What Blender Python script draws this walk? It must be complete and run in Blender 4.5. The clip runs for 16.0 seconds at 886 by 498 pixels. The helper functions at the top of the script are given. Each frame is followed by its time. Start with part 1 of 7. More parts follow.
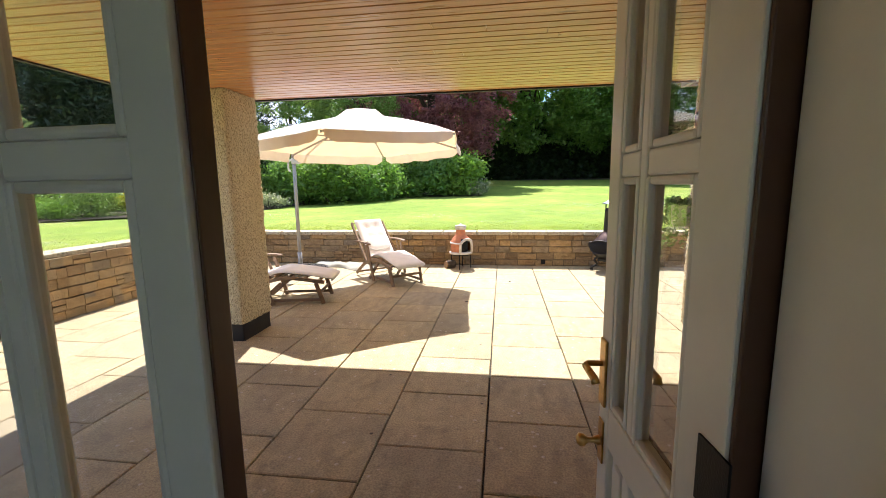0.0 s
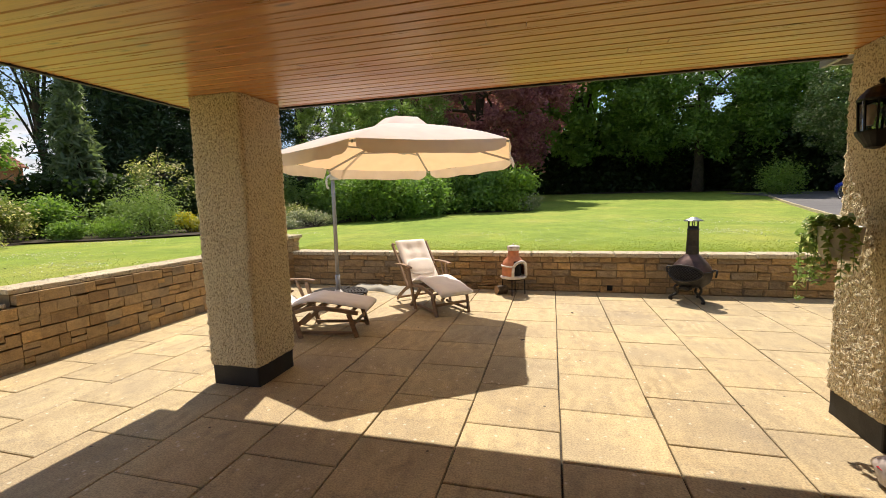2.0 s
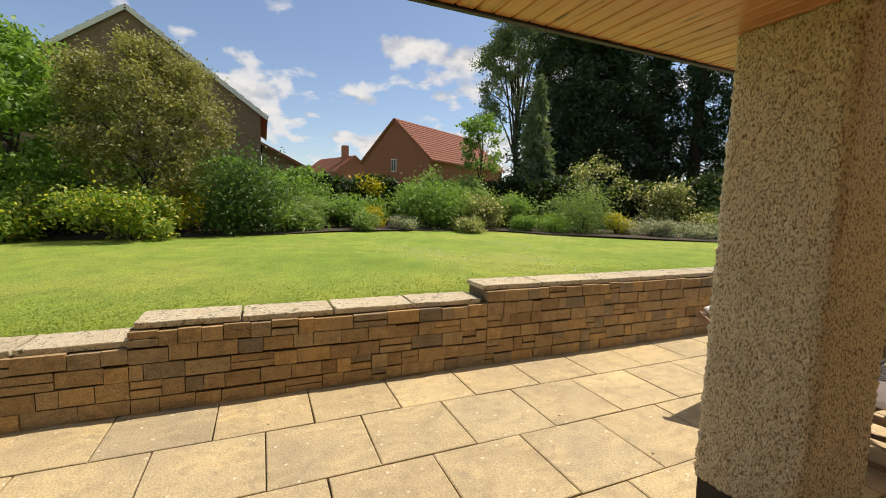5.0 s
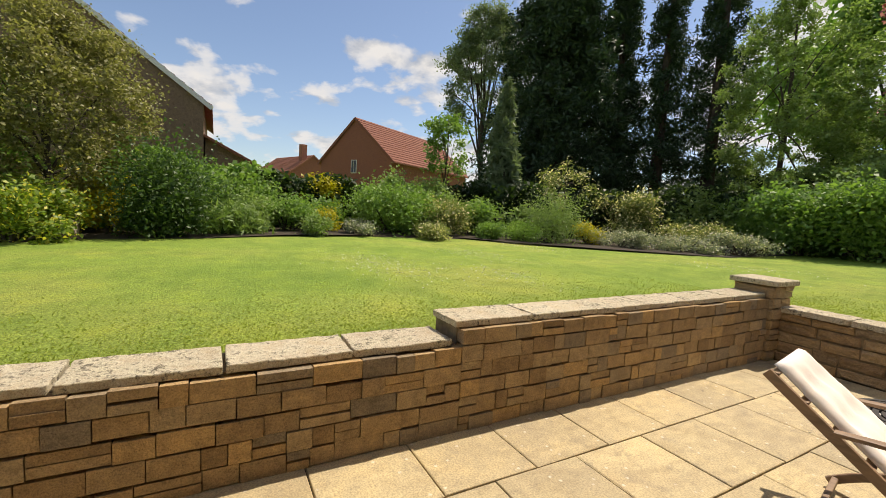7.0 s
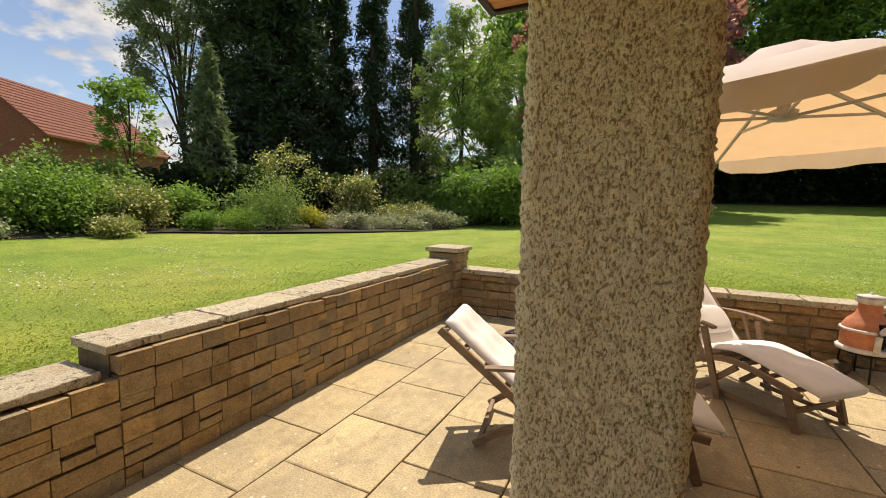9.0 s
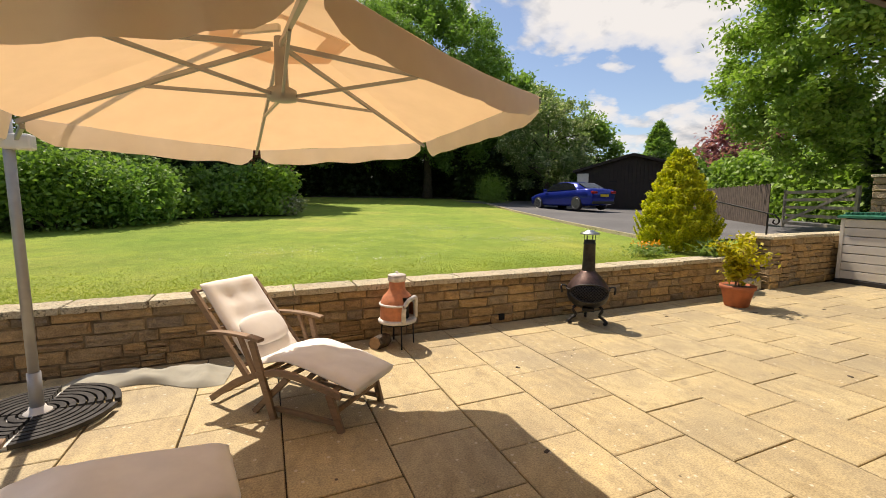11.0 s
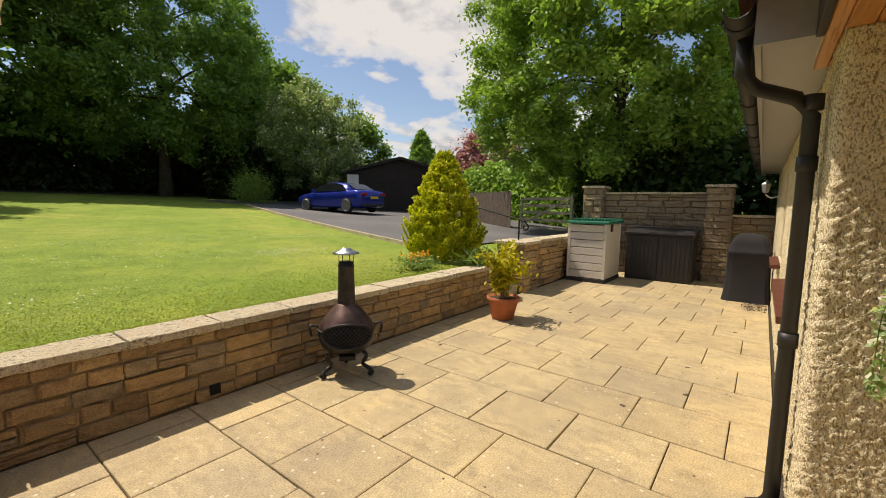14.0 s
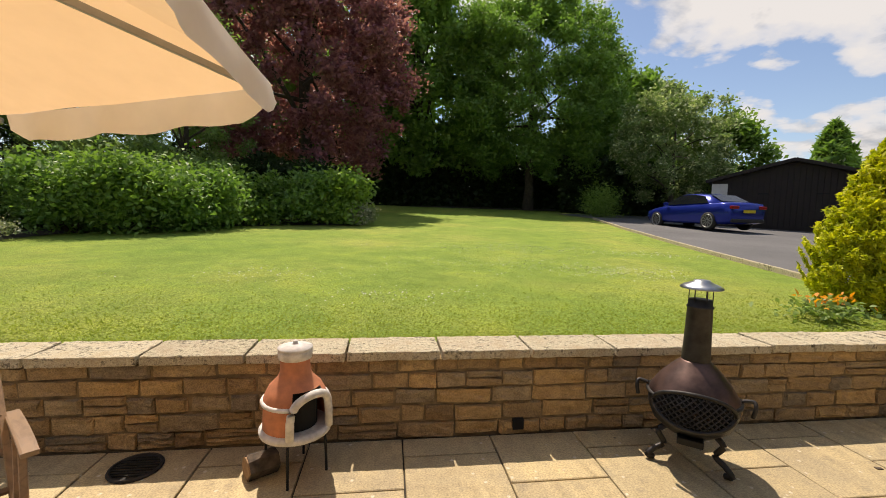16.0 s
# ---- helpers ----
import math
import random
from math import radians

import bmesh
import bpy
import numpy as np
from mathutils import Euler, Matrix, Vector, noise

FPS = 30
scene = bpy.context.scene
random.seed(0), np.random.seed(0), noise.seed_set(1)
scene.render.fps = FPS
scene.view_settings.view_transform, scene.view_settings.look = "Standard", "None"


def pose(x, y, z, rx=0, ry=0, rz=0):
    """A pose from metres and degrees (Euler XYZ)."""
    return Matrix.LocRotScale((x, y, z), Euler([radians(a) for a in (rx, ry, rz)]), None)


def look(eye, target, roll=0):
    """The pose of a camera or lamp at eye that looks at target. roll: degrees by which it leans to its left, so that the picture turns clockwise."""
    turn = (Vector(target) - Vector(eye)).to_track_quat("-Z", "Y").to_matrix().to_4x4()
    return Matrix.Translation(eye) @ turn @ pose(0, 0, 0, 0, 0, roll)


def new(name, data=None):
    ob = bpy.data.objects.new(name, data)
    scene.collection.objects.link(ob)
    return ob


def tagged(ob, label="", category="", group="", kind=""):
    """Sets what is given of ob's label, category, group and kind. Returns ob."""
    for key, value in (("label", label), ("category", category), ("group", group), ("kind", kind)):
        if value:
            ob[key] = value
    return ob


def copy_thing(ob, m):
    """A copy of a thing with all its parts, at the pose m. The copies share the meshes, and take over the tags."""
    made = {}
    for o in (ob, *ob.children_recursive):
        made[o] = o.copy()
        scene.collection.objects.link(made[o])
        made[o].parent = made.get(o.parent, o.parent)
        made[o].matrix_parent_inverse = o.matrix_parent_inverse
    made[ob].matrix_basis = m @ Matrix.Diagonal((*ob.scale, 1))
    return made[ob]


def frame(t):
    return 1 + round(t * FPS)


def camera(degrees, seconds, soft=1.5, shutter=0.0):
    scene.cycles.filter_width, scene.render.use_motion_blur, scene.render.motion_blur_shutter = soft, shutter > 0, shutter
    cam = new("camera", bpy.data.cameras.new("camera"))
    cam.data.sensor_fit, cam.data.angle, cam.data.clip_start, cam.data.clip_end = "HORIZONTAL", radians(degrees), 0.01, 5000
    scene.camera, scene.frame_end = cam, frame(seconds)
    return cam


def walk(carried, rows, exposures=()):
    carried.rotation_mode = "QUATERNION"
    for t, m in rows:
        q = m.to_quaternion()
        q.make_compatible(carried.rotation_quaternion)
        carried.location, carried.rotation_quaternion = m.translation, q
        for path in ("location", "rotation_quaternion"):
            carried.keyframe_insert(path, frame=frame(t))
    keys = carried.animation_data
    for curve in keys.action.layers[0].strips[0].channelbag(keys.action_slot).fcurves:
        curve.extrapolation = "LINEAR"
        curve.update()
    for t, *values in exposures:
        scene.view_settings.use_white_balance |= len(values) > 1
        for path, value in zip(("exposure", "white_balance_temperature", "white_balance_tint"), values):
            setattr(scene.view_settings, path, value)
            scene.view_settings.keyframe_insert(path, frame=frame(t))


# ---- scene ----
cam = camera(93.3, 16.0, 0.9)
PATH = [
    (0, (0.383, -0.022, 1.421), (0.104, 1.936, 1.126), -0.8),
    (0.5, (0.376, 0.156, 1.408), (0.056, 2.108, 1.112), -1.1),
    (1, (0.298, 0.356, 1.419), (-0.062, 2.302, 1.131), -1.3),
    (1.5, (0.261, 0.492, 1.434), (-0.139, 2.433, 1.167), -1.3),
    (2, (0.242, 0.726, 1.44), (-0.261, 2.649, 1.22), -1.4),
    (2.5, (0.121, 0.98, 1.472), (-0.707, 2.786, 1.241), -1.1),
    (3, (-0.043, 1.024, 1.459), (-1.243, 2.602, 1.197), -0.6),
    (3.5, (-0.335, 1.141, 1.472), (-1.818, 2.454, 1.199), 0.0),
    (4, (-0.549, 1.233, 1.492), (-2.222, 2.299, 1.236), 0.6),
    (4.5, (-0.872, 1.332, 1.512), (-2.662, 2.192, 1.279), 1.3),
    (4.7, (-0.985, 1.38, 1.508), (-2.812, 2.17, 1.288), 1.6),
    (6.8, (-2.077, 1.872, 1.478), (-3.875, 2.728, 1.298), 2.9),
    (7, (-2.182, 1.922, 1.479), (-3.93, 2.876, 1.293), 3.2),
    (7.5, (-2.374, 2.01, 1.485), (-3.971, 3.202, 1.316), 2.8),
    (8, (-2.433, 2.056, 1.489), (-3.828, 3.478, 1.306), 2.4),
    (8.5, (-2.348, 2.14, 1.495), (-3.511, 3.755, 1.296), 1.7),
    (9, (-2.129, 2.26, 1.485), (-3.007, 4.044, 1.272), 1.1),
    (9.5, (-1.933, 2.414, 1.458), (-2.463, 4.331, 1.242), 0.5),
    (10, (-1.821, 2.664, 1.455), (-1.917, 4.649, 1.234), 0.3),
    (10.2, (-1.776, 2.749, 1.473), (-1.687, 4.735, 1.251), 0.3),
    (12.3, (-1.185, 3.553, 1.509), (0.263, 4.915, 1.283), 0.3),
    (12.5, (-1.136, 3.624, 1.506), (0.360, 4.933, 1.279), 0.5),
    (13, (-0.875, 3.762, 1.510), (0.691, 4.983, 1.276), 0.7),
    (13.5, (-0.618, 3.891, 1.542), (0.975, 5.077, 1.310), 0.8),
    (14, (-0.345, 4.134, 1.567), (1.238, 5.338, 1.355), 1.0),
    (14.5, (-0.140, 4.303, 1.560), (1.381, 5.588, 1.372), 1.1),
    (15, (0.095, 4.431, 1.538), (1.412, 5.927, 1.373), 0.8),
    (15.5, (0.217, 4.593, 1.518), (1.106, 6.377, 1.357), 0.9),
    (16, (0.186, 4.780, 1.540), (0.448, 6.755, 1.361), 1.5),
]
walk(cam, [(t, look(eye, target, roll)) for t, eye, target, roll in PATH], [(0.0, 1.28, 6150, 14), (0.5, 1.31, 6500, 24), (1.0, 0.98, 6600, 22), (1.6, 0.57, 7000, 16), (2.0, 0.51, 7200, 15), (2.6, 0.33, 7350, 14), (7.0, 0.25, 7400, 13), (9.0, 0.25, 7550, 14), (10.2, 0.41, 7450, 15), (12.5, 0.13, 7650, 13), (16.0, 0.23, 7500, 15)])

# ---- light ----
SUN_FROM = Vector((-0.115, 0.515, 1.0)).normalized()
sun = new("sun", bpy.data.lights.new("sun", "SUN"))
sun.data.energy, sun.data.angle, sun.data.color = 4.3, radians(0.55), (1.0, 0.95, 0.87)
sun.matrix_world = look(SUN_FROM * 60, (0, 0, 0))

world = bpy.data.worlds.new("sky")
scene.world = world
world.use_nodes = True


class Nodes:
    """Short hand for building a node tree."""

    def __init__(self, tree):
        self.tree = tree
        tree.nodes.clear()

    def add(self, kind, values=None, links=None, operation=""):
        n = self.tree.nodes.new("ShaderNode" + kind)
        if operation:
            n.operation = operation
        for k, v in (values or {}).items():
            n.inputs[k].default_value = v
        for k, v in (links or {}).items():
            self.tree.links.new(v, n.inputs[k])
        return n

    def math(self, op, a, b=None, c=None):
        n = self.tree.nodes.new("ShaderNodeMath")
        n.operation = op
        for i, v in enumerate((a, b, c)):
            if v is None:
                continue
            if isinstance(v, (int, float)):
                n.inputs[i].default_value = v
            else:
                self.tree.links.new(v, n.inputs[i])
        return n.outputs[0]

    def ramp(self, fac, stops):
        n = self.tree.nodes.new("ShaderNodeValToRGB")
        e = n.color_ramp.elements
        while len(e) < len(stops):
            e.new(0.5)
        for i, (p, col) in enumerate(stops):
            e[i].position = p
            e[i].color = (*col, 1) if len(col) == 3 else col
        self.tree.links.new(fac, n.inputs[0])
        return n.outputs[0]

    def mix(self, fac, a, b, mode="MIX"):
        n = self.tree.nodes.new("ShaderNodeMix")
        n.data_type, n.blend_type = "RGBA", mode
        for i, v in ((0, fac), (6, a), (7, b)):
            if isinstance(v, (int, float)):
                n.inputs[i].default_value = v
            elif isinstance(v, tuple):
                n.inputs[i].default_value = (*v, 1)
            else:
                self.tree.links.new(v, n.inputs[i])
        return n.outputs[2]


def make_sky():
    t = Nodes(world.node_tree)
    sky = t.add("TexSky")
    sky.sky_type, sky.sun_disc = "NISHITA", False
    sky.sun_elevation, sky.sun_rotation = math.asin(SUN_FROM.z), math.atan2(SUN_FROM.x, SUN_FROM.y)
    sky.air_density, sky.dust_density, sky.ozone_density = 1.0, 0.6, 1.6
    co = t.add("TexCoord")
    xyz = t.add("SeparateXYZ", links={0: co.outputs["Generated"]})
    up = t.math("ADD", t.math("MAXIMUM", xyz.outputs[2], 0.0), 0.3)
    flat = t.add("CombineXYZ", {2: 8.15}, {0: t.math("DIVIDE", xyz.outputs[0], up), 1: t.math("DIVIDE", xyz.outputs[1], up)})

    def heaps(vec):
        big = t.add("TexNoise", {"Scale": 1.7, "Detail": 3.0, "Roughness": 0.45}, {"Vector": vec})
        puff = t.add("TexNoise", {"Scale": 6.0, "Detail": 9.0, "Roughness": 0.52, "Distortion": 0.15}, {"Vector": vec})
        return t.math("ADD", t.math("MULTIPLY", big.outputs[0], 0.64), t.math("MULTIPLY", puff.outputs[0], 0.36))
    cover = heaps(flat.outputs[0])
    toward = t.add("VectorMath", operation="ADD", links={0: flat.outputs[0]})
    toward.inputs[1].default_value = (SUN_FROM.x * 0.09, SUN_FROM.y * 0.09, 0.05)
    lit = t.math("SUBTRACT", cover, heaps(toward.outputs[0]))
    mask = t.ramp(cover, [(0.495, (0, 0, 0)), (0.53, (0.75, 0.75, 0.75)), (0.575, (1, 1, 1))])
    shade = t.ramp(t.math("ADD", lit, 0.5), [(0.44, (0.58, 0.62, 0.68)), (0.52, (1.0, 1.0, 1.0))])
    blue = t.mix(1.0, sky.outputs[0], (0.105, 0.112, 0.122), "MULTIPLY")
    cloud = t.mix(1.0, shade, (0.66, 0.69, 0.73), "MULTIPLY")
    bg = t.add("Background", {"Strength": 1.0}, {"Color": t.mix(mask, blue, cloud)})
    out = t.add("OutputWorld", links={"Surface": bg.outputs[0]})


make_sky()


# ---- materials ----
def material(name):
    m = bpy.data.materials.new(name)
    m.use_nodes = True
    return m, Nodes(m.node_tree)


def finish(m, t, color, rough=0.7, bump=None, strength=0.3, distance=0.01, metal=0.0, spec=0.5, extra=None):
    b = t.add("BsdfPrincipled", {"Metallic": metal, "Specular IOR Level": spec})
    if isinstance(color, tuple):
        b.inputs["Base Color"].default_value = (*color, 1)
    else:
        t.tree.links.new(color, b.inputs["Base Color"])
    if isinstance(rough, (int, float)):
        b.inputs["Roughness"].default_value = rough
    else:
        t.tree.links.new(rough, b.inputs["Roughness"])
    if bump is not None:
        n = t.add("Bump", {"Strength": strength, "Distance": distance}, {"Height": bump})
        t.tree.links.new(n.outputs[0], b.inputs["Normal"])
    for k, v in (extra or {}).items():
        b.inputs[k].default_value = v
    t.add("OutputMaterial", links={"Surface": b.outputs[0]})
    return m


def coords(t, where="Object"):
    return t.add("TexCoord").outputs[where]


def position(t):
    return t.add("NewGeometry").outputs["Position"]


def noise_tex(t, vec, scale, detail=4.0, rough=0.55, distort=0.0):
    return t.add("TexNoise", {"Scale": scale, "Detail": detail, "Roughness": rough, "Distortion": distort}, {"Vector": vec}).outputs[0]


def plain(name, color, rough=0.6, metal=0.0, vary=0.25, scale=9.0, bump=0.15, spec=0.5):
    """Paint, metal, plastic: a colour with soft blotches and a fine grain."""
    m, t = material(name)
    p = position(t)
    n = noise_tex(t, p, scale, 5)
    f = noise_tex(t, p, scale * 14, 3)
    dark = tuple(c * (1 - vary) for c in color)
    lite = tuple(min(1, c * (1 + vary * 0.5)) for c in color)
    col = t.ramp(n, [(0.3, dark), (0.7, lite)])
    r = t.math("MULTIPLY_ADD", n, 0.25, max(0.05, rough - 0.12))
    return finish(m, t, col, r, f, bump, 0.002, metal, spec)


def slab_mat():
    m, t = material("sandstone_paving")
    p = position(t)
    rnd = t.add("ObjectInfo").outputs["Random"]
    base = t.ramp(rnd, [(0.0, (0.427, 0.341, 0.198)), (0.3, (0.499, 0.397, 0.224)), (0.55, (0.453, 0.366, 0.214)), (0.8, (0.529, 0.427, 0.244)), (1.0, (0.397, 0.331, 0.209))])
    off = t.add("VectorMath", operation="ADD", links={0: p})
    t.tree.links.new(t.add("CombineXYZ", links={0: t.math("MULTIPLY", rnd, 37.0), 1: t.math("MULTIPLY", rnd, 91.0)}).outputs[0], off.inputs[1])
    v = off.outputs[0]
    swirl = noise_tex(t, v, 2.2, 6, 0.6, 1.6)
    vein = t.add("TexWave", {"Scale": 2.6, "Distortion": 9.0, "Detail": 3.0, "Detail Scale": 1.3}, {"Vector": v}).outputs[1]
    stain = noise_tex(t, p, 0.9, 5, 0.6)
    grit = noise_tex(t, p, 90, 3)
    c = t.mix(0.46, base, t.ramp(swirl, [(0.3, (0.34, 0.32, 0.29)), (0.5, (0.5, 0.5, 0.5)), (0.72, (0.66, 0.63, 0.55))]), "OVERLAY")
    c = t.mix(t.ramp(noise_tex(t, v, 3.1, 3), [(0.42, (0, 0, 0)), (0.68, (0.32, 0.32, 0.32))]), c, t.ramp(vein, [(0.2, (0.3, 0.28, 0.25)), (0.7, (0.62, 0.6, 0.56))]), "OVERLAY")
    c = t.mix(t.ramp(stain, [(0.42, (0, 0, 0)), (0.72, (0.7, 0.7, 0.7))]), c, (0.27, 0.225, 0.16))
    patch = noise_tex(t, p, 7.0, 6, 0.75)
    c = t.mix(t.ramp(patch, [(0.53, (0, 0, 0)), (0.66, (0.5, 0.5, 0.5))]), c, (0.24, 0.2, 0.14))
    spots = t.add("TexVoronoi", {"Scale": 11.0, "Randomness": 1.0}, {"Vector": p})
    c = t.mix(t.ramp(spots.outputs[0], [(0.07, (0.75, 0.75, 0.75)), (0.15, (0, 0, 0))]), c, (0.66, 0.59, 0.46))
    dots = t.add("TexVoronoi", {"Scale": 4.3, "Randomness": 1.0}, {"Vector": p})
    c = t.mix(t.ramp(dots.outputs[0], [(0.03, (0.9, 0.9, 0.9)), (0.055, (0, 0, 0))]), c, (0.07, 0.055, 0.04))
    c = t.mix(0.55, c, t.ramp(grit, [(0.32, (0.24, 0.23, 0.22)), (0.5, (0.5, 0.5, 0.5)), (0.68, (0.72, 0.71, 0.68))]), "OVERLAY")
    h = t.math("ADD", t.math("MULTIPLY", swirl, 1.0), t.math("ADD", t.math("MULTIPLY", grit, 0.12), t.math("MULTIPLY", vein, 0.08)))
    return finish(m, t, c, t.ramp(grit, [(0.2, (0.62,) * 3), (0.8, (0.8,) * 3)]), h, 0.5, 0.012, 0, 0.35)


def stone_mat(name, stops, lichen=0.3, rough=0.88):
    m, t = material(name)
    p = position(t)
    rnd = t.add("ObjectInfo").outputs["Random"]
    c = t.ramp(rnd, stops)
    n = noise_tex(t, p, 11, 7, 0.68)
    g = noise_tex(t, p, 60, 4)
    streak = noise_tex(t, t.add("Mapping", {"Scale": (5.0, 5.0, 14.0)}, {"Vector": p}).outputs[0], 3.0, 4)
    c = t.mix(0.65, c, t.ramp(n, [(0.28, (0.27, 0.25, 0.23)), (0.5, (0.5, 0.5, 0.5)), (0.75, (0.7, 0.67, 0.6))]), "OVERLAY")
    c = t.mix(0.35, c, t.ramp(streak, [(0.3, (0.33, 0.32, 0.31)), (0.7, (0.62, 0.6, 0.57))]), "OVERLAY")
    c = t.mix(t.ramp(noise_tex(t, p, 26, 5, 0.7), [(0.6, (0, 0, 0)), (0.7, (lichen,) * 3)]), c, (0.1, 0.085, 0.065))
    spk = noise_tex(t, p, 110, 3, 0.7)
    c = t.mix(0.5, c, t.ramp(spk, [(0.33, (0.22, 0.21, 0.2)), (0.5, (0.5, 0.5, 0.5)), (0.66, (0.74, 0.72, 0.68))]), "OVERLAY")
    h = t.math("ADD", n, t.math("ADD", t.math("MULTIPLY", g, 0.45), t.math("MULTIPLY", spk, 0.2)))
    return finish(m, t, c, rough, h, 0.95, 0.028, 0, 0.25)


def coping_mat():
    """Weathered coping: pale worn stone under dark lichen and grit."""
    m, t = material("coping_stone")
    p = position(t)
    c = t.ramp(t.add("ObjectInfo").outputs["Random"], [(0.0, (0.56, 0.49, 0.35)), (0.5, (0.68, 0.60, 0.44)), (1.0, (0.61, 0.53, 0.39))])
    wear = noise_tex(t, p, 7, 7, 0.7)
    lichen = noise_tex(t, p, 34, 6, 0.75)
    grit = noise_tex(t, p, 120, 3, 0.7)
    c = t.mix(0.6, c, t.ramp(wear, [(0.3, (0.26, 0.25, 0.23)), (0.5, (0.5, 0.5, 0.5)), (0.7, (0.7, 0.68, 0.62))]), "OVERLAY")
    c = t.mix(t.ramp(t.math("ADD", t.math("MULTIPLY", wear, 0.4), t.math("MULTIPLY", lichen, 0.6)), [(0.515, (0, 0, 0)), (0.60, (0.9, 0.9, 0.9))]), c, (0.11, 0.09, 0.065))
    c = t.mix(0.55, c, t.ramp(grit, [(0.33, (0.2, 0.19, 0.18)), (0.5, (0.5, 0.5, 0.5)), (0.66, (0.76, 0.74, 0.7))]), "OVERLAY")
    h = t.math("ADD", wear, t.math("ADD", t.math("MULTIPLY", lichen, 0.6), t.math("MULTIPLY", grit, 0.25)))
    return finish(m, t, c, 0.92, h, 1.0, 0.03, 0, 0.2)


def roughcast_mat():
    m, t = material("cream_roughcast")
    p = position(t)
    n = noise_tex(t, p, 1.6, 5)
    f = noise_tex(t, t.add("Mapping", {"Rotation": (0.5, 0.6, 0.0), "Scale": (1.0, 1.0, 0.5)}, {"Vector": p}).outputs[0], 125, 3, 0.6)
    c = t.ramp(n, [(0.25, (0.88, 0.77, 0.51)), (0.6, (0.94, 0.84, 0.60)), (0.8, (0.91, 0.80, 0.55))])
    # dark brown in the pits: shade of the relief put into the colour
    c = t.mix(t.ramp(f, [(0.37, (1.0,) * 3), (0.52, (0, 0, 0))]), c, (0.36, 0.26, 0.115))
    return finish(m, t, c, 0.82, t.math("ADD", f, t.math("MULTIPLY", noise_tex(t, p, 160, 2), 0.6)), 0.9, 0.013, 0, 0.4)


def wood_mat(name, a, b, scale=(2.0, 30.0, 30.0), rough=0.4, where="pos", coat=0.0):
    m, t = material(name)
    p = position(t) if where == "pos" else coords(t)
    isl = t.add("NewGeometry").outputs["Random Per Island"]
    shift = t.add("VectorMath", operation="ADD", links={0: p})
    t.tree.links.new(t.add("CombineXYZ", links={0: t.math("MULTIPLY", isl, 53.0)}).outputs[0], shift.inputs[1])
    s = t.add("Mapping", {"Scale": scale}, {"Vector": shift.outputs[0]}).outputs[0]
    g = noise_tex(t, s, 1.0, 6, 0.62, 0.8)
    tone = t.mix(isl, a, b)
    c = t.mix(0.6, tone, t.ramp(g, [(0.3, (0.26, 0.24, 0.21)), (0.5, (0.5, 0.5, 0.5)), (0.72, (0.68, 0.66, 0.62))]), "OVERLAY")
    kn = t.add("TexVoronoi", {"Scale": 1.0, "Randomness": 1.0}, {"Vector": t.add("Mapping", {"Scale": (2.2, 9.0, 9.0)}, {"Vector": shift.outputs[0]}).outputs[0]})
    c = t.mix(t.ramp(kn.outputs[0], [(0.05, (0.75,) * 3), (0.14, (0, 0, 0))]), c, tuple(x * 0.3 for x in a))
    return finish(m, t, c, t.math("MULTIPLY_ADD", g, 0.2, rough - 0.1), g, 0.12, 0.004, 0, 0.5, {"Coat Weight": coat, "Coat Roughness": 0.25})


def leaf_mat(name, a, b, c=None, through_light=0.35, patch=0.7):
    """Foliage: each leaf its own tone, with larger patches, and light coming through."""
    m, t = material(name)
    p = position(t)
    isl = t.add("NewGeometry").outputs["Random Per Island"]
    big = noise_tex(t, p, patch, 3)
    col = t.mix(t.math("MULTIPLY_ADD", isl, 0.6, t.math("MULTIPLY_ADD", big, 0.8, -0.2)), a, b)
    if c is not None:
        col = t.mix(t.ramp(isl, [(0.8, (0, 0, 0)), (0.83, (1, 1, 1))]), col, c)
    d = t.add("BsdfPrincipled", {"Roughness": 0.5, "Specular IOR Level": 0.35}, {"Base Color": col})
    tr = t.add("BsdfTranslucent", links={"Color": t.mix(1.0, col, (1.35, 1.5, 0.75), "MULTIPLY")})
    mx = t.add("MixShader", {0: through_light}, {1: d.outputs[0], 2: tr.outputs[0]})
    t.add("OutputMaterial", links={"Surface": mx.outputs[0]})
    return m


def lawn_mat():
    m, t = material("lawn_turf")
    p = position(t)
    big = noise_tex(t, p, 0.35, 5, 0.6)
    mid = noise_tex(t, p, 2.2, 5, 0.65)
    fine = noise_tex(t, p, 52, 5, 0.8)
    c = t.ramp(big, [(0.3, (0.178, 0.283, 0.049)), (0.5, (0.235, 0.326, 0.065)), (0.7, (0.324, 0.359, 0.092))])
    c = t.mix(0.6, c, t.ramp(mid, [(0.3, (0.3, 0.35, 0.27)), (0.5, (0.5, 0.5, 0.5)), (0.7, (0.68, 0.61, 0.46))]), "OVERLAY")
    c = t.mix(0.85, c, t.ramp(fine, [(0.34, (0.13, 0.15, 0.1)), (0.66, (0.86, 0.84, 0.7))]), "OVERLAY")
    stripe = t.add("TexWave", {"Scale": 0.16, "Distortion": 0.6, "Detail": 1.0}, {"Vector": t.add("Mapping", {"Rotation": (0, 0, 0.45)}, {"Vector": p}).outputs[0]}).outputs[1]
    c = t.mix(0.1, c, t.ramp(stripe, [(0.3, (0.42, 0.42, 0.4)), (0.7, (0.58, 0.58, 0.55))]), "OVERLAY")
    return finish(m, t, c, 0.85, t.math("ADD", fine, mid), 0.8, 0.03, 0, 0.2)


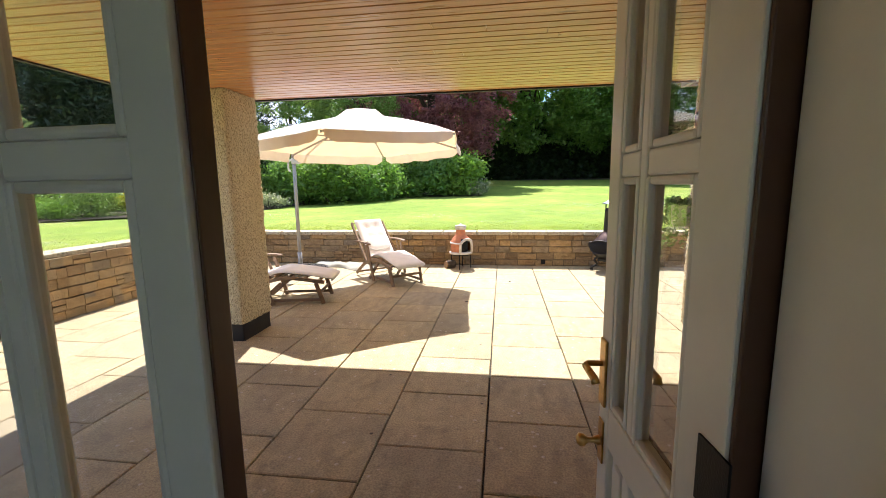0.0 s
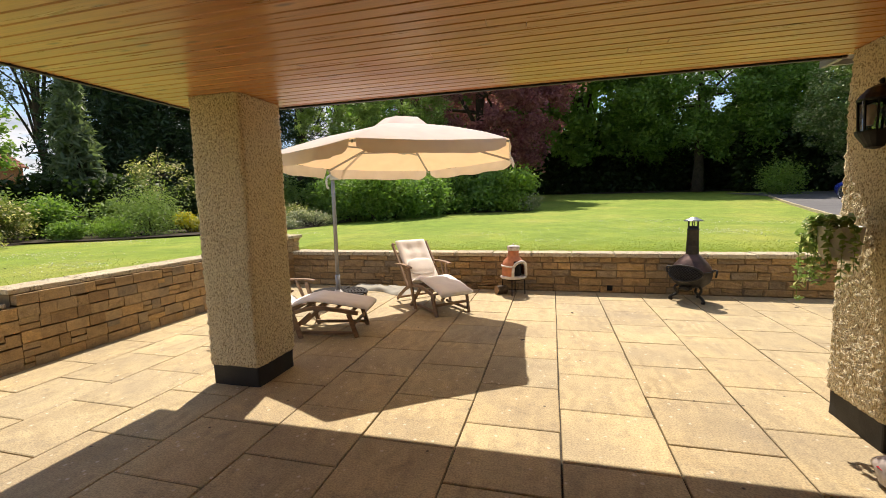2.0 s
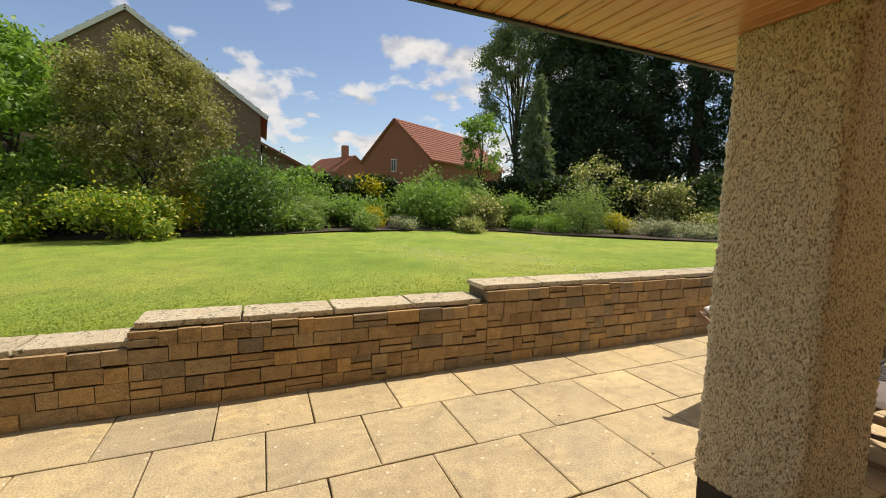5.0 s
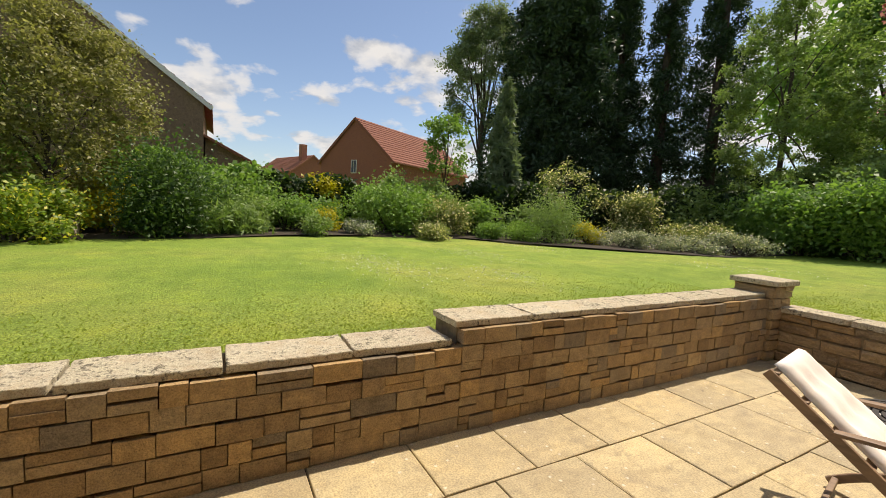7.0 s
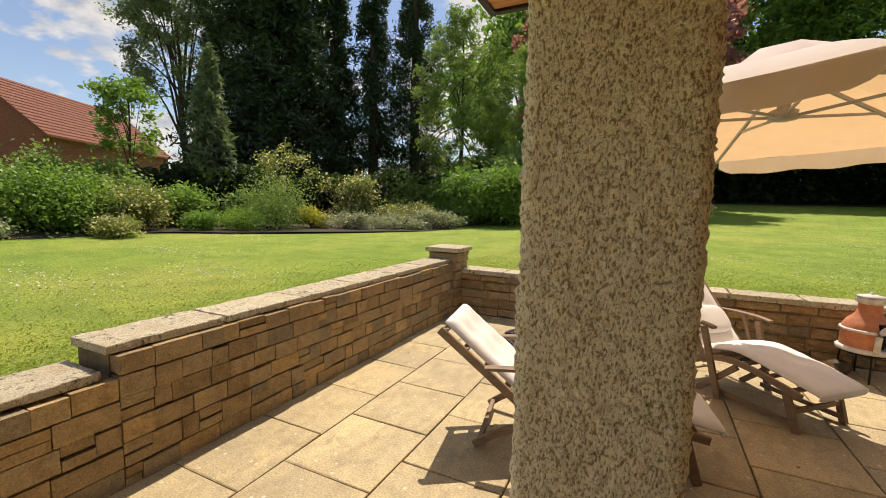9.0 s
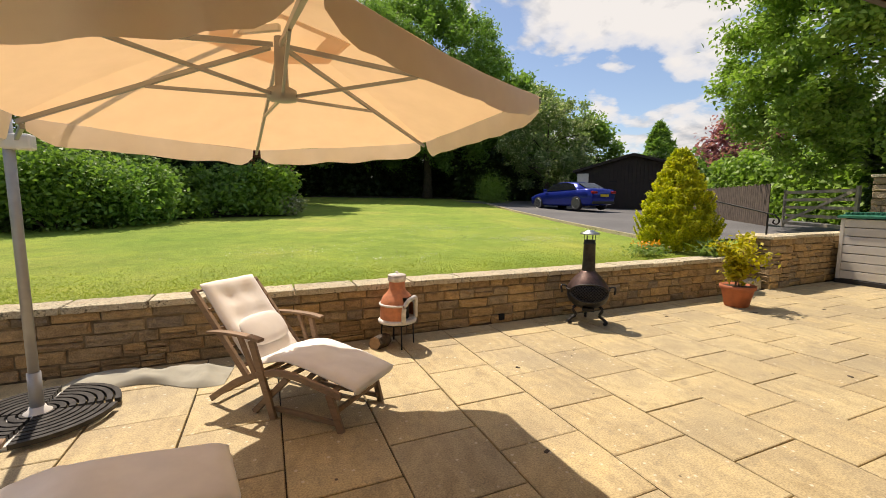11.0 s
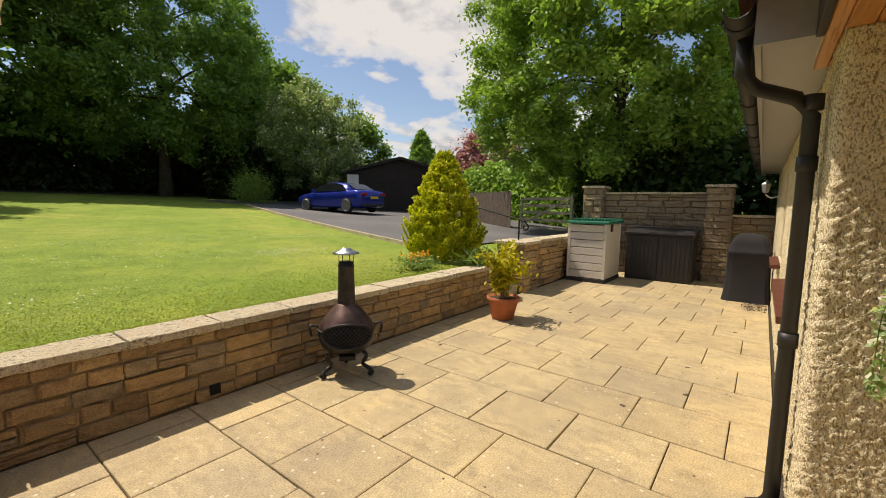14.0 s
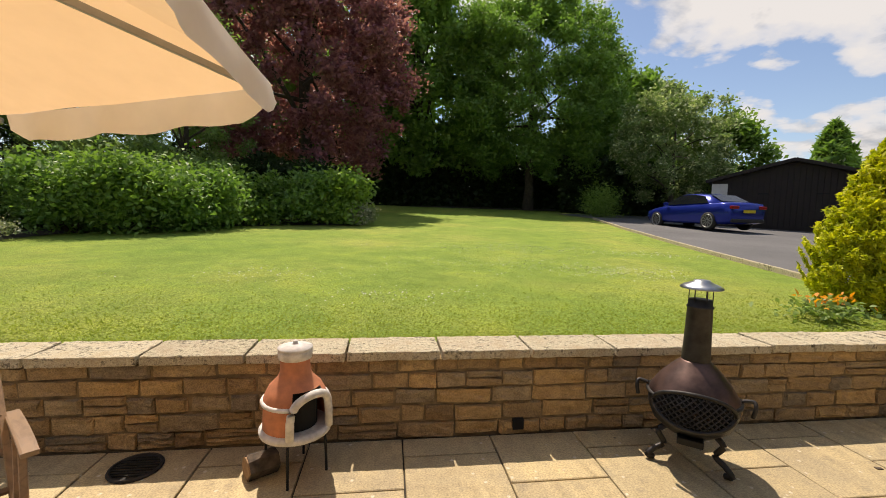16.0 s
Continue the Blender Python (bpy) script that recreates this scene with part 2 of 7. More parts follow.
def cloth_mat(name, color, through_light=0.0, weave=900.0, glow=None):
    m, t = material(name)
    p = position(t)
    n = noise_tex(t, p, 5, 4)
    w = noise_tex(t, p, weave * 0.3, 2)
    col = t.ramp(n, [(0.25, tuple(c * 0.86 for c in color)), (0.7, color)])
    d = t.add("BsdfPrincipled", {"Roughness": 0.85, "Specular IOR Level": 0.2}, {"Base Color": col})
    b = t.add("Bump", {"Strength": 0.2, "Distance": 0.003}, {"Height": t.math("ADD", w, t.math("MULTIPLY", n, 2.0))})
    t.tree.links.new(b.outputs[0], d.inputs["Normal"])
    out = d
    if through_light:
        tr = t.add("BsdfTranslucent", {"Color": (*(glow or color), 1)})
        out = t.add("MixShader", {0: through_light}, {1: d.outputs[0], 2: tr.outputs[0]})
    t.add("OutputMaterial", links={"Surface": out.outputs[0]})
    return m


def glass_mat():
    m, t = material("window_glass")
    return finish(m, t, (0.97, 0.98, 0.97), 0.0, None, extra={"Transmission Weight": 1.0, "IOR": 1.45})


def asphalt_mat():
    m, t = material("asphalt_drive")
    p = position(t)
    n = noise_tex(t, p, 0.5, 5)
    g = noise_tex(t, p, 55, 3)
    c = t.ramp(n, [(0.3, (0.10, 0.10, 0.105)), (0.7, (0.15, 0.148, 0.15))])
    c = t.mix(0.4, c, t.ramp(g, [(0.3, (0.3,) * 3), (0.7, (0.7,) * 3)]), "OVERLAY")
    return finish(m, t, c, 0.85, g, 0.5, 0.01)


SLAB = slab_mat()
STONE = stone_mat("garden_wall_stone", [(0.0, (0.282, 0.191, 0.103)), (0.2, (0.418, 0.296, 0.165)), (0.45, (0.350, 0.249, 0.142)), (0.62, (0.508, 0.342, 0.165)), (0.8, (0.395, 0.302, 0.188)), (0.92, (0.249, 0.203, 0.148)), (1.0, (0.531, 0.383, 0.205))])
GREYSTONE = stone_mat("pale_wall_stone", [(0.0, (0.25, 0.20, 0.135)), (0.4, (0.33, 0.265, 0.18)), (0.7, (0.29, 0.235, 0.165)), (1.0, (0.37, 0.30, 0.21))])
COPING = coping_mat()
MORTAR = plain("tan_mortar", (0.24, 0.175, 0.10), 0.95, 0, 0.5, 14, 0.8)
SAND = plain("joint_sand", (0.06, 0.05, 0.036), 0.95, 0, 0.4, 6, 0.5)
CAST = roughcast_mat()
PLINTH = plain("black_bitumen_paint", (0.018, 0.017, 0.017), 0.65, 0, 0.4, 14, 0.6)
PINE = wood_mat("varnished_pine_boards", (0.50, 0.205, 0.056), (0.62, 0.285, 0.085), (1.6, 34.0, 34.0), 0.3, "pos", 0.5)
WHITE = plain("cream_gloss_paint", (0.76, 0.71, 0.63), 0.38, 0, 0.1, 5, 0.1)
BROWN = wood_mat("dark_brown_stained_wood", (0.07, 0.028, 0.014), (0.095, 0.04, 0.02), (20.0, 20.0, 1.5), 0.45)
FRAMEB = plain("red_brown_window_paint", (0.12, 0.035, 0.02), 0.45, 0, 0.2, 8, 0.2)
BRASS = plain("aged_brass", (0.62, 0.38, 0.13), 0.32, 1.0, 0.3, 30, 0.2)
GLASS = glass_mat()
LAWN = lawn_mat()
SOIL = plain("dark_soil", (0.05, 0.035, 0.022), 0.95, 0, 0.5, 7, 0.8)
ASPHALT = asphalt_mat()
TEAK = wood_mat("weathered_teak", (0.20, 0.125, 0.075), (0.27, 0.18, 0.11), (6.0, 30.0, 30.0), 0.6, "obj")
CUSHION = cloth_mat("off_white_cushion_cotton", (0.86, 0.82, 0.78))
CANVAS = cloth_mat("beige_parasol_canvas", (0.88, 0.82, 0.78), 0.36, 900.0, (0.97, 0.60, 0.29))
GREYMETAL = plain("grey_powder_coat", (0.36, 0.36, 0.36), 0.4, 0.3, 0.12, 10, 0.1)
BLACKMETAL = plain("black_iron", (0.02, 0.02, 0.021), 0.5, 0.6, 0.4, 18, 0.4)
CASTIRON = plain("sooty_cast_iron", (0.05, 0.047, 0.045), 0.5, 0.7, 0.45, 16, 0.4)
RUSTY = plain("rusting_iron_dome", (0.12, 0.072, 0.06), 0.45, 0.6, 0.6, 9, 0.4)
ZINC = plain("galvanised_cap", (0.42, 0.44, 0.46), 0.35, 0.9, 0.25, 20, 0.2)
TERRA = plain("terracotta", (0.60, 0.225, 0.11), 0.75, 0, 0.25, 16, 0.4)
CHALK = plain("chalky_white_glaze", (0.74, 0.69, 0.64), 0.75, 0, 0.3, 22, 0.4)
SOOT_AND_SHADE = plain("soot_and_shade", (0.012, 0.011, 0.01), 0.95)
POT = plain("terracotta_pot", (0.42, 0.13, 0.06), 0.8, 0, 0.25, 10, 0.4)
WHITEPL = plain("white_plastic", (0.68, 0.66, 0.62), 0.45, 0, 0.08, 8, 0.1)
BAGPL = plain("cloudy_printed_plastic", (0.50, 0.44, 0.41), 0.35, 0, 0.5, 14, 0.3)
SHEDW = plain("cream_resin_panels", (0.60, 0.57, 0.51), 0.55, 0, 0.12, 4, 0.15)
GREENPL = plain("green_resin_lid", (0.02, 0.16, 0.10), 0.5, 0, 0.25, 6, 0.2)
BLACKPL = plain("black_resin_panels", (0.022, 0.021, 0.022), 0.5, 0, 0.35, 5, 0.2)
COVER = cloth_mat("black_barbecue_cover", (0.028, 0.028, 0.031))
TARP = cloth_mat("grey_green_canvas_bag", (0.40, 0.38, 0.31))
SHELFW = wood_mat("orange_brown_shelf_wood", (0.33, 0.15, 0.055), (0.40, 0.19, 0.075), (14.0, 14.0, 2.0), 0.5)
LOGBARK = plain("log_bark", (0.10, 0.075, 0.055), 0.95, 0, 0.6, 25, 1.0)
LOGEND = plain("split_log_face", (0.35, 0.22, 0.12), 0.85, 0, 0.3, 20, 0.5)
BARK = plain("tree_bark", (0.075, 0.058, 0.042), 0.95, 0, 0.5, 6, 1.0)
LEAF_OAK = leaf_mat("broadleaf_green", (0.107, 0.205, 0.052), (0.240, 0.384, 0.098))
LEAF_ASH = leaf_mat("grey_green_ash_leaves", (0.132, 0.209, 0.077), (0.308, 0.385, 0.176), (0.550, 0.572, 0.396))
LEAF_WILLOW = leaf_mat("olive_willow_leaves", (0.15, 0.15, 0.05), (0.33, 0.31, 0.13), (0.42, 0.38, 0.2))
LEAF_MAPLE = leaf_mat("maple_green", (0.150, 0.266, 0.054), (0.330, 0.474, 0.108))
LEAF_LIGHT = leaf_mat("light_green_leaves", (0.135, 0.215, 0.06), (0.30, 0.395, 0.14))
LEAF_COPPER = leaf_mat("copper_beech_leaves", (0.209, 0.077, 0.127), (0.506, 0.215, 0.286), None, 0.45)
LEAF_CON = leaf_mat("dark_conifer_needles", (0.016, 0.041, 0.018), (0.057, 0.101, 0.041), None, 0.15)
LEAF_GOLD = leaf_mat("golden_conifer_sprays", (0.17, 0.25, 0.02), (0.85, 0.76, 0.05), None, 0.4, 3.0)
LEAF_SHRUB = leaf_mat("shrub_green", (0.103, 0.196, 0.042), (0.276, 0.415, 0.103))
LEAF_SILVERG = leaf_mat("variegated_trailing_leaves", (0.16, 0.27, 0.09), (0.36, 0.46, 0.22), (0.7, 0.7, 0.52))
LEAF_VARIEG = leaf_mat("variegated_shrub", (0.12, 0.2, 0.035), (0.3, 0.38, 0.07), (0.62, 0.56, 0.09))
LEAF_YEW = leaf_mat("yew_green", (0.042, 0.090, 0.024), (0.108, 0.180, 0.048))
CANVAS_EDGE = cloth_mat("pale_parasol_valance", (0.86, 0.80, 0.76), 0.25, 900.0, (0.9, 0.68, 0.5))
# near-black green: deep shade below the far trees is put into this leaf colour
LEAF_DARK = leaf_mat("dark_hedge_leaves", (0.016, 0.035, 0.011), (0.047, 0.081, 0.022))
LEAF_YELLOW = leaf_mat("yellow_shrub", (0.276, 0.276, 0.023), (0.632, 0.517, 0.034))
LEAF_SILVER = leaf_mat("silver_grey_leaves", (0.187, 0.220, 0.143), (0.363, 0.385, 0.286), (0.660, 0.605, 0.550))
LEAF_FLOWER = leaf_mat("pale_flowering_bush", (0.130, 0.182, 0.052), (0.312, 0.312, 0.117), (0.806, 0.702, 0.468))
LEAF_WEEP = leaf_mat("blue_grey_weeping", (0.115, 0.163, 0.096), (0.230, 0.288, 0.173))
ORANGE = leaf_mat("orange_flowers", (0.7, 0.22, 0.02), (0.85, 0.4, 0.03))
PETAL = plain("white_clover_flowers", (0.6, 0.62, 0.48), 0.8)
GRASS = leaf_mat("grass_blades", (0.22, 0.29, 0.05), (0.38, 0.40, 0.10), None, 0.45, 1.2)
BRICKB = stone_mat("brown_house_brick", [(0.0, (0.21, 0.145, 0.10)), (1.0, (0.25, 0.175, 0.125))], 0.1)
BRICKR = stone_mat("red_house_brick", [(0.0, (0.25, 0.105, 0.075)), (1.0, (0.28, 0.12, 0.088))], 0.1)
TILE = stone_mat("red_roof_tile", [(0.0, (0.21, 0.085, 0.06)), (1.0, (0.25, 0.105, 0.075))], 0.15)
GARAGE = plain("dark_brown_timber", (0.028, 0.02, 0.018), 0.8, 0, 0.4, 3, 0.4)
CARBLUE = plain("blue_metallic_paint", (0.015, 0.035, 0.30), 0.2, 0.45, 0.06, 3, 0.0)
TYRE = plain("tyre_rubber", (0.015, 0.015, 0.015), 0.8)
DARKGLASS = plain("tinted_glass", (0.012, 0.014, 0.018), 0.06, 0, 0.1, 3, 0.0)
RED = plain("red_lens", (0.35, 0.01, 0.01), 0.2)
PLATE = plain("yellow_number_plate", (0.75, 0.55, 0.04), 0.4)
PLASTER = plain("interior_plaster", (0.78, 0.75, 0.70), 0.85)
CARPET = plain("interior_floor", (0.42, 0.36, 0.28), 0.9)
GATEW = plain("silvered_gate_timber", (0.33, 0.29, 0.23), 0.85, 0, 0.35, 8, 0.5)
FENCEW = plain("grey_brown_fence_timber", (0.13, 0.10, 0.08), 0.9, 0, 0.4, 5, 0.5)


# ---- building tools ----
def mesh_from(name, bm, mat, smooth=False):
    me = bpy.data.meshes.new(name)
    bmesh.ops.recalc_face_normals(bm, faces=bm.faces)
    bm.to_mesh(me)
    bm.free()
    for m in (mat if isinstance(mat, (list, tuple)) else [mat]):
        me.materials.append(m)
    if smooth:
        me.polygons.foreach_set("use_smooth", [True] * len(me.polygons))
    return me


def part(name, bm, mat, parent=None, label="", smooth=False):
    ob = new(name, mesh_from(name, bm, mat, smooth))
    if parent is not None:
        ob.parent = parent
    return tagged(ob, label)


def thing(name, m, label, category, group="", kind=""):
    ob = new(name)
    ob.matrix_world = m
    return tagged(ob, label, category, group, kind)


def box(bm, x0, x1, y0, y1, z0, z1, bevel=0.0, m=None):
    r = bmesh.ops.create_cube(bm, size=1.0)
    vs = r["verts"]
    for v in vs:
        v.co = Vector((x0 + (v.co.x + 0.5) * (x1 - x0), y0 + (v.co.y + 0.5) * (y1 - y0), z0 + (v.co.z + 0.5) * (z1 - z0)))
    if bevel:
        es = list({e for v in vs for e in v.link_edges})
        out = bmesh.ops.bevel(bm, geom=es, offset=bevel, segments=2, affect="EDGES", profile=0.5)
        vs = list({v for f in out["faces"] for v in f.verts} | {v for v in vs if v.is_valid})
    if m is not None:
        bmesh.ops.transform(bm, matrix=m, verts=vs)
    return bm


def boxes(*rows, bevel=0.0):
    bm = bmesh.new()
    for r in rows:
        box(bm, *r, bevel=bevel)
    return bm


def lathe(profile, seg=24, bm=None, center=(0, 0)):
    """Turn a profile of (radius, z) about the z axis."""
    bm = bm or bmesh.new()
    rings = []
    for r, z in profile:
        rings.append([bm.verts.new((center[0] + r * math.cos(2 * math.pi * i / seg), center[1] + r * math.sin(2 * math.pi * i / seg), z)) for i in range(seg)])
    for a, b in zip(rings, rings[1:]):
        for i in range(seg):
            bm.faces.new((a[i], a[(i + 1) % seg], b[(i + 1) % seg], b[i]))
    bm.faces.new(rings[0])
    bm.faces.new(rings[-1])
    return bm


def tube(points, radius, seg=10, bm=None, flat=1.0):
    """A round bar along points; radius may be a list."""
    bm = bm or bmesh.new()
    pts = [Vector(p) for p in points]
    rad = radius if isinstance(radius, (list, tuple)) else [radius] * len(pts)
    rings = []
    for i, p in enumerate(pts):
        d = (pts[min(i + 1, len(pts) - 1)] - pts[max(i - 1, 0)]).normalized()
        side = d.cross(Vector((0, 0, 1)) if abs(d.z) < 0.95 else Vector((1, 0, 0))).normalized()
        up = side.cross(d)
        rings.append([bm.verts.new(p + (side * math.cos(2 * math.pi * k / seg) + up * flat * math.sin(2 * math.pi * k / seg)) * rad[i]) for k in range(seg)])
    for a, b in zip(rings, rings[1:]):
        for k in range(seg):
            bm.faces.new((a[k], a[(k + 1) % seg], b[(k + 1) % seg], b[k]))
    bm.faces.new(rings[0])
    bm.faces.new(rings[-1])
    return bm


def bar(a, b, w, h, bm=None):
    """A square-edged bar from a to b, w across and h deep."""
    bm = bm or bmesh.new()
    a, b = Vector(a), Vector(b)
    d = b - a
    L = d.length
    rot = d.to_track_quat("X", "Z").to_matrix().to_4x4()
    box(bm, 0, L, -w / 2, w / 2, -h / 2, h / 2, min(w, h) * 0.14, Matrix.Translation(a) @ rot)
    return bm


def prism(outline, axis, lo, hi, bm=None):
    """Extrude a closed outline of (u, v) along axis x or y."""
    bm = bm or bmesh.new()
    at = (lambda u, v, w: (w, u, v)) if axis == "x" else (lambda u, v, w: (u, w, v))
    a = [bm.verts.new(at(u, v, lo)) for u, v in outline]
    b = [bm.verts.new(at(u, v, hi)) for u, v in outline]
    n = len(outline)
    for i in range(n):
        bm.faces.new((a[i], a[(i + 1) % n], b[(i + 1) % n], b[i]))
    bm.faces.new(a)
    bm.faces.new(b)
    return bm


def structure(name, bm, mat, label, category, smooth=False):
    return tagged(part(name, bm, mat, None, "", smooth), label, category, "", "structure")


# ---- ground and paving bed ----
def step_between(a, b, x):
    k = min(1, max(0, (x - a) / (b - a)))
    return k * k * (3 - 2 * k)


def lawn_z(x, y):
    """Height of the garden: flat beside the patio, rising away from the house."""
    z = 0.575
    if y < 3.4:
        z -= 0.05 * min(1, (3.4 - y) / 2.0) + 0.03 * max(0, min(6, 1 - y))
    if y > 8:
        rise = 0.036 * (min(y, 20) - 8) + 0.055 * max(0, min(y, 45) - 20)
        z += rise * (0.12 + 0.88 * step_between(-13, -3, x))
    return z + 0.03 * noise.noise((x * 0.12, y * 0.12, 0))


def axis_steps(rows):
    out = []
    for a, b, n in rows:
        out += [a + (b - a) * i / n for i in range(n)]
    return out + [rows[-1][1]]


def in_patio(x, y):
    return -4.85 < x < 10.75 and -6 < y < 7.8


def ground():
    bm = bmesh.new()
    xs = axis_steps([(-600, -80, 4), (-80, -30, 10), (-30, -4.85, 40), (-4.85, 10.75, 26), (10.75, 40, 30), (40, 600, 8)])
    ys = axis_steps([(-600, -30, 5), (-30, -6, 8), (-6, 7.8, 24), (7.8, 40, 50), (40, 80, 8), (80, 600, 4)])
    grid = [[bm.verts.new((x, y, lawn_z(x, y))) for y in ys] for x in xs]
    for i in range(len(xs) - 1):
        for j in range(len(ys) - 1):
            if not in_patio((xs[i] + xs[i + 1]) / 2, (ys[j] + ys[j + 1]) / 2):
                bm.faces.new((grid[i][j], grid[i + 1][j], grid[i + 1][j + 1], grid[i][j + 1]))
    return structure("ground", bm, LAWN, "mown green lawn with pale dry patches", "lawn", True)


ground()
structure("patio_bed", boxes((-4.9, 10.8, -6, 7.85, -0.4, -0.02)), SAND, "dark sandy bed under the paving joints", "paving bed")


def driveway():
    bm = bmesh.new()
    n, k = 26, 14
    rows = []
    for j in range(n + 1):
        y = 9.4 + (30 - 9.4) * j / n
        x0 = 6.1 + (11.2 - 6.1) * ((y - 9.4) / 17.0) if y < 26.4 else 11.2 - (y - 26.4) * 0.2
        rows.append([bm.verts.new((x0 + (36 - x0) * i / k, y, lawn_z(x0 + (36 - x0) * i / k, y) + 0.035)) for i in range(k + 1)])
    for a, b in zip(rows, rows[1:]):
        for i in range(k):
            bm.faces.new((a[i], a[i + 1], b[i + 1], b[i]))
    structure("road", bm, ASPHALT, "grey asphalt driveway beside the lawn", "driveway", True)
    eb = bmesh.new()
    for j in range(n):
        y0, y1 = 9.4 + 20.6 * j / n, 9.4 + 20.6 * (j + 1) / n
        if y1 > 26.5:
            break
        x0, x1 = 6.1 + 5.1 * ((y0 - 9.4) / 17.0), 6.1 + 5.1 * ((y1 - 9.4) / 17.0)
        bar((x0, y0, lawn_z(x0, y0) + 0.03), (x1, y1 - 0.01, lawn_z(x1, y1) + 0.03), 0.06, 0.12, eb)
    structure("trim_drive_edging", eb, COPING, "pale concrete edging strip along the driveway", "edging")


driveway()

# ---- the house: walls, soffit, room behind the door ----
CEIL = 2.29
DOOR_Y = 0.5


def rough_block(name, x0, x1, y0, y1, z0, z1, step, parent=None, depth=0.017):
    """An upright block of roughcast with a pebbly relief and softened arrises."""
    bm = bmesh.new()
    loops = []
    r = 0.035
    ring = []
    cs = [(x1 - r, y0 + r, -90), (x1 - r, y1 - r, 0), (x0 + r, y1 - r, 90), (x0 + r, y0 + r, 180)]
    for i, (cx, cy, a0) in enumerate(cs):
        for k in range(4):
            a = radians(a0 + 30 * k)
            ring.append((cx + r * math.cos(a), cy + r * math.sin(a), math.cos(a), math.sin(a)))
        nx, ny, na = cs[(i + 1) % 4]
        ax, ay = cx + r * math.cos(radians(a0 + 90)), cy + r * math.sin(radians(a0 + 90))
        bx, by = nx + r * math.cos(radians(na)), ny + r * math.sin(radians(na))
        m = max(1, int(math.hypot(bx - ax, by - ay) / step))
        for k in range(1, m):
            ring.append((ax + (bx - ax) * k / m, ay + (by - ay) * k / m, math.cos(radians(na)), math.sin(radians(na))))
    nz = max(1, int((z1 - z0) / step))
    for j in range(nz + 1):
        z = z0 + (z1 - z0) * j / nz
        row = []
        for x, y, ux, uy in ring:
            d = noise.noise((x * 62, y * 62, z * 50)) * 0.8 + noise.noise((x * 130, y * 130, z * 110)) * 0.45
            d = depth * d + 0.006 * noise.noise((x * 6, y * 6, z * 4))
            row.append(bm.verts.new((x + ux * d, y + uy * d, z)))
        loops.append(row)
    n = len(ring)
    for a, b in zip(loops, loops[1:]):
        for k in range(n):
            bm.faces.new((a[k], a[(k + 1) % n], b[(k + 1) % n], b[k]))
    bm.faces.new(loops[0])
    bm.faces.new(loops[-1])
    return part(name, bm, CAST, parent, "", True)


def column(name, x0, x1, y0, y1, step, label):
    ob = thing(name, Matrix(), label, "column", "", "structure")
    rough_block("shaft", x0, x1, y0, y1, 0.17, CEIL, step, ob)
    bm = bmesh.new()
    box(bm, x0 + 0.018, x1 - 0.018, y0 + 0.018, y1 - 0.018, -0.01, 0.175, 0.012)
    bmesh.ops.subdivide_edges(bm, edges=bm.edges[:], cuts=4, use_grid_fill=True)
    for v in bm.verts:
        v.co += Vector((noise.noise(v.co * 9), noise.noise(v.co * 9 + Vector((5, 0, 0))), 0)) * 0.006
    part("plinth", bm, PLINTH, ob, "black painted plinth")
    return ob


column("column_1", -2.47, -2.0, 3.44, 3.94, 0.0115, "square cream roughcast column with black painted plinth")
column("column_2", 2.0, 2.42, 3.42, 3.93, 0.0125, "cream roughcast corner pier with black painted plinth")
column("column_3", -2.50, -2.08, 0.40, 0.69, 0.02, "cream roughcast pier at the house corner")

# walls of the house
hw = thing("wall_house", Matrix(), "cream roughcast house wall around the glazed doors", "wall", "", "structure")
rough_block("wall_left_of_door", -2.45, -0.72, 0.2, 0.5, 0.0, CEIL, 0.03, hw)
rough_block("wall_right_of_door", 0.78, 2.6, 0.2, 0.5, 0.0, CEIL, 0.03, hw)
rough_block("wall_over_door", -0.72, 0.78, 0.2, 0.5, 2.06, CEIL, 0.03, hw)
ww = thing("wall_wing", Matrix(), "cream roughcast wing of the house with brown windows", "wall", "", "structure")
rough_block("side_wall", 2.32, 2.6, 0.5, 3.5, 0.0, CEIL, 0.022, ww)
W1, W2 = (3.0, 4.7), (6.1, 7.1)
Z0, Z1 = 0.93, 2.08
rough_block("front_wall", 2.42, W1[0], 3.62, 3.92, 0.0, CEIL, 0.018, ww)
rough_block("front_wall", W1[1], W2[0], 3.62, 3.92, 0.0, CEIL, 0.018, ww)
rough_block("front_wall", W2[1], 10.9, 3.62, 3.92, 0.0, CEIL, 0.03, ww)
for a, b in (W1, W2):
    rough_block("wall_under_window", a, b, 3.62, 3.92, 0.0, Z0, 0.025, ww)
    rough_block("wall_over_window", a, b, 3.62, 3.92, Z1, CEIL, 0.025, ww)


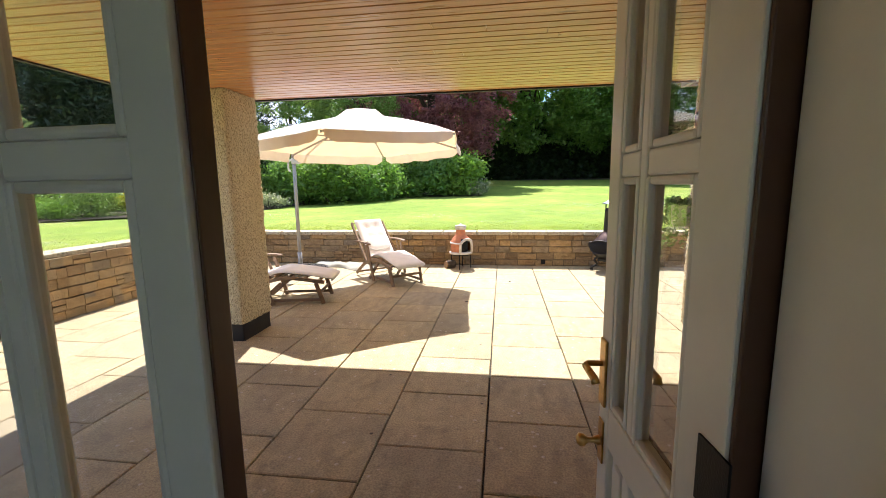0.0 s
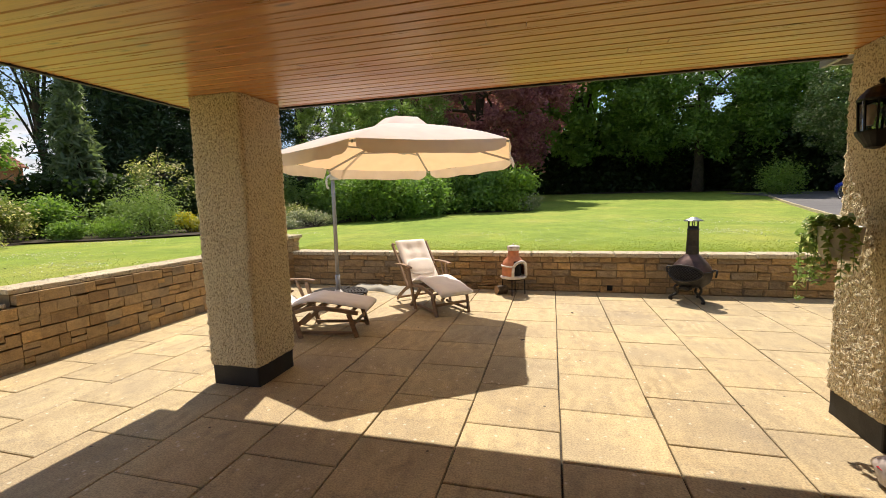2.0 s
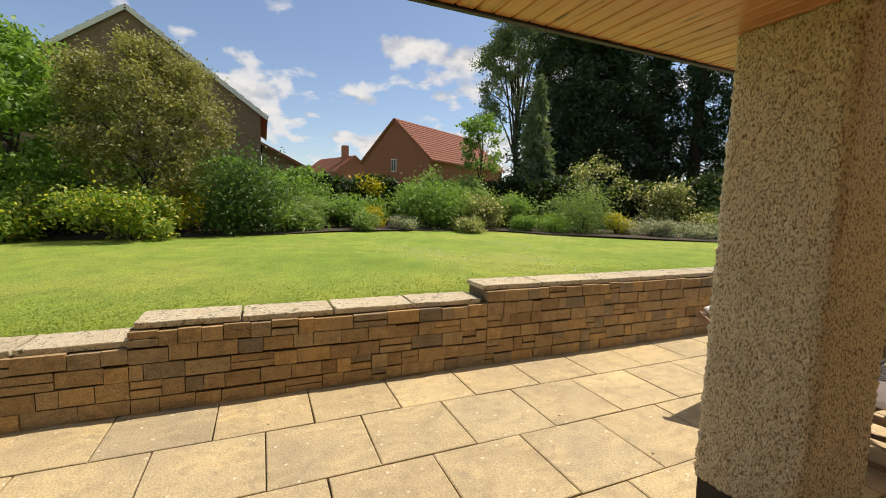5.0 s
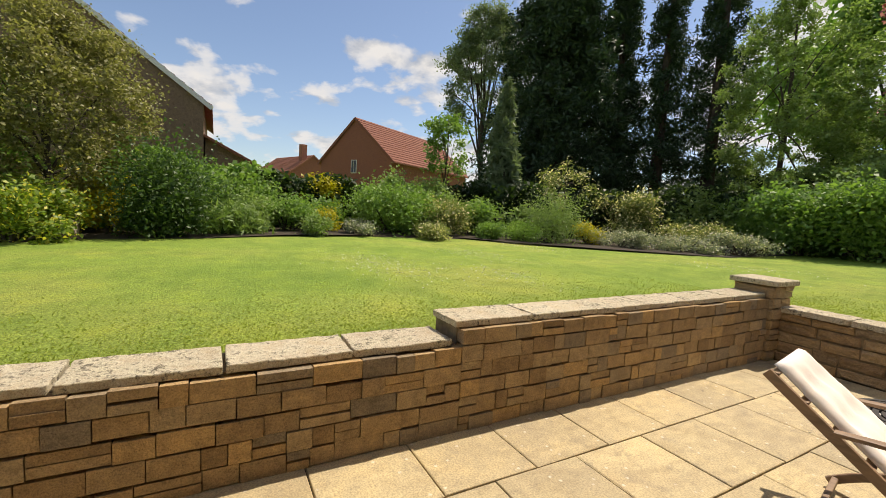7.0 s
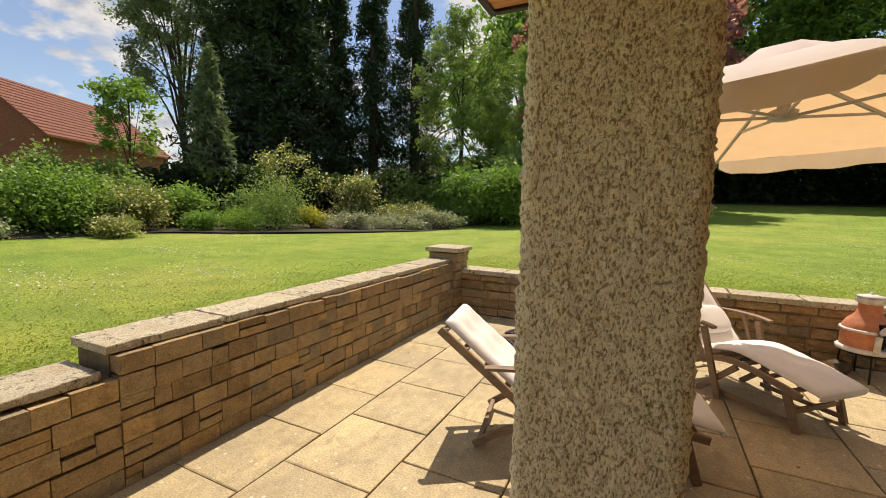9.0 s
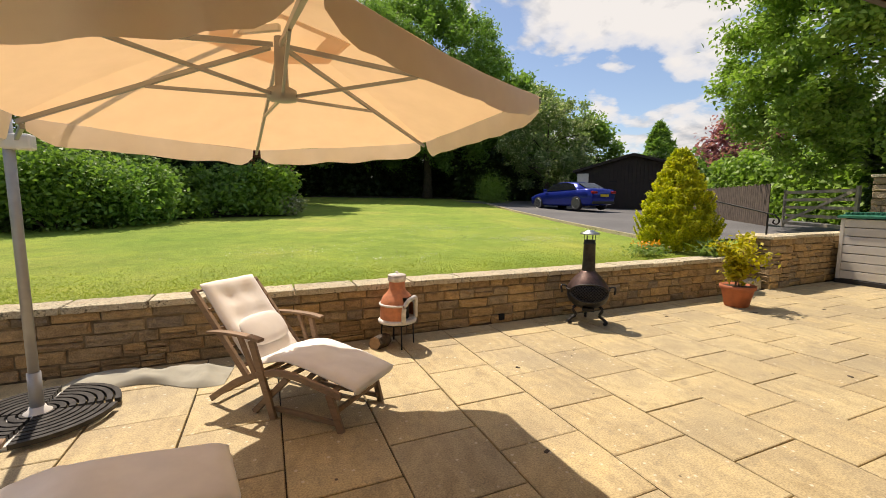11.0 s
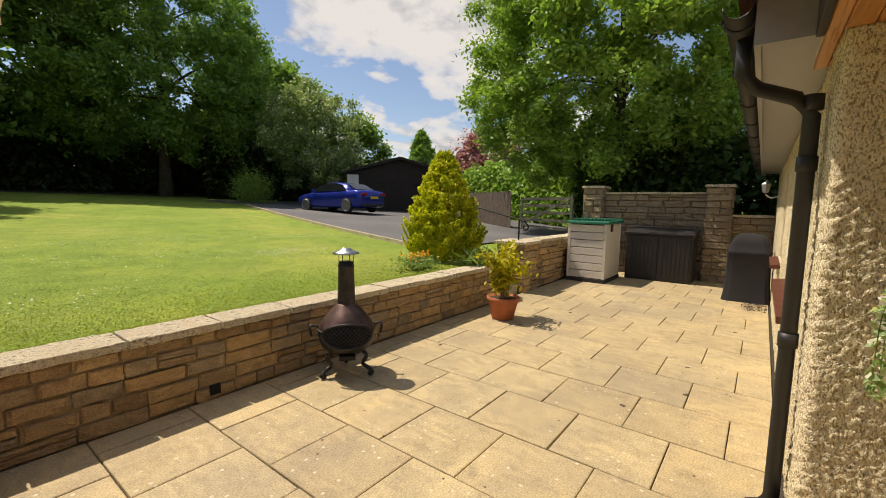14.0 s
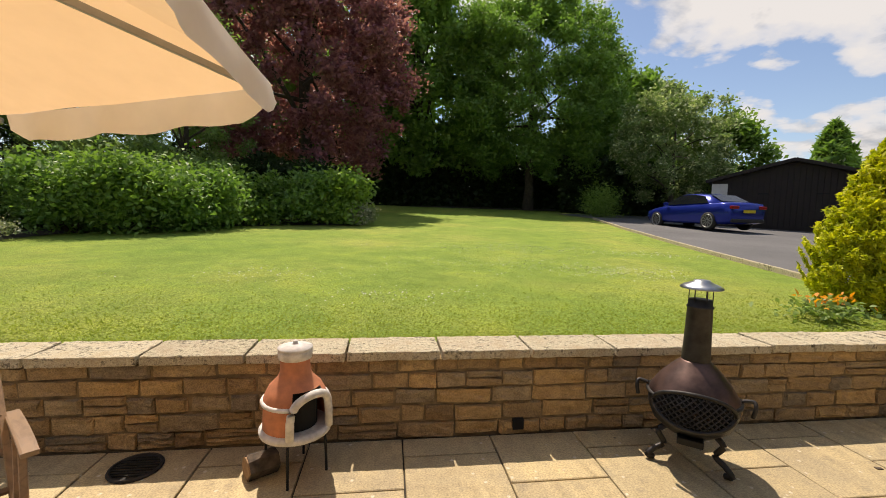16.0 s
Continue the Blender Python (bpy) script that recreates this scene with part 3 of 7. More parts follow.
def window(name, a, b, lights):
    ob = thing(name, Matrix(), "red-brown painted window with sloping sill in roughcast wall", "window", "", "structure")
    y0, y1 = 3.70, 3.80
    part("window_frame", boxes((a, b, y0, y1, Z0, Z0 + 0.07), (a, b, y0, y1, Z1 - 0.07, Z1), (a, a + 0.07, y0, y1, Z0 + 0.07, Z1 - 0.07), (b - 0.07, b, y0, y1, Z0 + 0.07, Z1 - 0.07), bevel=0.008), FRAMEB, ob)
    w = (b - a - 0.14) / lights
    for i in range(lights):
        l, r = a + 0.07 + w * i, a + 0.07 + w * (i + 1)
        part("sash", boxes((l, l + 0.045, y0 + 0.02, y1 + 0.015, Z0 + 0.07, Z1 - 0.07), (r - 0.045, r, y0 + 0.02, y1 + 0.015, Z0 + 0.07, Z1 - 0.07), (l + 0.045, r - 0.045, y0 + 0.02, y1 + 0.012, Z0 + 0.07, Z0 + 0.12), (l + 0.045, r - 0.045, y0 + 0.02, y1 + 0.012, 1.66, 1.72), (l + 0.045, r - 0.045, y0 + 0.02, y1 + 0.012, Z1 - 0.12, Z1 - 0.07), bevel=0.006), FRAMEB, ob)
        g = part("pane", boxes((l + 0.045, r - 0.045, y0 + 0.04, y0 + 0.046, Z0 + 0.1, Z1 - 0.1)), GLASS, ob)
        g.visible_shadow = False
    part("window_sill", prism([(3.72, Z0 - 0.06), (3.72, Z0 + 0.015), (4.02, Z0 - 0.02), (4.02, Z0 - 0.065)], "x", a - 0.06, b + 0.06), FRAMEB, ob)


window("window_1", *W1, 3)
window("window_2", *W2, 2)

# the house behind: closed round and above
structure("wall_back", boxes((-2.45, -1.7, -2.9, -2.7, 0, CEIL), (1.9, 10.9, -2.9, -2.7, 0, CEIL), (-1.7, 1.9, -2.9, -2.7, 0, 0.6), (-1.7, 1.9, -2.9, -2.7, 2.15, CEIL)), PLASTER, "plain back wall with a wide window", "wall")
bw = thing("window_3", Matrix(), "wide white framed window in the back wall", "window", "", "structure")
part("window_frame", boxes((-1.7, 1.9, -2.84, -2.76, 0.6, 0.67), (-1.7, 1.9, -2.84, -2.76, 2.08, 2.15), (-1.7, -1.63, -2.84, -2.76, 0.67, 2.08), (1.83, 1.9, -2.84, -2.76, 0.67, 2.08), (0.07, 0.14, -2.84, -2.76, 0.67, 2.08), bevel=0.005), WHITE, bw)
for xa, xb in ((-1.63, 0.07), (0.14, 1.83)):
    bp = part("pane", boxes((xa, xb, -2.803, -2.797, 0.67, 2.08)), GLASS, bw)
    bp.visible_shadow = False
structure("wall_west", boxes((-2.45, -2.15, -2.9, 0.2, 0, CEIL)), CAST, "cream house side wall", "wall")
structure("wall_east", boxes((10.6, 10.9, -2.9, 3.62, 0, CEIL)), CAST, "cream house end wall", "wall")
structure("wall_inner", boxes((2.6, 2.75, -2.7, 3.6, 0, CEIL)), PLASTER, "plain inner partition wall", "wall")
structure("floor_room", boxes((-2.15, 2.6, -2.7, 0.28, -0.015, 0.012)), CARPET, "brown interior floor", "floor")
structure("floor_wing", boxes((2.75, 10.6, -2.7, 3.6, -0.015, 0.012)), CARPET, "brown interior floor", "floor")
structure("ceiling_room", boxes((-2.44, 10.89, -2.89, 0.5, CEIL + 0.002, CEIL + 0.06)), PLASTER, "white interior ceiling", "ceiling")
structure("ceiling_wing", boxes((2.6, 10.89, 0.5, 3.9, CEIL + 0.002, CEIL + 0.06)), PLASTER, "white interior ceiling", "ceiling")

SOF_X0, SOF_Y1 = -2.76, 3.99


def soffit():
    """Tongue-and-groove boards, each with eased edges, in one mesh."""
    bm = bmesh.new()
    rng = random.Random(4)
    w = 0.088
    y = DOOR_Y
    while y < SOF_Y1 - 0.01:
        y1 = min(y + w, SOF_Y1)
        cuts = sorted([SOF_X0] + [SOF_X0 + rng.uniform(1.0, 3.8)] + [2.59])
        for a, b in zip(cuts, cuts[1:]):
            x1 = b - (0.003 if b < 2.5 else 0)
            g = 0.0075
            prism([(y + 0.001, CEIL + 0.02), (y + 0.001, CEIL + g), (y + g, CEIL), (y1 - g, CEIL), (y1 - 0.001, CEIL + g), (y1 - 0.001, CEIL + 0.02)], "x", a, x1, bm)
        y = y1
    structure("ceiling", bm, PINE, "varnished orange pine boarded ceiling over the patio", "ceiling")
    # boards over the eaves of the wing and the outer edge
    structure("trim_fascia", boxes((SOF_X0 - 0.03, SOF_X0, 0.2, SOF_Y1 + 0.03, CEIL - 0.012, CEIL + 0.2), (SOF_X0, 2.02, SOF_Y1, SOF_Y1 + 0.03, CEIL - 0.012, CEIL + 0.2), bevel=0.004), BLACKPL, "black fascia board along the eaves", "fascia")
    structure("trim_eaves", boxes((2.02, 10.95, 3.9, 4.2, CEIL + 0.03, CEIL + 0.05), (2.02, 10.95, 4.2, 4.225, CEIL - 0.0, CEIL + 0.2), (1.99, 2.02, SOF_Y1, 4.225, CEIL - 0.01, CEIL + 0.2)), GREYMETAL, "grey eaves board along the wing", "fascia")


soffit()
rf = bmesh.new()
prism([(-3.1, CEIL + 0.22), (4.3, CEIL + 0.22), (4.3, CEIL + 0.25), (0.6, 3.9), (-3.1, CEIL + 0.25)], "x", SOF_X0 - 0.05, 11.0, rf)
structure("roof", rf, TILE, "tiled house roof above the eaves", "roof")
structure("ceiling_void", boxes((SOF_X0, 2.59, 0.5, SOF_Y1, CEIL + 0.024, CEIL + 0.05)), PLASTER, "roof lining above the boards", "ceiling")


def gutter():
    ob = thing("gutter", Matrix(), "black half-round gutter with downpipe at the wing corner", "gutter")
    bm = bmesh.new()
    n = 10
    prof = [(4.29 + 0.06 * math.cos(math.pi + math.pi * i / n), CEIL + 0.16 + 0.06 * math.sin(math.pi + math.pi * i / n)) for i in range(n + 1)]
    prof += [(4.29 + 0.054 * math.cos(2 * math.pi - math.pi * i / n), CEIL + 0.16 + 0.054 * math.sin(2 * math.pi - math.pi * i / n)) for i in range(n + 1)]
    prism(prof, "x", 1.95, 10.95, bm)
    part("channel", bm, BLACKPL, ob, "", True)
    for x in [2.1 + 0.9 * i for i in range(10)]:
        cb = bmesh.new()
        tube([(x, 4.29 + 0.066 * math.cos(math.pi + math.pi * i / 8), CEIL + 0.16 + 0.066 * math.sin(math.pi + math.pi * i / 8)) for i in range(9)], 0.011, 6, cb)
        part("bracket", cb, BLACKPL, ob)
    part("downpipe", tube([(2.24, 4.27, CEIL + 0.1), (2.24, 4.27, CEIL - 0.06), (2.25, 4.2, CEIL - 0.14), (2.27, 4.05, CEIL - 0.2), (2.28, 3.99, CEIL - 0.28), (2.28, 3.99, 0.12), (2.28, 4.02, 0.05), (2.28, 4.08, 0.02)], 0.034, 14), BLACKPL, ob, "", True)
    for z in (0.9, 1.75, CEIL - 0.26):
        part("collar", tube([(2.28, 3.99, z), (2.28, 3.99, z + 0.07)], 0.041, 14), BLACKPL, ob, "", True)
    part("gully_surround", boxes((2.2, 2.36, 3.94, 4.08, 0.0, 0.012), bevel=0.004), BLACKPL, ob)


gutter()


# ---- the glazed doors ----
def door_leaf(name, w, hinge_st, free_st, mid, m, label, handle):
    """A painted leaf, panelled below and glazed above; local x runs from the hinge, the inner face looks to -y."""
    ob = thing(name, m, label, "door", "", "structure")
    h, th, lo = 2.03, 0.045, 0.88
    a0, b0 = hinge_st, w - free_st
    frame_bm = boxes((0, a0, -th / 2, th / 2, 0, h), (b0, w, -th / 2, th / 2, 0, h), (a0, b0, -th / 2, th / 2, 0, 0.2), (a0, b0, -th / 2, th / 2, 0.78, lo), (a0, b0, -th / 2, th / 2, h - 0.1, h), (mid - 0.018, mid + 0.018, -th / 2 + 0.001, th / 2 - 0.001, 0.2, 0.78), bevel=0.004)
    part("leaf_frame", frame_bm, WHITE, ob)
    part("outer_edge", boxes((w, w + 0.005, -th / 2 + 0.012, th / 2 + 0.009, 0, h), (-0.008, 0, -th / 2 + 0.004, th / 2 + 0.01, 0, h), bevel=0.003), BROWN, ob, "dark brown stained door edge")
    part("outer_face", boxes((0.0, a0, th / 2, th / 2 + 0.008, 0, h), (b0, w, th / 2, th / 2 + 0.008, 0, h), (a0, b0, th / 2, th / 2 + 0.008, 0, lo), (a0, b0, th / 2, th / 2 + 0.008, h - 0.1, h)), BROWN, ob, "dark brown stained outer face")
    part("glazing_bar", boxes((mid - 0.016, mid + 0.016, -0.02, 0.02, lo, h - 0.1), bevel=0.006), WHITE, ob)
    part("glazing_bar", boxes((a0, mid - 0.016, -0.019, 0.019, 1.415, 1.465), (mid + 0.016, b0, -0.019, 0.019, 1.415, 1.465), bevel=0.006), WHITE, ob)
    for a, b in ((a0, mid - 0.016), (mid + 0.016, b0)):
        part("panel", boxes((a, b, -0.008, 0.008, 0.2, 0.78), (a + 0.025, b - 0.025, -0.016, 0.009, 0.225, 0.755), bevel=0.005), WHITE, ob)
        for z0, z1 in ((lo, 1.415), (1.465, h - 0.1)):
            bead = 0.016
            part("bead", boxes((a, a + bead, -0.0215, -0.003, z0, z1), (b - bead, b, -0.0215, -0.003, z0, z1), (a + bead, b - bead, -0.021, -0.003, z0, z0 + bead), (a + bead, b - bead, -0.021, -0.003, z1 - bead, z1), bevel=0.006), WHITE, ob)
            g = part("pane", boxes((a, b, -0.002, 0.002, z0, z1)), GLASS, ob)
            g.visible_shadow = False
    if handle:
        hx = w - free_st * 0.45
        hd = part("door_handle", boxes((hx - 0.02, hx + 0.02, -th / 2 - 0.007, -th / 2, 0.87, 1.035), bevel=0.003), BRASS, ob, "aged brass lever handle on a long plate")
        part("lever", tube([(hx, -th / 2 - 0.004, 0.975), (hx, -th / 2 - 0.042, 0.975), (hx - 0.012, -th / 2 - 0.05, 0.975), (hx - 0.075, -th / 2 - 0.048, 0.972), (hx - 0.082, -th / 2 - 0.046, 0.962)], [0.007, 0.007, 0.008, 0.009, 0.01], 10), BRASS, hd, "", True)
        part("outer_lever", tube([(hx, th / 2 + 0.004, 0.975), (hx, th / 2 + 0.042, 0.975), (hx - 0.012, th / 2 + 0.05, 0.975), (hx - 0.075, th / 2 + 0.048, 0.972), (hx - 0.082, th / 2 + 0.046, 0.962)], [0.007, 0.007, 0.008, 0.009, 0.01], 10), BRASS, hd, "", True)
        kn = part("bolt_knob", lathe([(0.012, 0), (0.012, 0.012), (0.007, 0.02), (0.007, 0.035), (0.016, 0.045), (0.016, 0.055), (0.008, 0.062)], 14), BRASS, ob, "small brass bolt knob", True)
        kn.matrix_local = Matrix.Translation((hx, -th / 2, 0.775)) @ pose(0, 0, 0, 90)
        part("latch_plate", boxes((hx - 0.016, hx + 0.016, -th / 2 - 0.005, -th / 2, 0.72, 0.83), bevel=0.002), BRASS, ob, "brass latch plate")
    for z in (0.25, 1.0, 1.75):
        part("hinge", boxes((-0.018, 0.055, -th / 2 - 0.004, -th / 2, z - 0.05, z + 0.05), bevel=0.001), BLACKMETAL, ob, "dark iron hinge plate")
    return ob


RIGHT_HINGE, LEFT_HINGE = (0.692, 0.52), (-0.635, 0.475)
door_leaf("door_1", 0.49, 0.115, 0.065, 0.31, Matrix.Translation((RIGHT_HINGE[0], RIGHT_HINGE[1], 0.02)) @ Matrix(((-1, 0, 0, 0), (0, 1, 0, 0), (0, 0, 1, 0), (0, 0, 0, 1))) @ pose(0, 0, 0, 0, 0, 85.2), "cream painted glazed door standing open on the patio", True)
door_leaf("door_2", 0.652, 0.13, 0.072, 0.365, pose(LEFT_HINGE[0], LEFT_HINGE[1], 0.02, 0, 0, -2.5), "cream painted glazed door with brown edges, nearly closed", False)
fr = thing("door_frame", Matrix(), "cream inside and brown outside frame of the double doors", "door frame", "", "structure")
part("post", boxes((0.706, 0.78, 0.28, 0.508, 0, 2.06), bevel=0.006), WHITE, fr)
part("post", boxes((-0.72, -0.645, 0.28, 0.45, 0, 2.06), bevel=0.006), WHITE, fr)
part("head", boxes((-0.645, 0.715, 0.28, 0.49, 2.055, 2.06)), WHITE, fr)
part("outer_post", boxes((0.722, 0.779, 0.51, 0.535, 0, 2.058), bevel=0.004), BROWN, fr, "dark brown outer post")
part("outer_post", boxes((-0.719, -0.65, 0.452, 0.52, 0, 2.058), bevel=0.004), BROWN, fr, "dark brown outer post")
part("threshold", boxes((-0.645, 0.715, 0.28, 0.52, -0.012, 0.018), bevel=0.004), BROWN, fr)

# ---- garden walls ----
def course_row(rng, length, lo=0.16, hi=0.42):
    out, x = [], 0.0
    while x < length - 0.02:
        w = rng.uniform(lo, hi)
        if length - x - w < lo * 0.6:
            w = length - x
        out.append((x, min(w, length - x)))
        x += w
    return out


def stone_meshes(mat, n, seed):
    """A set of unit stones with broken, rounded faces."""
    rng = random.Random(seed)
    made = []
    for i in range(n):
        bm = bmesh.new()
        r = bmesh.ops.create_cube(bm, size=1.0)
        front = [f for f in bm.faces if f.normal.y < -0.9]
        res = bmesh.ops.inset_region(bm, faces=front, thickness=0.10, depth=0.0)
        for f in front:
            for v in f.verts:
                v.co.y -= 0.17 + rng.uniform(-0.08, 0.08)
                v.co.x += rng.uniform(-0.045, 0.045)
                v.co.z += rng.uniform(-0.07, 0.07)
        bmesh.ops.subdivide_edges(bm, edges=list({e for f in front for e in f.edges}), cuts=2, use_grid_fill=True)
        for v in bm.verts:
            if v.co.y < -0.52:
                v.co.y += rng.uniform(-0.09, 0.09)
                v.co.x += rng.uniform(-0.03, 0.03)
                v.co.z += rng.uniform(-0.05, 0.05)
            elif v.co.y < -0.4:
                v.co.x += rng.uniform(-0.03, 0.0) * (1 if v.co.x > 0 else -1)
                v.co.z += rng.uniform(-0.07, 0.0) * (1 if v.co.z > 0 else -1)
        made.append(mesh_from("stone", bm, mat))
    return made


STONES = stone_meshes(STONE, 16, 5)
PALES = stone_meshes(GREYSTONE, 8, 6)


def stone_face(parent, origin, along, length, courses, meshes, seed, depth=0.09, gap=0.005, lo=0.16, hi=0.42):
    """Lay stones course by course; along is a unit vector, the face looks to its right hand side."""
    rng = random.Random(seed)
    a = Vector((along[0], along[1], 0))
    out = Vector((a.y, -a.x, 0))
    basis = Matrix(((a.x, -out.x, 0, 0), (a.y, -out.y, 0, 0), (0, 0, 1, 0), (0, 0, 0, 1)))
    z = origin[2]
    for h in courses:
        x = 0.0
        for x, w in course_row(rng, length, lo, hi):
            split = h > 0.1 and rng.random() < 0.14
            for z0, hh in ([(z, h * 0.5), (z + h * 0.5, h * 0.5)] if split else [(z, h)]):
                ob = new("stone", rng.choice(meshes))
                ob.parent = parent
                c = Vector(origin) + a * (x + w / 2) + out * (rng.uniform(-0.006, 0.008) - depth / 2)
                z0, hh = z0 + rng.uniform(-0.004, 0.006), hh * rng.uniform(0.9, 1.0)
                ob.matrix_basis = Matrix.Translation((c.x, c.y, z0 + hh / 2)) @ basis @ Matrix.Diagonal((w - gap, depth, hh - gap, 1))
        z += h


def coping_run(parent, origin, along, length, width, thick, seed, lo=0.5, hi=0.75):
    rng = random.Random(seed)
    a = Vector((along[0], along[1], 0))
    n = max(1, round(length / ((lo + hi) / 2)))
    for i in range(n):
        L = length / n
        bm = bmesh.new()
        box(bm, -L / 2 + 0.009, L / 2 - 0.009, -width / 2, width / 2, 0, thick, 0.006)
        bmesh.ops.subdivide_edges(bm, edges=[e for e in bm.edges if e.calc_length() > 0.2], cuts=16, use_grid_fill=True)
        k = rng.uniform(0, 50)
        for v in bm.verts:
            v.co += noise.noise_vector(v.co * 17 + Vector((k, 0, 0))) * 0.005 + noise.noise_vector(v.co * 45 + Vector((k, 3, 0))) * 0.004
        ob = part("coping", bm, COPING, parent)
        c = Vector(origin) + a * (L * (i + 0.5))
        ob.matrix_basis = Matrix.Translation((c.x, c.y, origin[2] + rng.uniform(-0.003, 0.003))) @ Matrix.Rotation(math.atan2(a.y, a.x), 4, "Z")


FY = 7.52
LX = -4.545


def garden_walls():
    # wall along the lawn ahead of the house
    ob = thing("garden_wall_front", Matrix(), "low tan stone garden wall with pale coping, holding up the lawn", "garden wall", "", "structure")
    part("core", boxes((-4.45, 5.55, FY + 0.004, FY + 0.3, -0.1, 0.548)), MORTAR, ob)
    stone_face(ob, (-4.44, FY, 0.0), (1, 0), 9.98, [0.105, 0.125, 0.115, 0.115, 0.09], STONES, 11, lo=0.15, hi=0.40)
    coping_run(ob, (-4.44, FY + 0.115, 0.55), (1, 0), 9.98, 0.33, 0.06, 12, 0.5, 0.72)
    # solid block, its near-black colour stands in for the shade inside the hole
    part("drain_hole", boxes((1.07, 1.15, FY - 0.035, FY - 0.005, 0.03, 0.11), bevel=0.006), SOOT_AND_SHADE, ob, "near-black square block standing in for a shaded weep hole")
    # wall on the open side, stepping down towards the house
    ob = thing("garden_wall_side", Matrix(), "stepped tan stone garden wall with weathered coping", "garden wall", "", "structure")
    part("core", boxes((LX - 0.3, LX + 0.002, 3.35, 7.35, -0.1, 0.703), (LX - 0.3, LX + 0.001, 0.6, 3.349, -0.1, 0.583), (LX - 0.3, LX + 0.000, -6, 0.599, -0.1, 0.468)), MORTAR, ob)
    stone_face(ob, (LX, 7.32, 0.0), (0, -1), 3.97, [0.11, 0.13, 0.12, 0.115, 0.12, 0.11], STONES, 21, lo=0.09, hi=0.27)
    stone_face(ob, (LX, 3.35, 0.0), (0, -1), 2.75, [0.115, 0.12, 0.12, 0.115, 0.115], STONES, 22, lo=0.1, hi=0.3)
    stone_face(ob, (LX, 0.60, 0.0), (0, -1), 4.0, [0.115, 0.125, 0.12, 0.11], STONES, 23, lo=0.1, hi=0.3)
    coping_run(ob, (LX - 0.125, 3.31, 0.705), (0, 1), 4.01, 0.34, 0.045, 24, 0.55, 0.8)
    coping_run(ob, (LX - 0.125, 0.62, 0.585), (0, 1), 2.685, 0.34, 0.045, 25, 0.55, 0.7)
    coping_run(ob, (LX - 0.125, -5.5, 0.47), (0, 1), 6.11, 0.34, 0.045, 26, 0.55, 0.7)
    # corner pier
    ob = thing("garden_pier", Matrix(), "square tan stone pier with flat cap at the wall corner", "pier", "", "structure")
    x0, x1, y0, y1 = -4.82, -4.42, 7.32, 7.72
    part("core", boxes((x0 + 0.02, x1 - 0.02, y0 + 0.02, y1 - 0.02, -0.1, 0.85)), MORTAR, ob)
    hs = [0.11, 0.125, 0.12, 0.115, 0.12, 0.115, 0.14]
    stone_face(ob, (x0, y0, 0), (1, 0), x1 - x0, hs, STONES, 31, 0.06)
    stone_face(ob, (x1, y0, 0), (0, 1), y1 - y0, hs, STONES, 32, 0.06)
    stone_face(ob, (x0, y1, 0), (0, -1), y1 - y0, hs, STONES, 33, 0.06)
    part("cap", boxes((x0 - 0.05, x1 + 0.05, y0 - 0.05, y1 + 0.05, 0.845, 0.905), bevel=0.012), COPING, ob, "pale flat cap stone")
    # piers, walls and steps by the storage boxes
    ob = thing("garden_steps", Matrix(), "stone steps up to the driveway between low walls", "steps", "", "structure")
    for i in range(4):
        part("step", boxes((5.56, 6.42, FY + 0.05 + 0.32 * i, FY + 0.05 + 0.32 * i + 0.40, -0.05 if i == 0 else 0.15 * i, 0.15 * (i + 1)), bevel=0.012), COPING, ob)
    ob = thing("garden_pier", Matrix(), "square tan stone pier with flat coping beside the steps", "pier", "", "structure")
    x0, x1, y0, y1 = 6.43, 7.0, FY - 0.06, FY + 0.5
    hs = [0.12, 0.13, 0.12, 0.13, 0.12, 0.13, 0.12]
    part("core", boxes((x0 + 0.02, x1 - 0.02, y0 + 0.02, y1, -0.1, 0.86)), MORTAR, ob)
    stone_face(ob, (x0, y0, 0), (1, 0), x1 - x0, hs, STONES, 41, 0.07)
    stone_face(ob, (x0, y1, 0), (0, -1), y1 - y0, hs, STONES, 42, 0.07)
    part("cap", boxes((x0 - 0.05, x1 + 0.05, y0 - 0.05, y1 + 0.05, 0.87, 0.925), bevel=0.012), COPING, ob)
    ob = thing("garden_wall_steps", Matrix(), "tan stone wall between steps and storage boxes", "garden wall", "", "structure")
    part("core", boxes((7.0, 10.3, FY + 0.05, FY + 0.4, -0.1, 0.86)), MORTAR, ob)
    stone_face(ob, (7.0, FY + 0.03, 0), (1, 0), 3.3, hs, STONES, 43, 0.08)
    coping_run(ob, (7.06, FY + 0.16, 0.87), (1, 0), 3.2, 0.36, 0.055, 44)
    # tall wall at the end of the patio
    ob = thing("end_wall", Matrix(), "tall pale stone wall with two capped piers", "wall", "", "structure")
    ex = 10.45
    part("core", boxes((ex + 0.03, ex + 0.3, 4.9, 7.5, -0.1, 1.86)), MORTAR, ob)
    stone_face(ob, (ex, 7.3, 0), (0, -1), 2.2, [0.145] * 13, PALES, 51, 0.1, lo=0.25, hi=0.6)
    coping_run(ob, (ex + 0.13, 5.12, 1.885), (0, 1), 2.17, 0.36, 0.05, 52)
    for y0 in (4.66, 7.3):
        y1 = y0 + 0.46
        part("pier_core", boxes((ex - 0.18, ex + 0.32, y0 + 0.02, y1 - 0.02, -0.1, 2.02)), MORTAR, ob)
        stone_face(ob, (ex - 0.2, y1, 0), (0, -1), 0.46, [0.145] * 14, PALES, 53, 0.08, lo=0.15, hi=0.40)
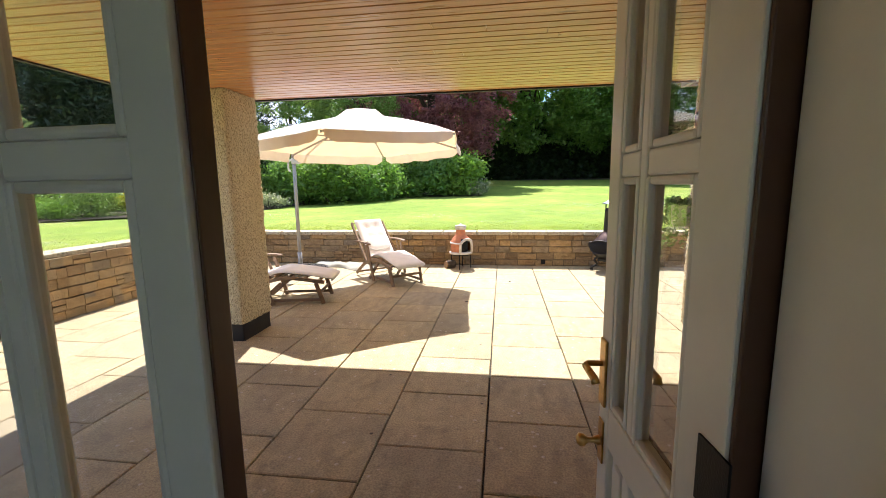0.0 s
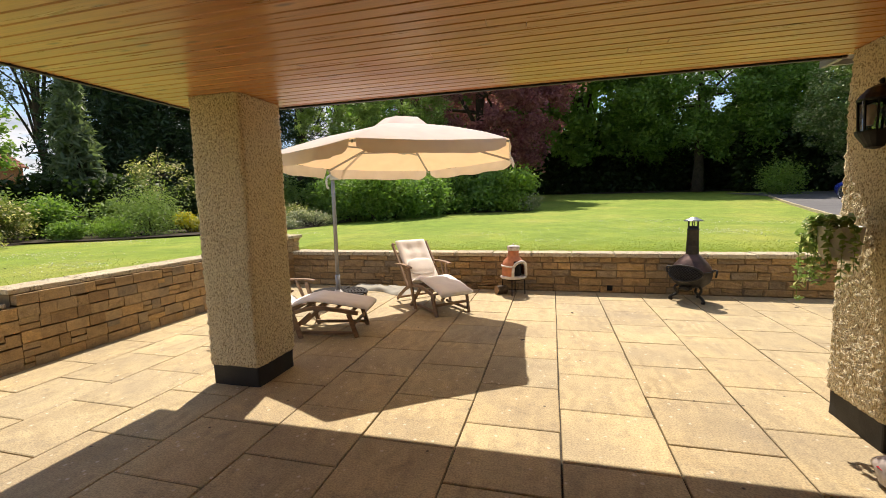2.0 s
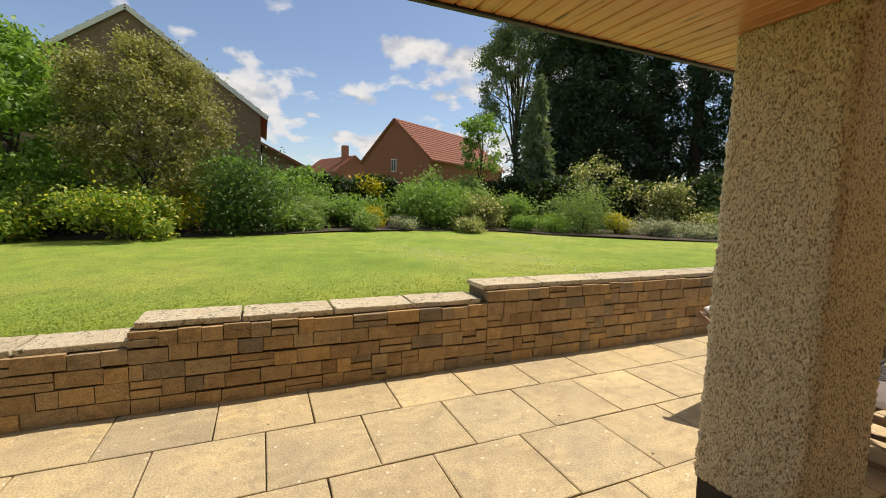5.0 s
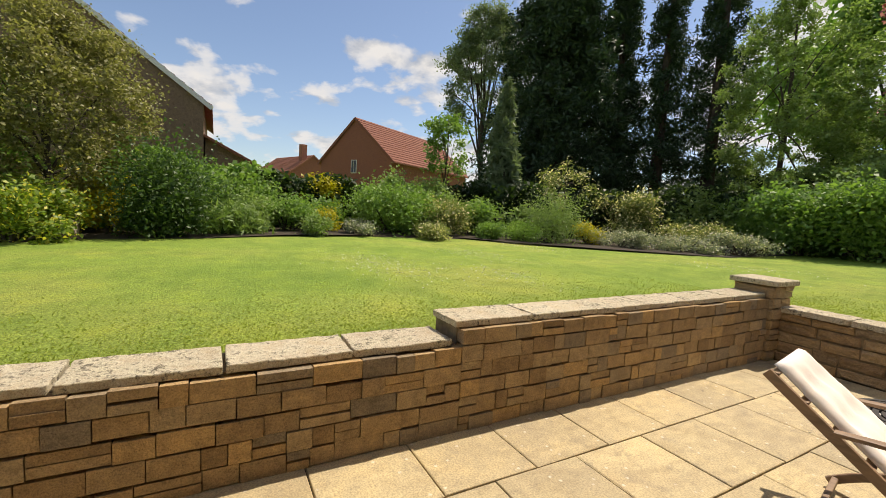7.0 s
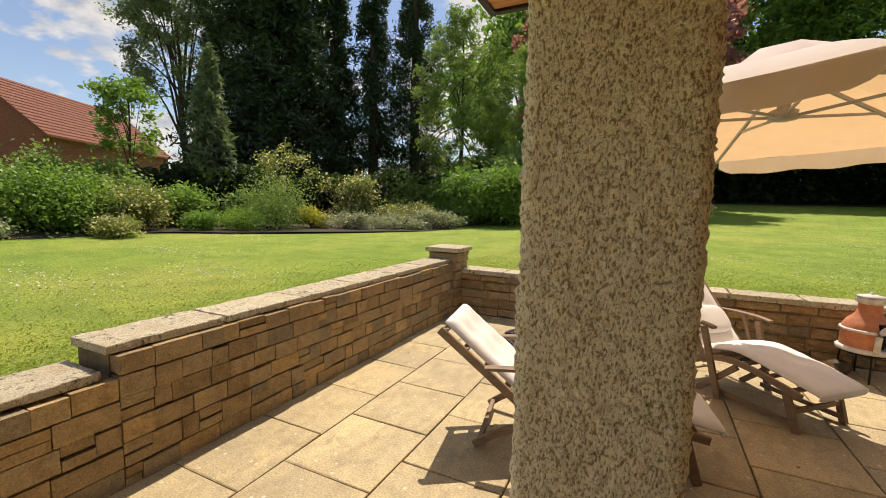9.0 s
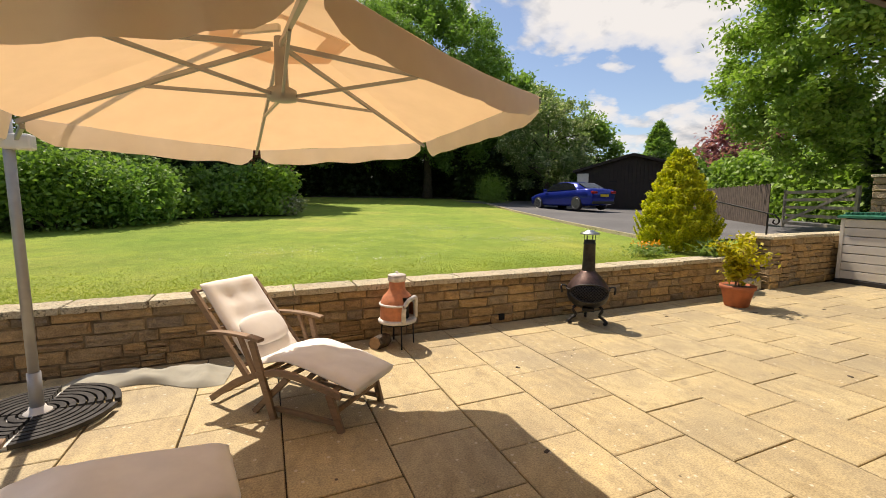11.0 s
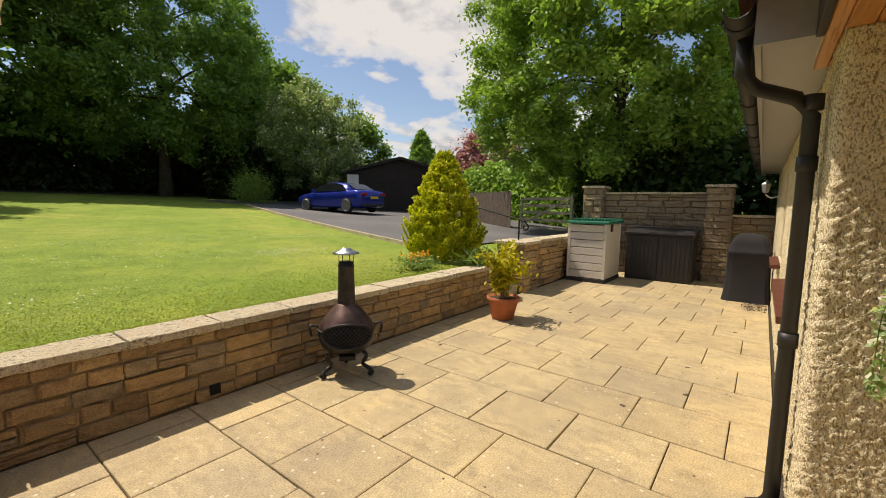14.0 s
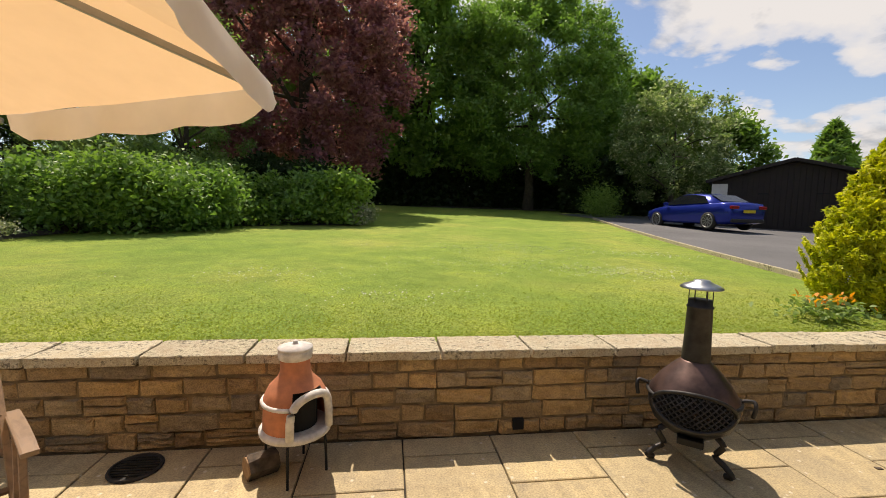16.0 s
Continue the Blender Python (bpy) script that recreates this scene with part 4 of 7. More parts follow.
        stone_face(ob, (ex - 0.2, y0, 0), (1, 0), 0.5, [0.145] * 14, PALES, 54, 0.08, lo=0.15, hi=0.40)
        stone_face(ob, (ex + 0.3, y1, 0), (-1, 0), 0.5, [0.145] * 14, PALES, 55, 0.08, lo=0.15, hi=0.40)
        part("pier_cap", boxes((ex - 0.24, ex + 0.35, y0 - 0.04, y1 + 0.04, 2.03, 2.09), bevel=0.012), COPING, ob)
    part("low_core", boxes((ex + 0.13, ex + 0.35, 3.92, 4.66, -0.1, 1.40)), MORTAR, ob)
    stone_face(ob, (ex + 0.1, 4.66, 0), (0, -1), 0.74, [0.14] * 10, PALES, 56, 0.08, lo=0.25, hi=0.5)
    coping_run(ob, (ex + 0.22, 3.93, 1.405), (0, 1), 0.73, 0.32, 0.05, 57)


garden_walls()


# ---- paving ----
def paving():
    ob = thing("pavement", Matrix(), "buff riven sandstone slabs laid in staggered rows", "paving", "", "structure")
    px, py, g = 0.605, 0.615, 0.008
    rng = random.Random(8)
    shapes = []
    for i in range(6):
        bm = bmesh.new()
        box(bm, -0.5, 0.5, -0.5, 0.5, -1, 0)
        top = [f for f in bm.faces if f.normal.z > 0.9]
        bmesh.ops.inset_region(bm, faces=top, thickness=0.014, depth=0.0)
        for v in bm.verts:
            if v.co.z > -0.5 and max(abs(v.co.x), abs(v.co.y)) > 0.4995:
                v.co.z = -0.14
                v.co.x += rng.uniform(-0.006, 0.004) * (1 if v.co.x > 0 else -1)
                v.co.y += rng.uniform(-0.006, 0.004) * (1 if v.co.y > 0 else -1)
        shapes.append(mesh_from("slab", bm, SLAB))
    for k in range(-8, 17):
        x0 = 0.3 + px * k
        shift = 0.0 if k % 2 == 0 else py / 2
        for n in range(-13, 8):
            y0 = 3.595 + shift + py * n
            y1 = min(y0 + py, FY - 0.03)
            y0c = max(y0, 0.53 if x0 > -2.9 else -4.0)
            if x0 > 2.1:
                y0c = max(y0, 3.95)
            if y1 - y0c < 0.04 or x0 > 10.2:
                continue
            w, d = px - g, (y1 - y0c) - g
            s = new("slab", rng.choice(shapes))
            s.parent = ob
            flip = rng.choice((1, -1))
            s.matrix_basis = Matrix.Translation((x0 + px / 2, (y0c + y1) / 2, rng.uniform(-0.0015, 0.0015))) @ Matrix.Diagonal((w * flip, d, 0.03, 1))


paving()


# ---- patio furniture ----
def smooth_path(pts, n=6):
    """Points along a soft curve through pts (Catmull-Rom)."""
    p = [Vector(a) for a in pts]
    p = [p[0]] + p + [p[-1]]
    out = []
    for i in range(1, len(p) - 2):
        for k in range(n):
            t = k / n
            a, b, c, d = p[i - 1], p[i], p[i + 1], p[i + 2]
            out.append(0.5 * ((2 * b) + (c - a) * t + (2 * a - 5 * b + 4 * c - d) * t * t + (3 * b - a - 3 * c + d) * t ** 3))
    return out + [p[-2]]


def ribbon(pts, w, h, bm=None):
    """A bent board of one piece, w across (y) and h deep, along points in the xz plane."""
    bm = bm or bmesh.new()
    rings = []
    for i, p in enumerate(pts):
        d = (pts[min(i + 1, len(pts) - 1)] - pts[max(i - 1, 0)]).normalized()
        up = Vector((-d.z, 0, d.x))
        rings.append([bm.verts.new(p + up * a * h / 2 + Vector((0, c * w / 2, 0))) for a, c in ((-1, -0.75), (-0.8, -1), (0.8, -1), (1, -0.75), (1, 0.75), (0.8, 1), (-0.8, 1), (-1, 0.75))])
    for a, b in zip(rings, rings[1:]):
        for k in range(8):
            bm.faces.new((a[k], a[(k + 1) % 8], b[(k + 1) % 8], b[k]))
    bm.faces.new(rings[0])
    bm.faces.new(rings[-1])
    return bm


def padded_strip(path, width, thick, buttons, seed):
    """A stuffed cushion along a path in the xz plane, pinched at rows of buttons."""
    bm = bmesh.new()
    rng = random.Random(seed)
    n, k = len(path), 15
    top, low = [], []
    dist = [0.0]
    for a, b in zip(path, path[1:]):
        dist.append(dist[-1] + (b - a).length)
    L = dist[-1]
    for i, p in enumerate(path):
        d = (path[min(i + 1, n - 1)] - path[max(i - 1, 0)]).normalized()
        up = Vector((-d.z, 0, d.x))
        rt, rl = [], []
        for j in range(k):
            v = -1 + 2 * j / (k - 1)
            s = dist[i] / L
            edge = min(1.0, (1 - abs(v)) * 6) ** 0.5 * min(1.0, min(s, 1 - s) * 22 + 0.05) ** 0.5
            puff = thick * (0.35 + 0.65 * edge)
            for bs, bv in buttons:
                q = ((s - bs) * L / 0.075) ** 2 + ((v - bv) * width / 2 / 0.075) ** 2
                puff -= thick * 0.55 * math.exp(-q)
            puff += 0.006 * noise.noise((s * 14 + seed, v * 4, 0)) + 0.004 * noise.noise((s * 40, v * 11, seed))
            y = v * width / 2 * (1 + 0.02 * noise.noise((s * 6, v, seed)))
            rt.append(bm.verts.new(p + up * puff + Vector((0, y, 0))))
            rl.append(bm.verts.new(p + up * (0.004 if 0 < j < k - 1 else puff * 0.35) + Vector((0, y, 0))))
        top.append(rt)
        low.append(rl)
    for i in range(n - 1):
        for j in range(k - 1):
            bm.faces.new((top[i][j], top[i][j + 1], top[i + 1][j + 1], top[i + 1][j]))
            bm.faces.new((low[i][j], low[i + 1][j], low[i + 1][j + 1], low[i][j + 1]))
        bm.faces.new((top[i][0], top[i + 1][0], low[i + 1][0], low[i][0]))
        bm.faces.new((top[i][-1], low[i][-1], low[i + 1][-1], top[i + 1][-1]))
    for e in (0, -1):
        for j in range(k - 1):
            bm.faces.new((top[e][j], low[e][j], low[e][j + 1], top[e][j + 1]))
    return bm


def lounger(m, back, label, seed, pillow):
    """A folding steamer chair; back is the head end (x, z), hip, knee and foot follow."""
    ob = thing("sun_lounger", m, label, "sun lounger", "loungers on the patio")
    (bx, bz), (hx, hz), (kx, kz), (fx, fz) = back
    w = 0.56
    for s in (-1, 1):
        y = s * w / 2
        part("back_rail", bar((hx + 0.02, y, hz - 0.03), (bx - 0.01, y, bz - 0.03), 0.026, 0.05), TEAK, ob)
        pts = smooth_path([(hx - 0.36, y, 0.035), (hx - 0.22, y, 0.13), (hx, y, hz - 0.045), (kx, y, kz - 0.05), (fx - 0.02, y, fz - 0.04)], 4)
        part("side_rail", ribbon(pts, 0.026, 0.045), TEAK, ob)
        part("leg", bar((fx - 0.13, y * 0.92, fz - 0.05), (fx - 0.05, y * 0.86, 0.0), 0.028, 0.05), TEAK, ob)
        part("leg", bar((hx + 0.10, y * 1.08, hz + 0.25), (hx + 0.25, y * 1.0, 0.0), 0.026, 0.05), TEAK, ob)
        part("leg", bar((hx + 0.36, y * 0.9, hz - 0.0), (hx + 0.04, y * 0.9, 0.0), 0.026, 0.045), TEAK, ob)
        arm = smooth_path([(hx - 0.30, y * 1.12, hz + 0.265), (hx - 0.12, y * 1.12, hz + 0.28), (hx + 0.08, y * 1.12, hz + 0.28), (hx + 0.2, y * 1.12, hz + 0.265)], 3)
        part("armrest", ribbon(arm, 0.055, 0.022), TEAK, ob)
        part("arm_post", bar((hx - 0.02, y * 1.06, hz + 0.27), (hx + 0.1, y * 1.0, hz - 0.02), 0.022, 0.035), TEAK, ob)
        part("runner", bar((hx + 0.22, y * 0.82, 0.05), (fx - 0.06, y * 0.82, 0.05), 0.022, 0.035), TEAK, ob)
    for f in (0.08, 0.3, 0.52, 0.74, 0.96):
        part("slat", bar((hx + (bx - hx) * f, -w / 2, hz - 0.012 + (bz - hz) * f), (hx + (bx - hx) * f, w / 2, hz - 0.012 + (bz - hz) * f), 0.04, 0.014), TEAK, ob)
    for i, f in enumerate((0.1, 0.3, 0.5, 0.7, 0.9)):
        x = hx + (fx - hx) * f
        z = (hz + (kz - hz) * (x - hx) / (kx - hx)) if x < kx else kz + (fz - kz) * (x - kx) / (fx - kx)
        part("slat", bar((x, -w / 2, z - 0.035), (x, w / 2, z - 0.035), 0.045, 0.014), TEAK, ob)
    part("stretcher", bar((fx - 0.09, -w * 0.43, 0.14), (fx - 0.09, w * 0.43, 0.14), 0.022, 0.035), TEAK, ob)
    part("stretcher", bar((hx - 0.33, -w / 2, 0.06), (hx - 0.33, w / 2, 0.06), 0.03, 0.03), TEAK, ob)
    seat = smooth_path([(bx + 0.005, 0, bz), (bx + (hx - bx) * 0.5, 0, bz + (hz - bz) * 0.5 + 0.005), (hx + 0.02, 0, hz + 0.005)], 9)
    part("back_cushion", padded_strip(seat, 0.48, 0.05, [(s, v) for s in (0.22, 0.48, 0.74) for v in (-0.38, 0.38)], seed), CUSHION, ob, "off-white buttoned cushion", True)
    low = smooth_path([(hx - 0.0, 0, hz + 0.01), (hx + (kx - hx) * 0.6, 0, hz + (kz - hz) * 0.75 + 0.01), (kx + 0.04, 0, kz), (fx, 0, fz - 0.005), (fx + 0.05, 0, fz - 0.02)], 8)
    part("seat_cushion", padded_strip(low, 0.48, 0.042, [(s, v) for s in (0.3, 0.62) for v in (-0.35, 0.35)], seed + 3), CUSHION, ob, "off-white buttoned cushion", True)
    if pillow:
        pl = bmesh.new()
        bmesh.ops.create_uvsphere(pl, u_segments=22, v_segments=14, radius=1.0)
        for v in pl.verts:
            x, y, z = v.co
            v.co = Vector((math.copysign(abs(x) ** 0.6, x) * 0.13, math.copysign(abs(y) ** 0.6, y) * 0.2, z * 0.032))
        p = part("pillow", pl, CUSHION, ob, "small white loose pillow", True)
        f = 0.33
        p.matrix_local = Matrix.Translation((hx + (bx - hx) * f + 0.065, 0, hz + (bz - hz) * f + 0.045)) @ pose(0, 0, 0, 0, math.degrees(math.atan2(bz - hz, hx - bx)), 0)
    return ob


lounger(pose(-1.80, 6.705, 0, 0, 0, -45.9), ((-0.10, 0.875), (0.38, 0.30), (0.74, 0.395), (1.22, 0.31)), "weathered teak lounger with off-white cushions, back raised", 1, True)
lounger(pose(-3.27, 4.75, 0, 0, 0, 10.5), ((0.0, 0.76), (0.58, 0.27), (0.98, 0.39), (1.49, 0.32)), "weathered teak lounger with off-white cushions beside the column", 7, False)


def parasol():
    """Hexagonal cantilever parasol: pole at one corner, arm over the canopy."""
    c = Vector((-1.45, 5.49, 0))
    za = 2.345
    corners = ((0.01, -1.37, 2.02), (1.28, -0.49, 2.06), (1.18, 1.05, 2.01), (-0.16, 1.54, 1.935), (-1.25, 0.42, 1.93), (-1.24, -0.99, 1.95))
    ob = thing("cantilever_parasol", Matrix(), "beige canvas cantilever parasol on a grey pole, open", "parasol")
    ang = [math.atan2(y, x) for x, y, z in corners]
    rim = [c + Vector(k) for k in corners]
    ri = 0.24
    bm = bmesh.new()
    n, k = 9, 10
    for i in range(6):
        a0, a1 = ang[i], ang[(i + 1) % 6]
        p0, p1 = rim[i], rim[(i + 1) % 6]
        q0 = c + Vector((math.cos(a0) * ri, math.sin(a0) * ri, za))
        q1 = c + Vector((math.cos(a1) * ri, math.sin(a1) * ri, za))
        g = []
        for u in range(n + 1):
            f = u / n
            a, b = q0.lerp(p0, f), q1.lerp(p1, f)
            row = []
            for v in range(k + 1):
                s = v / k
                p = a.lerp(b, s)
                p.z += 0.03 * math.sin(math.pi * f) - 0.014 * math.sin(math.pi * s) * f * f
                p += (c + Vector((0, 0, p.z)) - p) * (0.02 * math.sin(math.pi * s) * f)
                p.z += 0.006 * noise.noise(p * 5)
                row.append(bm.verts.new(p))
            g.append(row)
        for u in range(n):
            for v in range(k):
                bm.faces.new((g[u][v], g[u + 1][v], g[u + 1][v + 1], g[u][v + 1]))
    cn = part("canopy", bm, CANVAS, ob, "sunlit beige canvas canopy", True)
    for i in range(6):
        p0, p1 = rim[i], rim[(i + 1) % 6]
        vb = bmesh.new()
        rows = []
        m = 26
        for v in range(m + 1):
            s = v / m
            p = p0.lerp(p1, 0.022 + 0.956 * s)
            p.z -= 0.014 * math.sin(math.pi * s)
            p += (c + Vector((0, 0, p.z)) - p) * (0.02 * math.sin(math.pi * s))
            out = ((p0 + p1) / 2 - c)
            out.z = 0
            out.normalize()
            wv = 0.011 * math.sin(s * 24 + i * 2.1 + 3 * noise.noise((s * 4, i, 7))) + 0.03 * noise.noise((s * 7, i, 2))
            q = p + out * (wv + 0.012) + Vector((0, 0, -0.125 - 0.015 * noise.noise((s * 6, i, 5)) + 0.055 * max(0, abs(2 * s - 1) - 0.88) / 0.12))
            h = p + out * (wv * 0.5 + 0.01) + Vector((0, 0, -0.055))
            rows.append((vb.verts.new(p), vb.verts.new(h), vb.verts.new(q)))
        for a, b in zip(rows, rows[1:]):
            vb.faces.new((a[0], b[0], b[1], a[1]))
            vb.faces.new((a[1], b[1], b[2], a[2]))
        part("valance", vb, CANVAS_EDGE, ob, "pale hanging canvas edge", True)
    vent = bmesh.new()
    top = vent.verts.new(c + Vector((0, 0, za + 0.10)))
    ring = [vent.verts.new(c + Vector((math.cos(a) * 0.22, math.sin(a) * 0.22, za + 0.075))) for a in ang]
    ring2 = [vent.verts.new(c + Vector((math.cos(a) * 0.365, math.sin(a) * 0.365, za - 0.03))) for a in ang]
    for i in range(6):
        vent.faces.new((top, ring[i], ring[(i + 1) % 6]))
        vent.faces.new((ring[i], ring2[i], ring2[(i + 1) % 6], ring[(i + 1) % 6]))
    part("vent", vent, CANVAS, ob, "small raised canvas vent cap", True)
    hub_z = 2.05
    part("hub", lathe([(0.03, hub_z - 0.03), (0.075, hub_z - 0.02), (0.075, hub_z + 0.03), (0.035, hub_z + 0.05), (0.03, za + 0.0)], 16, None, (c.x, c.y)), GREYMETAL, ob, "", True)
    for i in range(6):
        a = ang[i]
        inner = c + Vector((math.cos(a) * 0.05, math.sin(a) * 0.05, za - 0.05))
        rb = part("rib", bar(inner, rim[i] - Vector((0, 0, 0.03)), 0.018, 0.024), GREYMETAL, ob)
        mid = inner.lerp(rim[i], 0.5) - Vector((0, 0, 0.025))
        part("strut", bar(c + Vector((math.cos(a) * 0.07, math.sin(a) * 0.07, hub_z)), mid, 0.014, 0.018), GREYMETAL, rb)
    base = Vector((-3.06, 6.67, 0))
    part("pole", tube([base + Vector((0, 0, 0.03)), base + Vector((0, 0, 1.2)), base + Vector((0.0, 0, 2.42))], 0.03, 16), GREYMETAL, ob, "", True)
    part("pole_sleeve", tube([base + Vector((0, 0, 0.03)), base + Vector((0, 0, 0.34))], 0.038, 16), GREYMETAL, ob, "", True)
    arm0, arm1 = base + Vector((0, 0, 2.42)), c + Vector((0, 0, za + 0.05))
    part("arm", bar(arm0, arm1, 0.028, 0.035), WHITEPL, ob)
    part("pole_head", boxes((base.x - 0.045, base.x + 0.045, base.y - 0.04, base.y + 0.04, 2.37, 2.47), bevel=0.01), GREYMETAL, ob)
    part("crank_box", boxes((base.x - 0.03, base.x + 0.13, base.y - 0.05, base.y + 0.045, 1.83, 1.93), bevel=0.015), WHITEPL, ob, "pale grey slider with handle")
    part("slider_handle", tube(smooth_path([base + Vector((0.0, -0.05, 1.9)), base + Vector((-0.05, -0.08, 1.86)), base + Vector((-0.06, -0.08, 1.74)), base + Vector((-0.03, -0.07, 1.7))], 4), 0.016, 8), WHITEPL, ob, "", True)
    part("brace", bar(base + Vector((0.05, -0.02, 1.9)), rim[4] + Vector((0.02, 0, -0.05)), 0.02, 0.03), GREYMETAL, ob)
    part("cross_base", boxes((base.x - 0.4, base.x + 0.4, base.y - 0.03, base.y + 0.03, 0.0, 0.03), (base.x - 0.03, base.x + 0.03, base.y - 0.4, base.y + 0.4, 0.001, 0.029), bevel=0.004), WHITEPL, ob)
    part("pole_foot", lathe([(0.09, 0.03), (0.09, 0.055), (0.055, 0.075), (0.045, 0.1)], 18, None, (base.x, base.y)), WHITEPL, ob, "", True)
    # ribbed dark base weights, quarter discs
    for q in range(4):
        wb = bmesh.new()
        a0 = radians(90 * q)
        for r in range(8):
            r0, r1 = 0.06 + 0.052 * r, 0.06 + 0.052 * r + 0.036
            hh = 0.062
            seg = 8
            vs = []
            for s in range(seg + 1):
                a = a0 + radians(4) + (radians(82)) * s / seg
                vs.append([wb.verts.new((base.x + rr * math.cos(a), base.y + rr * math.sin(a), z)) for rr, z in ((r0, 0.03), (r0, hh), (r1, hh), (r1, 0.03))])
            for x, y in zip(vs, vs[1:]):
                for e in range(4):
                    wb.faces.new((x[e], x[(e + 1) % 4], y[(e + 1) % 4], y[e]))
            wb.faces.new(vs[0])
            wb.faces.new(vs[-1])
        part("base_weight", wb, CASTIRON, ob, "ribbed dark quarter-disc weight")


parasol()


def crumpled_cover():
    bm = bmesh.new()
    nx, ny = 46, 16
    rng = random.Random(3)
    g = []
    for i in range(nx + 1):
        row = []
        for j in range(ny + 1):
            u, v = i / nx, j / ny * 2 - 1
            w = 0.17 + 0.05 * math.sin(u * 9)
            x, y = -0.62 + 1.25 * u, v * w + 0.06 * math.sin(u * 5)
            h = 0.11 * (1 - v * v) ** 0.6 * min(1, u * 7, (1 - u) * 7) * (0.7 + 0.5 * noise.noise((u * 5, v, 1)))
            h += 0.03 * abs(noise.noise((u * 12, v * 3, 4))) * (1 - abs(v))
            row.append(bm.verts.new((x, y, max(0.004, h + 0.004))))
        g.append(row)
    for i in range(nx):
        for j in range(ny):
            bm.faces.new((g[i][j], g[i + 1][j], g[i + 1][j + 1], g[i][j + 1]))
    ob = part("folded_cover", bm, TARP, None, "", True)
    ob.matrix_world = pose(-2.52, 7.14, 0, 0, 0, -8)
    tagged(ob, "crumpled grey-green canvas parasol cover on the slabs", "cover")


crumpled_cover()


def terracotta_chiminea():
    ob = thing("clay_chiminea", pose(-0.33, 7.20, 0, 0, 0, 42), "small terracotta chiminea with white trim on iron legs", "chiminea")
    belly = bmesh.new()
    seg = 40
    prof = [(0.05, 0.245), (0.14, 0.25), (0.182, 0.275), (0.18, 0.30), (0.175, 0.42), (0.178, 0.445), (0.172, 0.475), (0.145, 0.53), (0.1, 0.575), (0.084, 0.61), (0.08, 0.68), (0.086, 0.715), (0.082, 0.72)]
    rings = []
    for r, z in prof:
        rings.append([belly.verts.new((r * math.cos(2 * math.pi * i / seg), r * math.sin(2 * math.pi * i / seg), z)) for i in range(seg)])
    hole = {26, 27, 28, 29, 30, 31, 32, 33}
    for j, (a, b) in enumerate(zip(rings, rings[1:])):
        for i in range(seg):
            if i in hole and 2 <= j <= 6:
                continue
            belly.faces.new((a[i], a[(i + 1) % seg], b[(i + 1) % seg], b[i]))
    belly.faces.new(rings[0])
    part("body", belly, TERRA, ob, "orange terracotta body", True)
    part("fire_chamber", lathe([(0.06, 0.27), (0.12, 0.28), (0.12, 0.47), (0.05, 0.55)], 24), SOOT_AND_SHADE, ob, "sooty inside")
    part("rim_band", lathe([(0.172, 0.258), (0.198, 0.26), (0.202, 0.283), (0.18, 0.3), (0.176, 0.297)], 36), CHALK, ob, "chalky white band", True)
    band = [(0.178 * math.cos(a), 0.178 * math.sin(a), 0.45) for a in (2 * math.pi * (34.4 + 31.2 * k / 30) / seg for k in range(31))]
    part("shoulder_band", tube(band, 0.013, 8), CHALK, ob, "chalky white band", True)
    part("neck_band", lathe([(0.078, 0.68), (0.09, 0.685), (0.096, 0.72), (0.094, 0.735), (0.076, 0.735)], 28), CHALK, ob, "chalky white neck", True)
    a0, a1 = 2 * math.pi * 25.6 / seg, 2 * math.pi * 34.4 / seg
    arch = []
    for k in range(19):
        f = k / 18
        a = a0 + (a1 - a0) * (0.5 - 0.5 * math.cos(math.pi * f))
        z = 0.29 + 0.235 * math.sin(math.pi * f) ** 0.5
        arch.append((0.192 * math.cos(a), 0.192 * math.sin(a), z))
    part("arch", tube(arch, 0.023, 10), CHALK, ob, "chalky white arch round the mouth", True)
    lid = part("lid", lathe([(0.08, 0.735), (0.096, 0.738), (0.096, 0.75), (0.03, 0.765), (0.012, 0.768), (0.016, 0.78), (0.006, 0.787)], 28), CHALK, ob, "pale round lid with knob", True)
    for k in range(4):
        a = radians(45 + 90 * k)
        part("leg", tube(smooth_path([(0.13 * math.cos(a), 0.13 * math.sin(a), 0.25), (0.165 * math.cos(a), 0.165 * math.sin(a), 0.23), (0.175 * math.cos(a), 0.175 * math.sin(a), 0.0)], 4), 0.008, 8), BLACKMETAL, ob)
    part("leg_ring", tube([(0.15 * math.cos(2 * math.pi * i / 24), 0.15 * math.sin(2 * math.pi * i / 24), 0.238) for i in range(25)], 0.007, 6), BLACKMETAL, ob)
    lg = thing("firewood_log", pose(-0.50, 7.16, 0, 0, 0, 32), "split firewood log with grey bark on the paving", "log")
    lb = bmesh.new()
    pr = [(0.0, 0.0), (0.09, 0.0), (0.115, 0.05), (0.09, 0.11), (0.04, 0.135), (-0.02, 0.125), (-0.05, 0.07)]
    prism(pr, "x", -0.08, 0.08, lb)
    bmesh.ops.subdivide_edges(lb, edges=[e for e in lb.edges if abs(e.verts[0].co.x - e.verts[1].co.x) > 0.1], cuts=9, use_grid_fill=True)
    for v in lb.verts:
        if v.co.z > 0.01:
            v.co += noise.noise_vector(v.co * 30) * 0.008
    part("bark", lb, LOGBARK, lg)
    part("cut_face", prism([(a * 0.93 + 0.002, b * 0.93 + 0.004) for a, b in pr], "x", -0.089, -0.081), LOGEND, lg, "pale split end")


terracotta_chiminea()


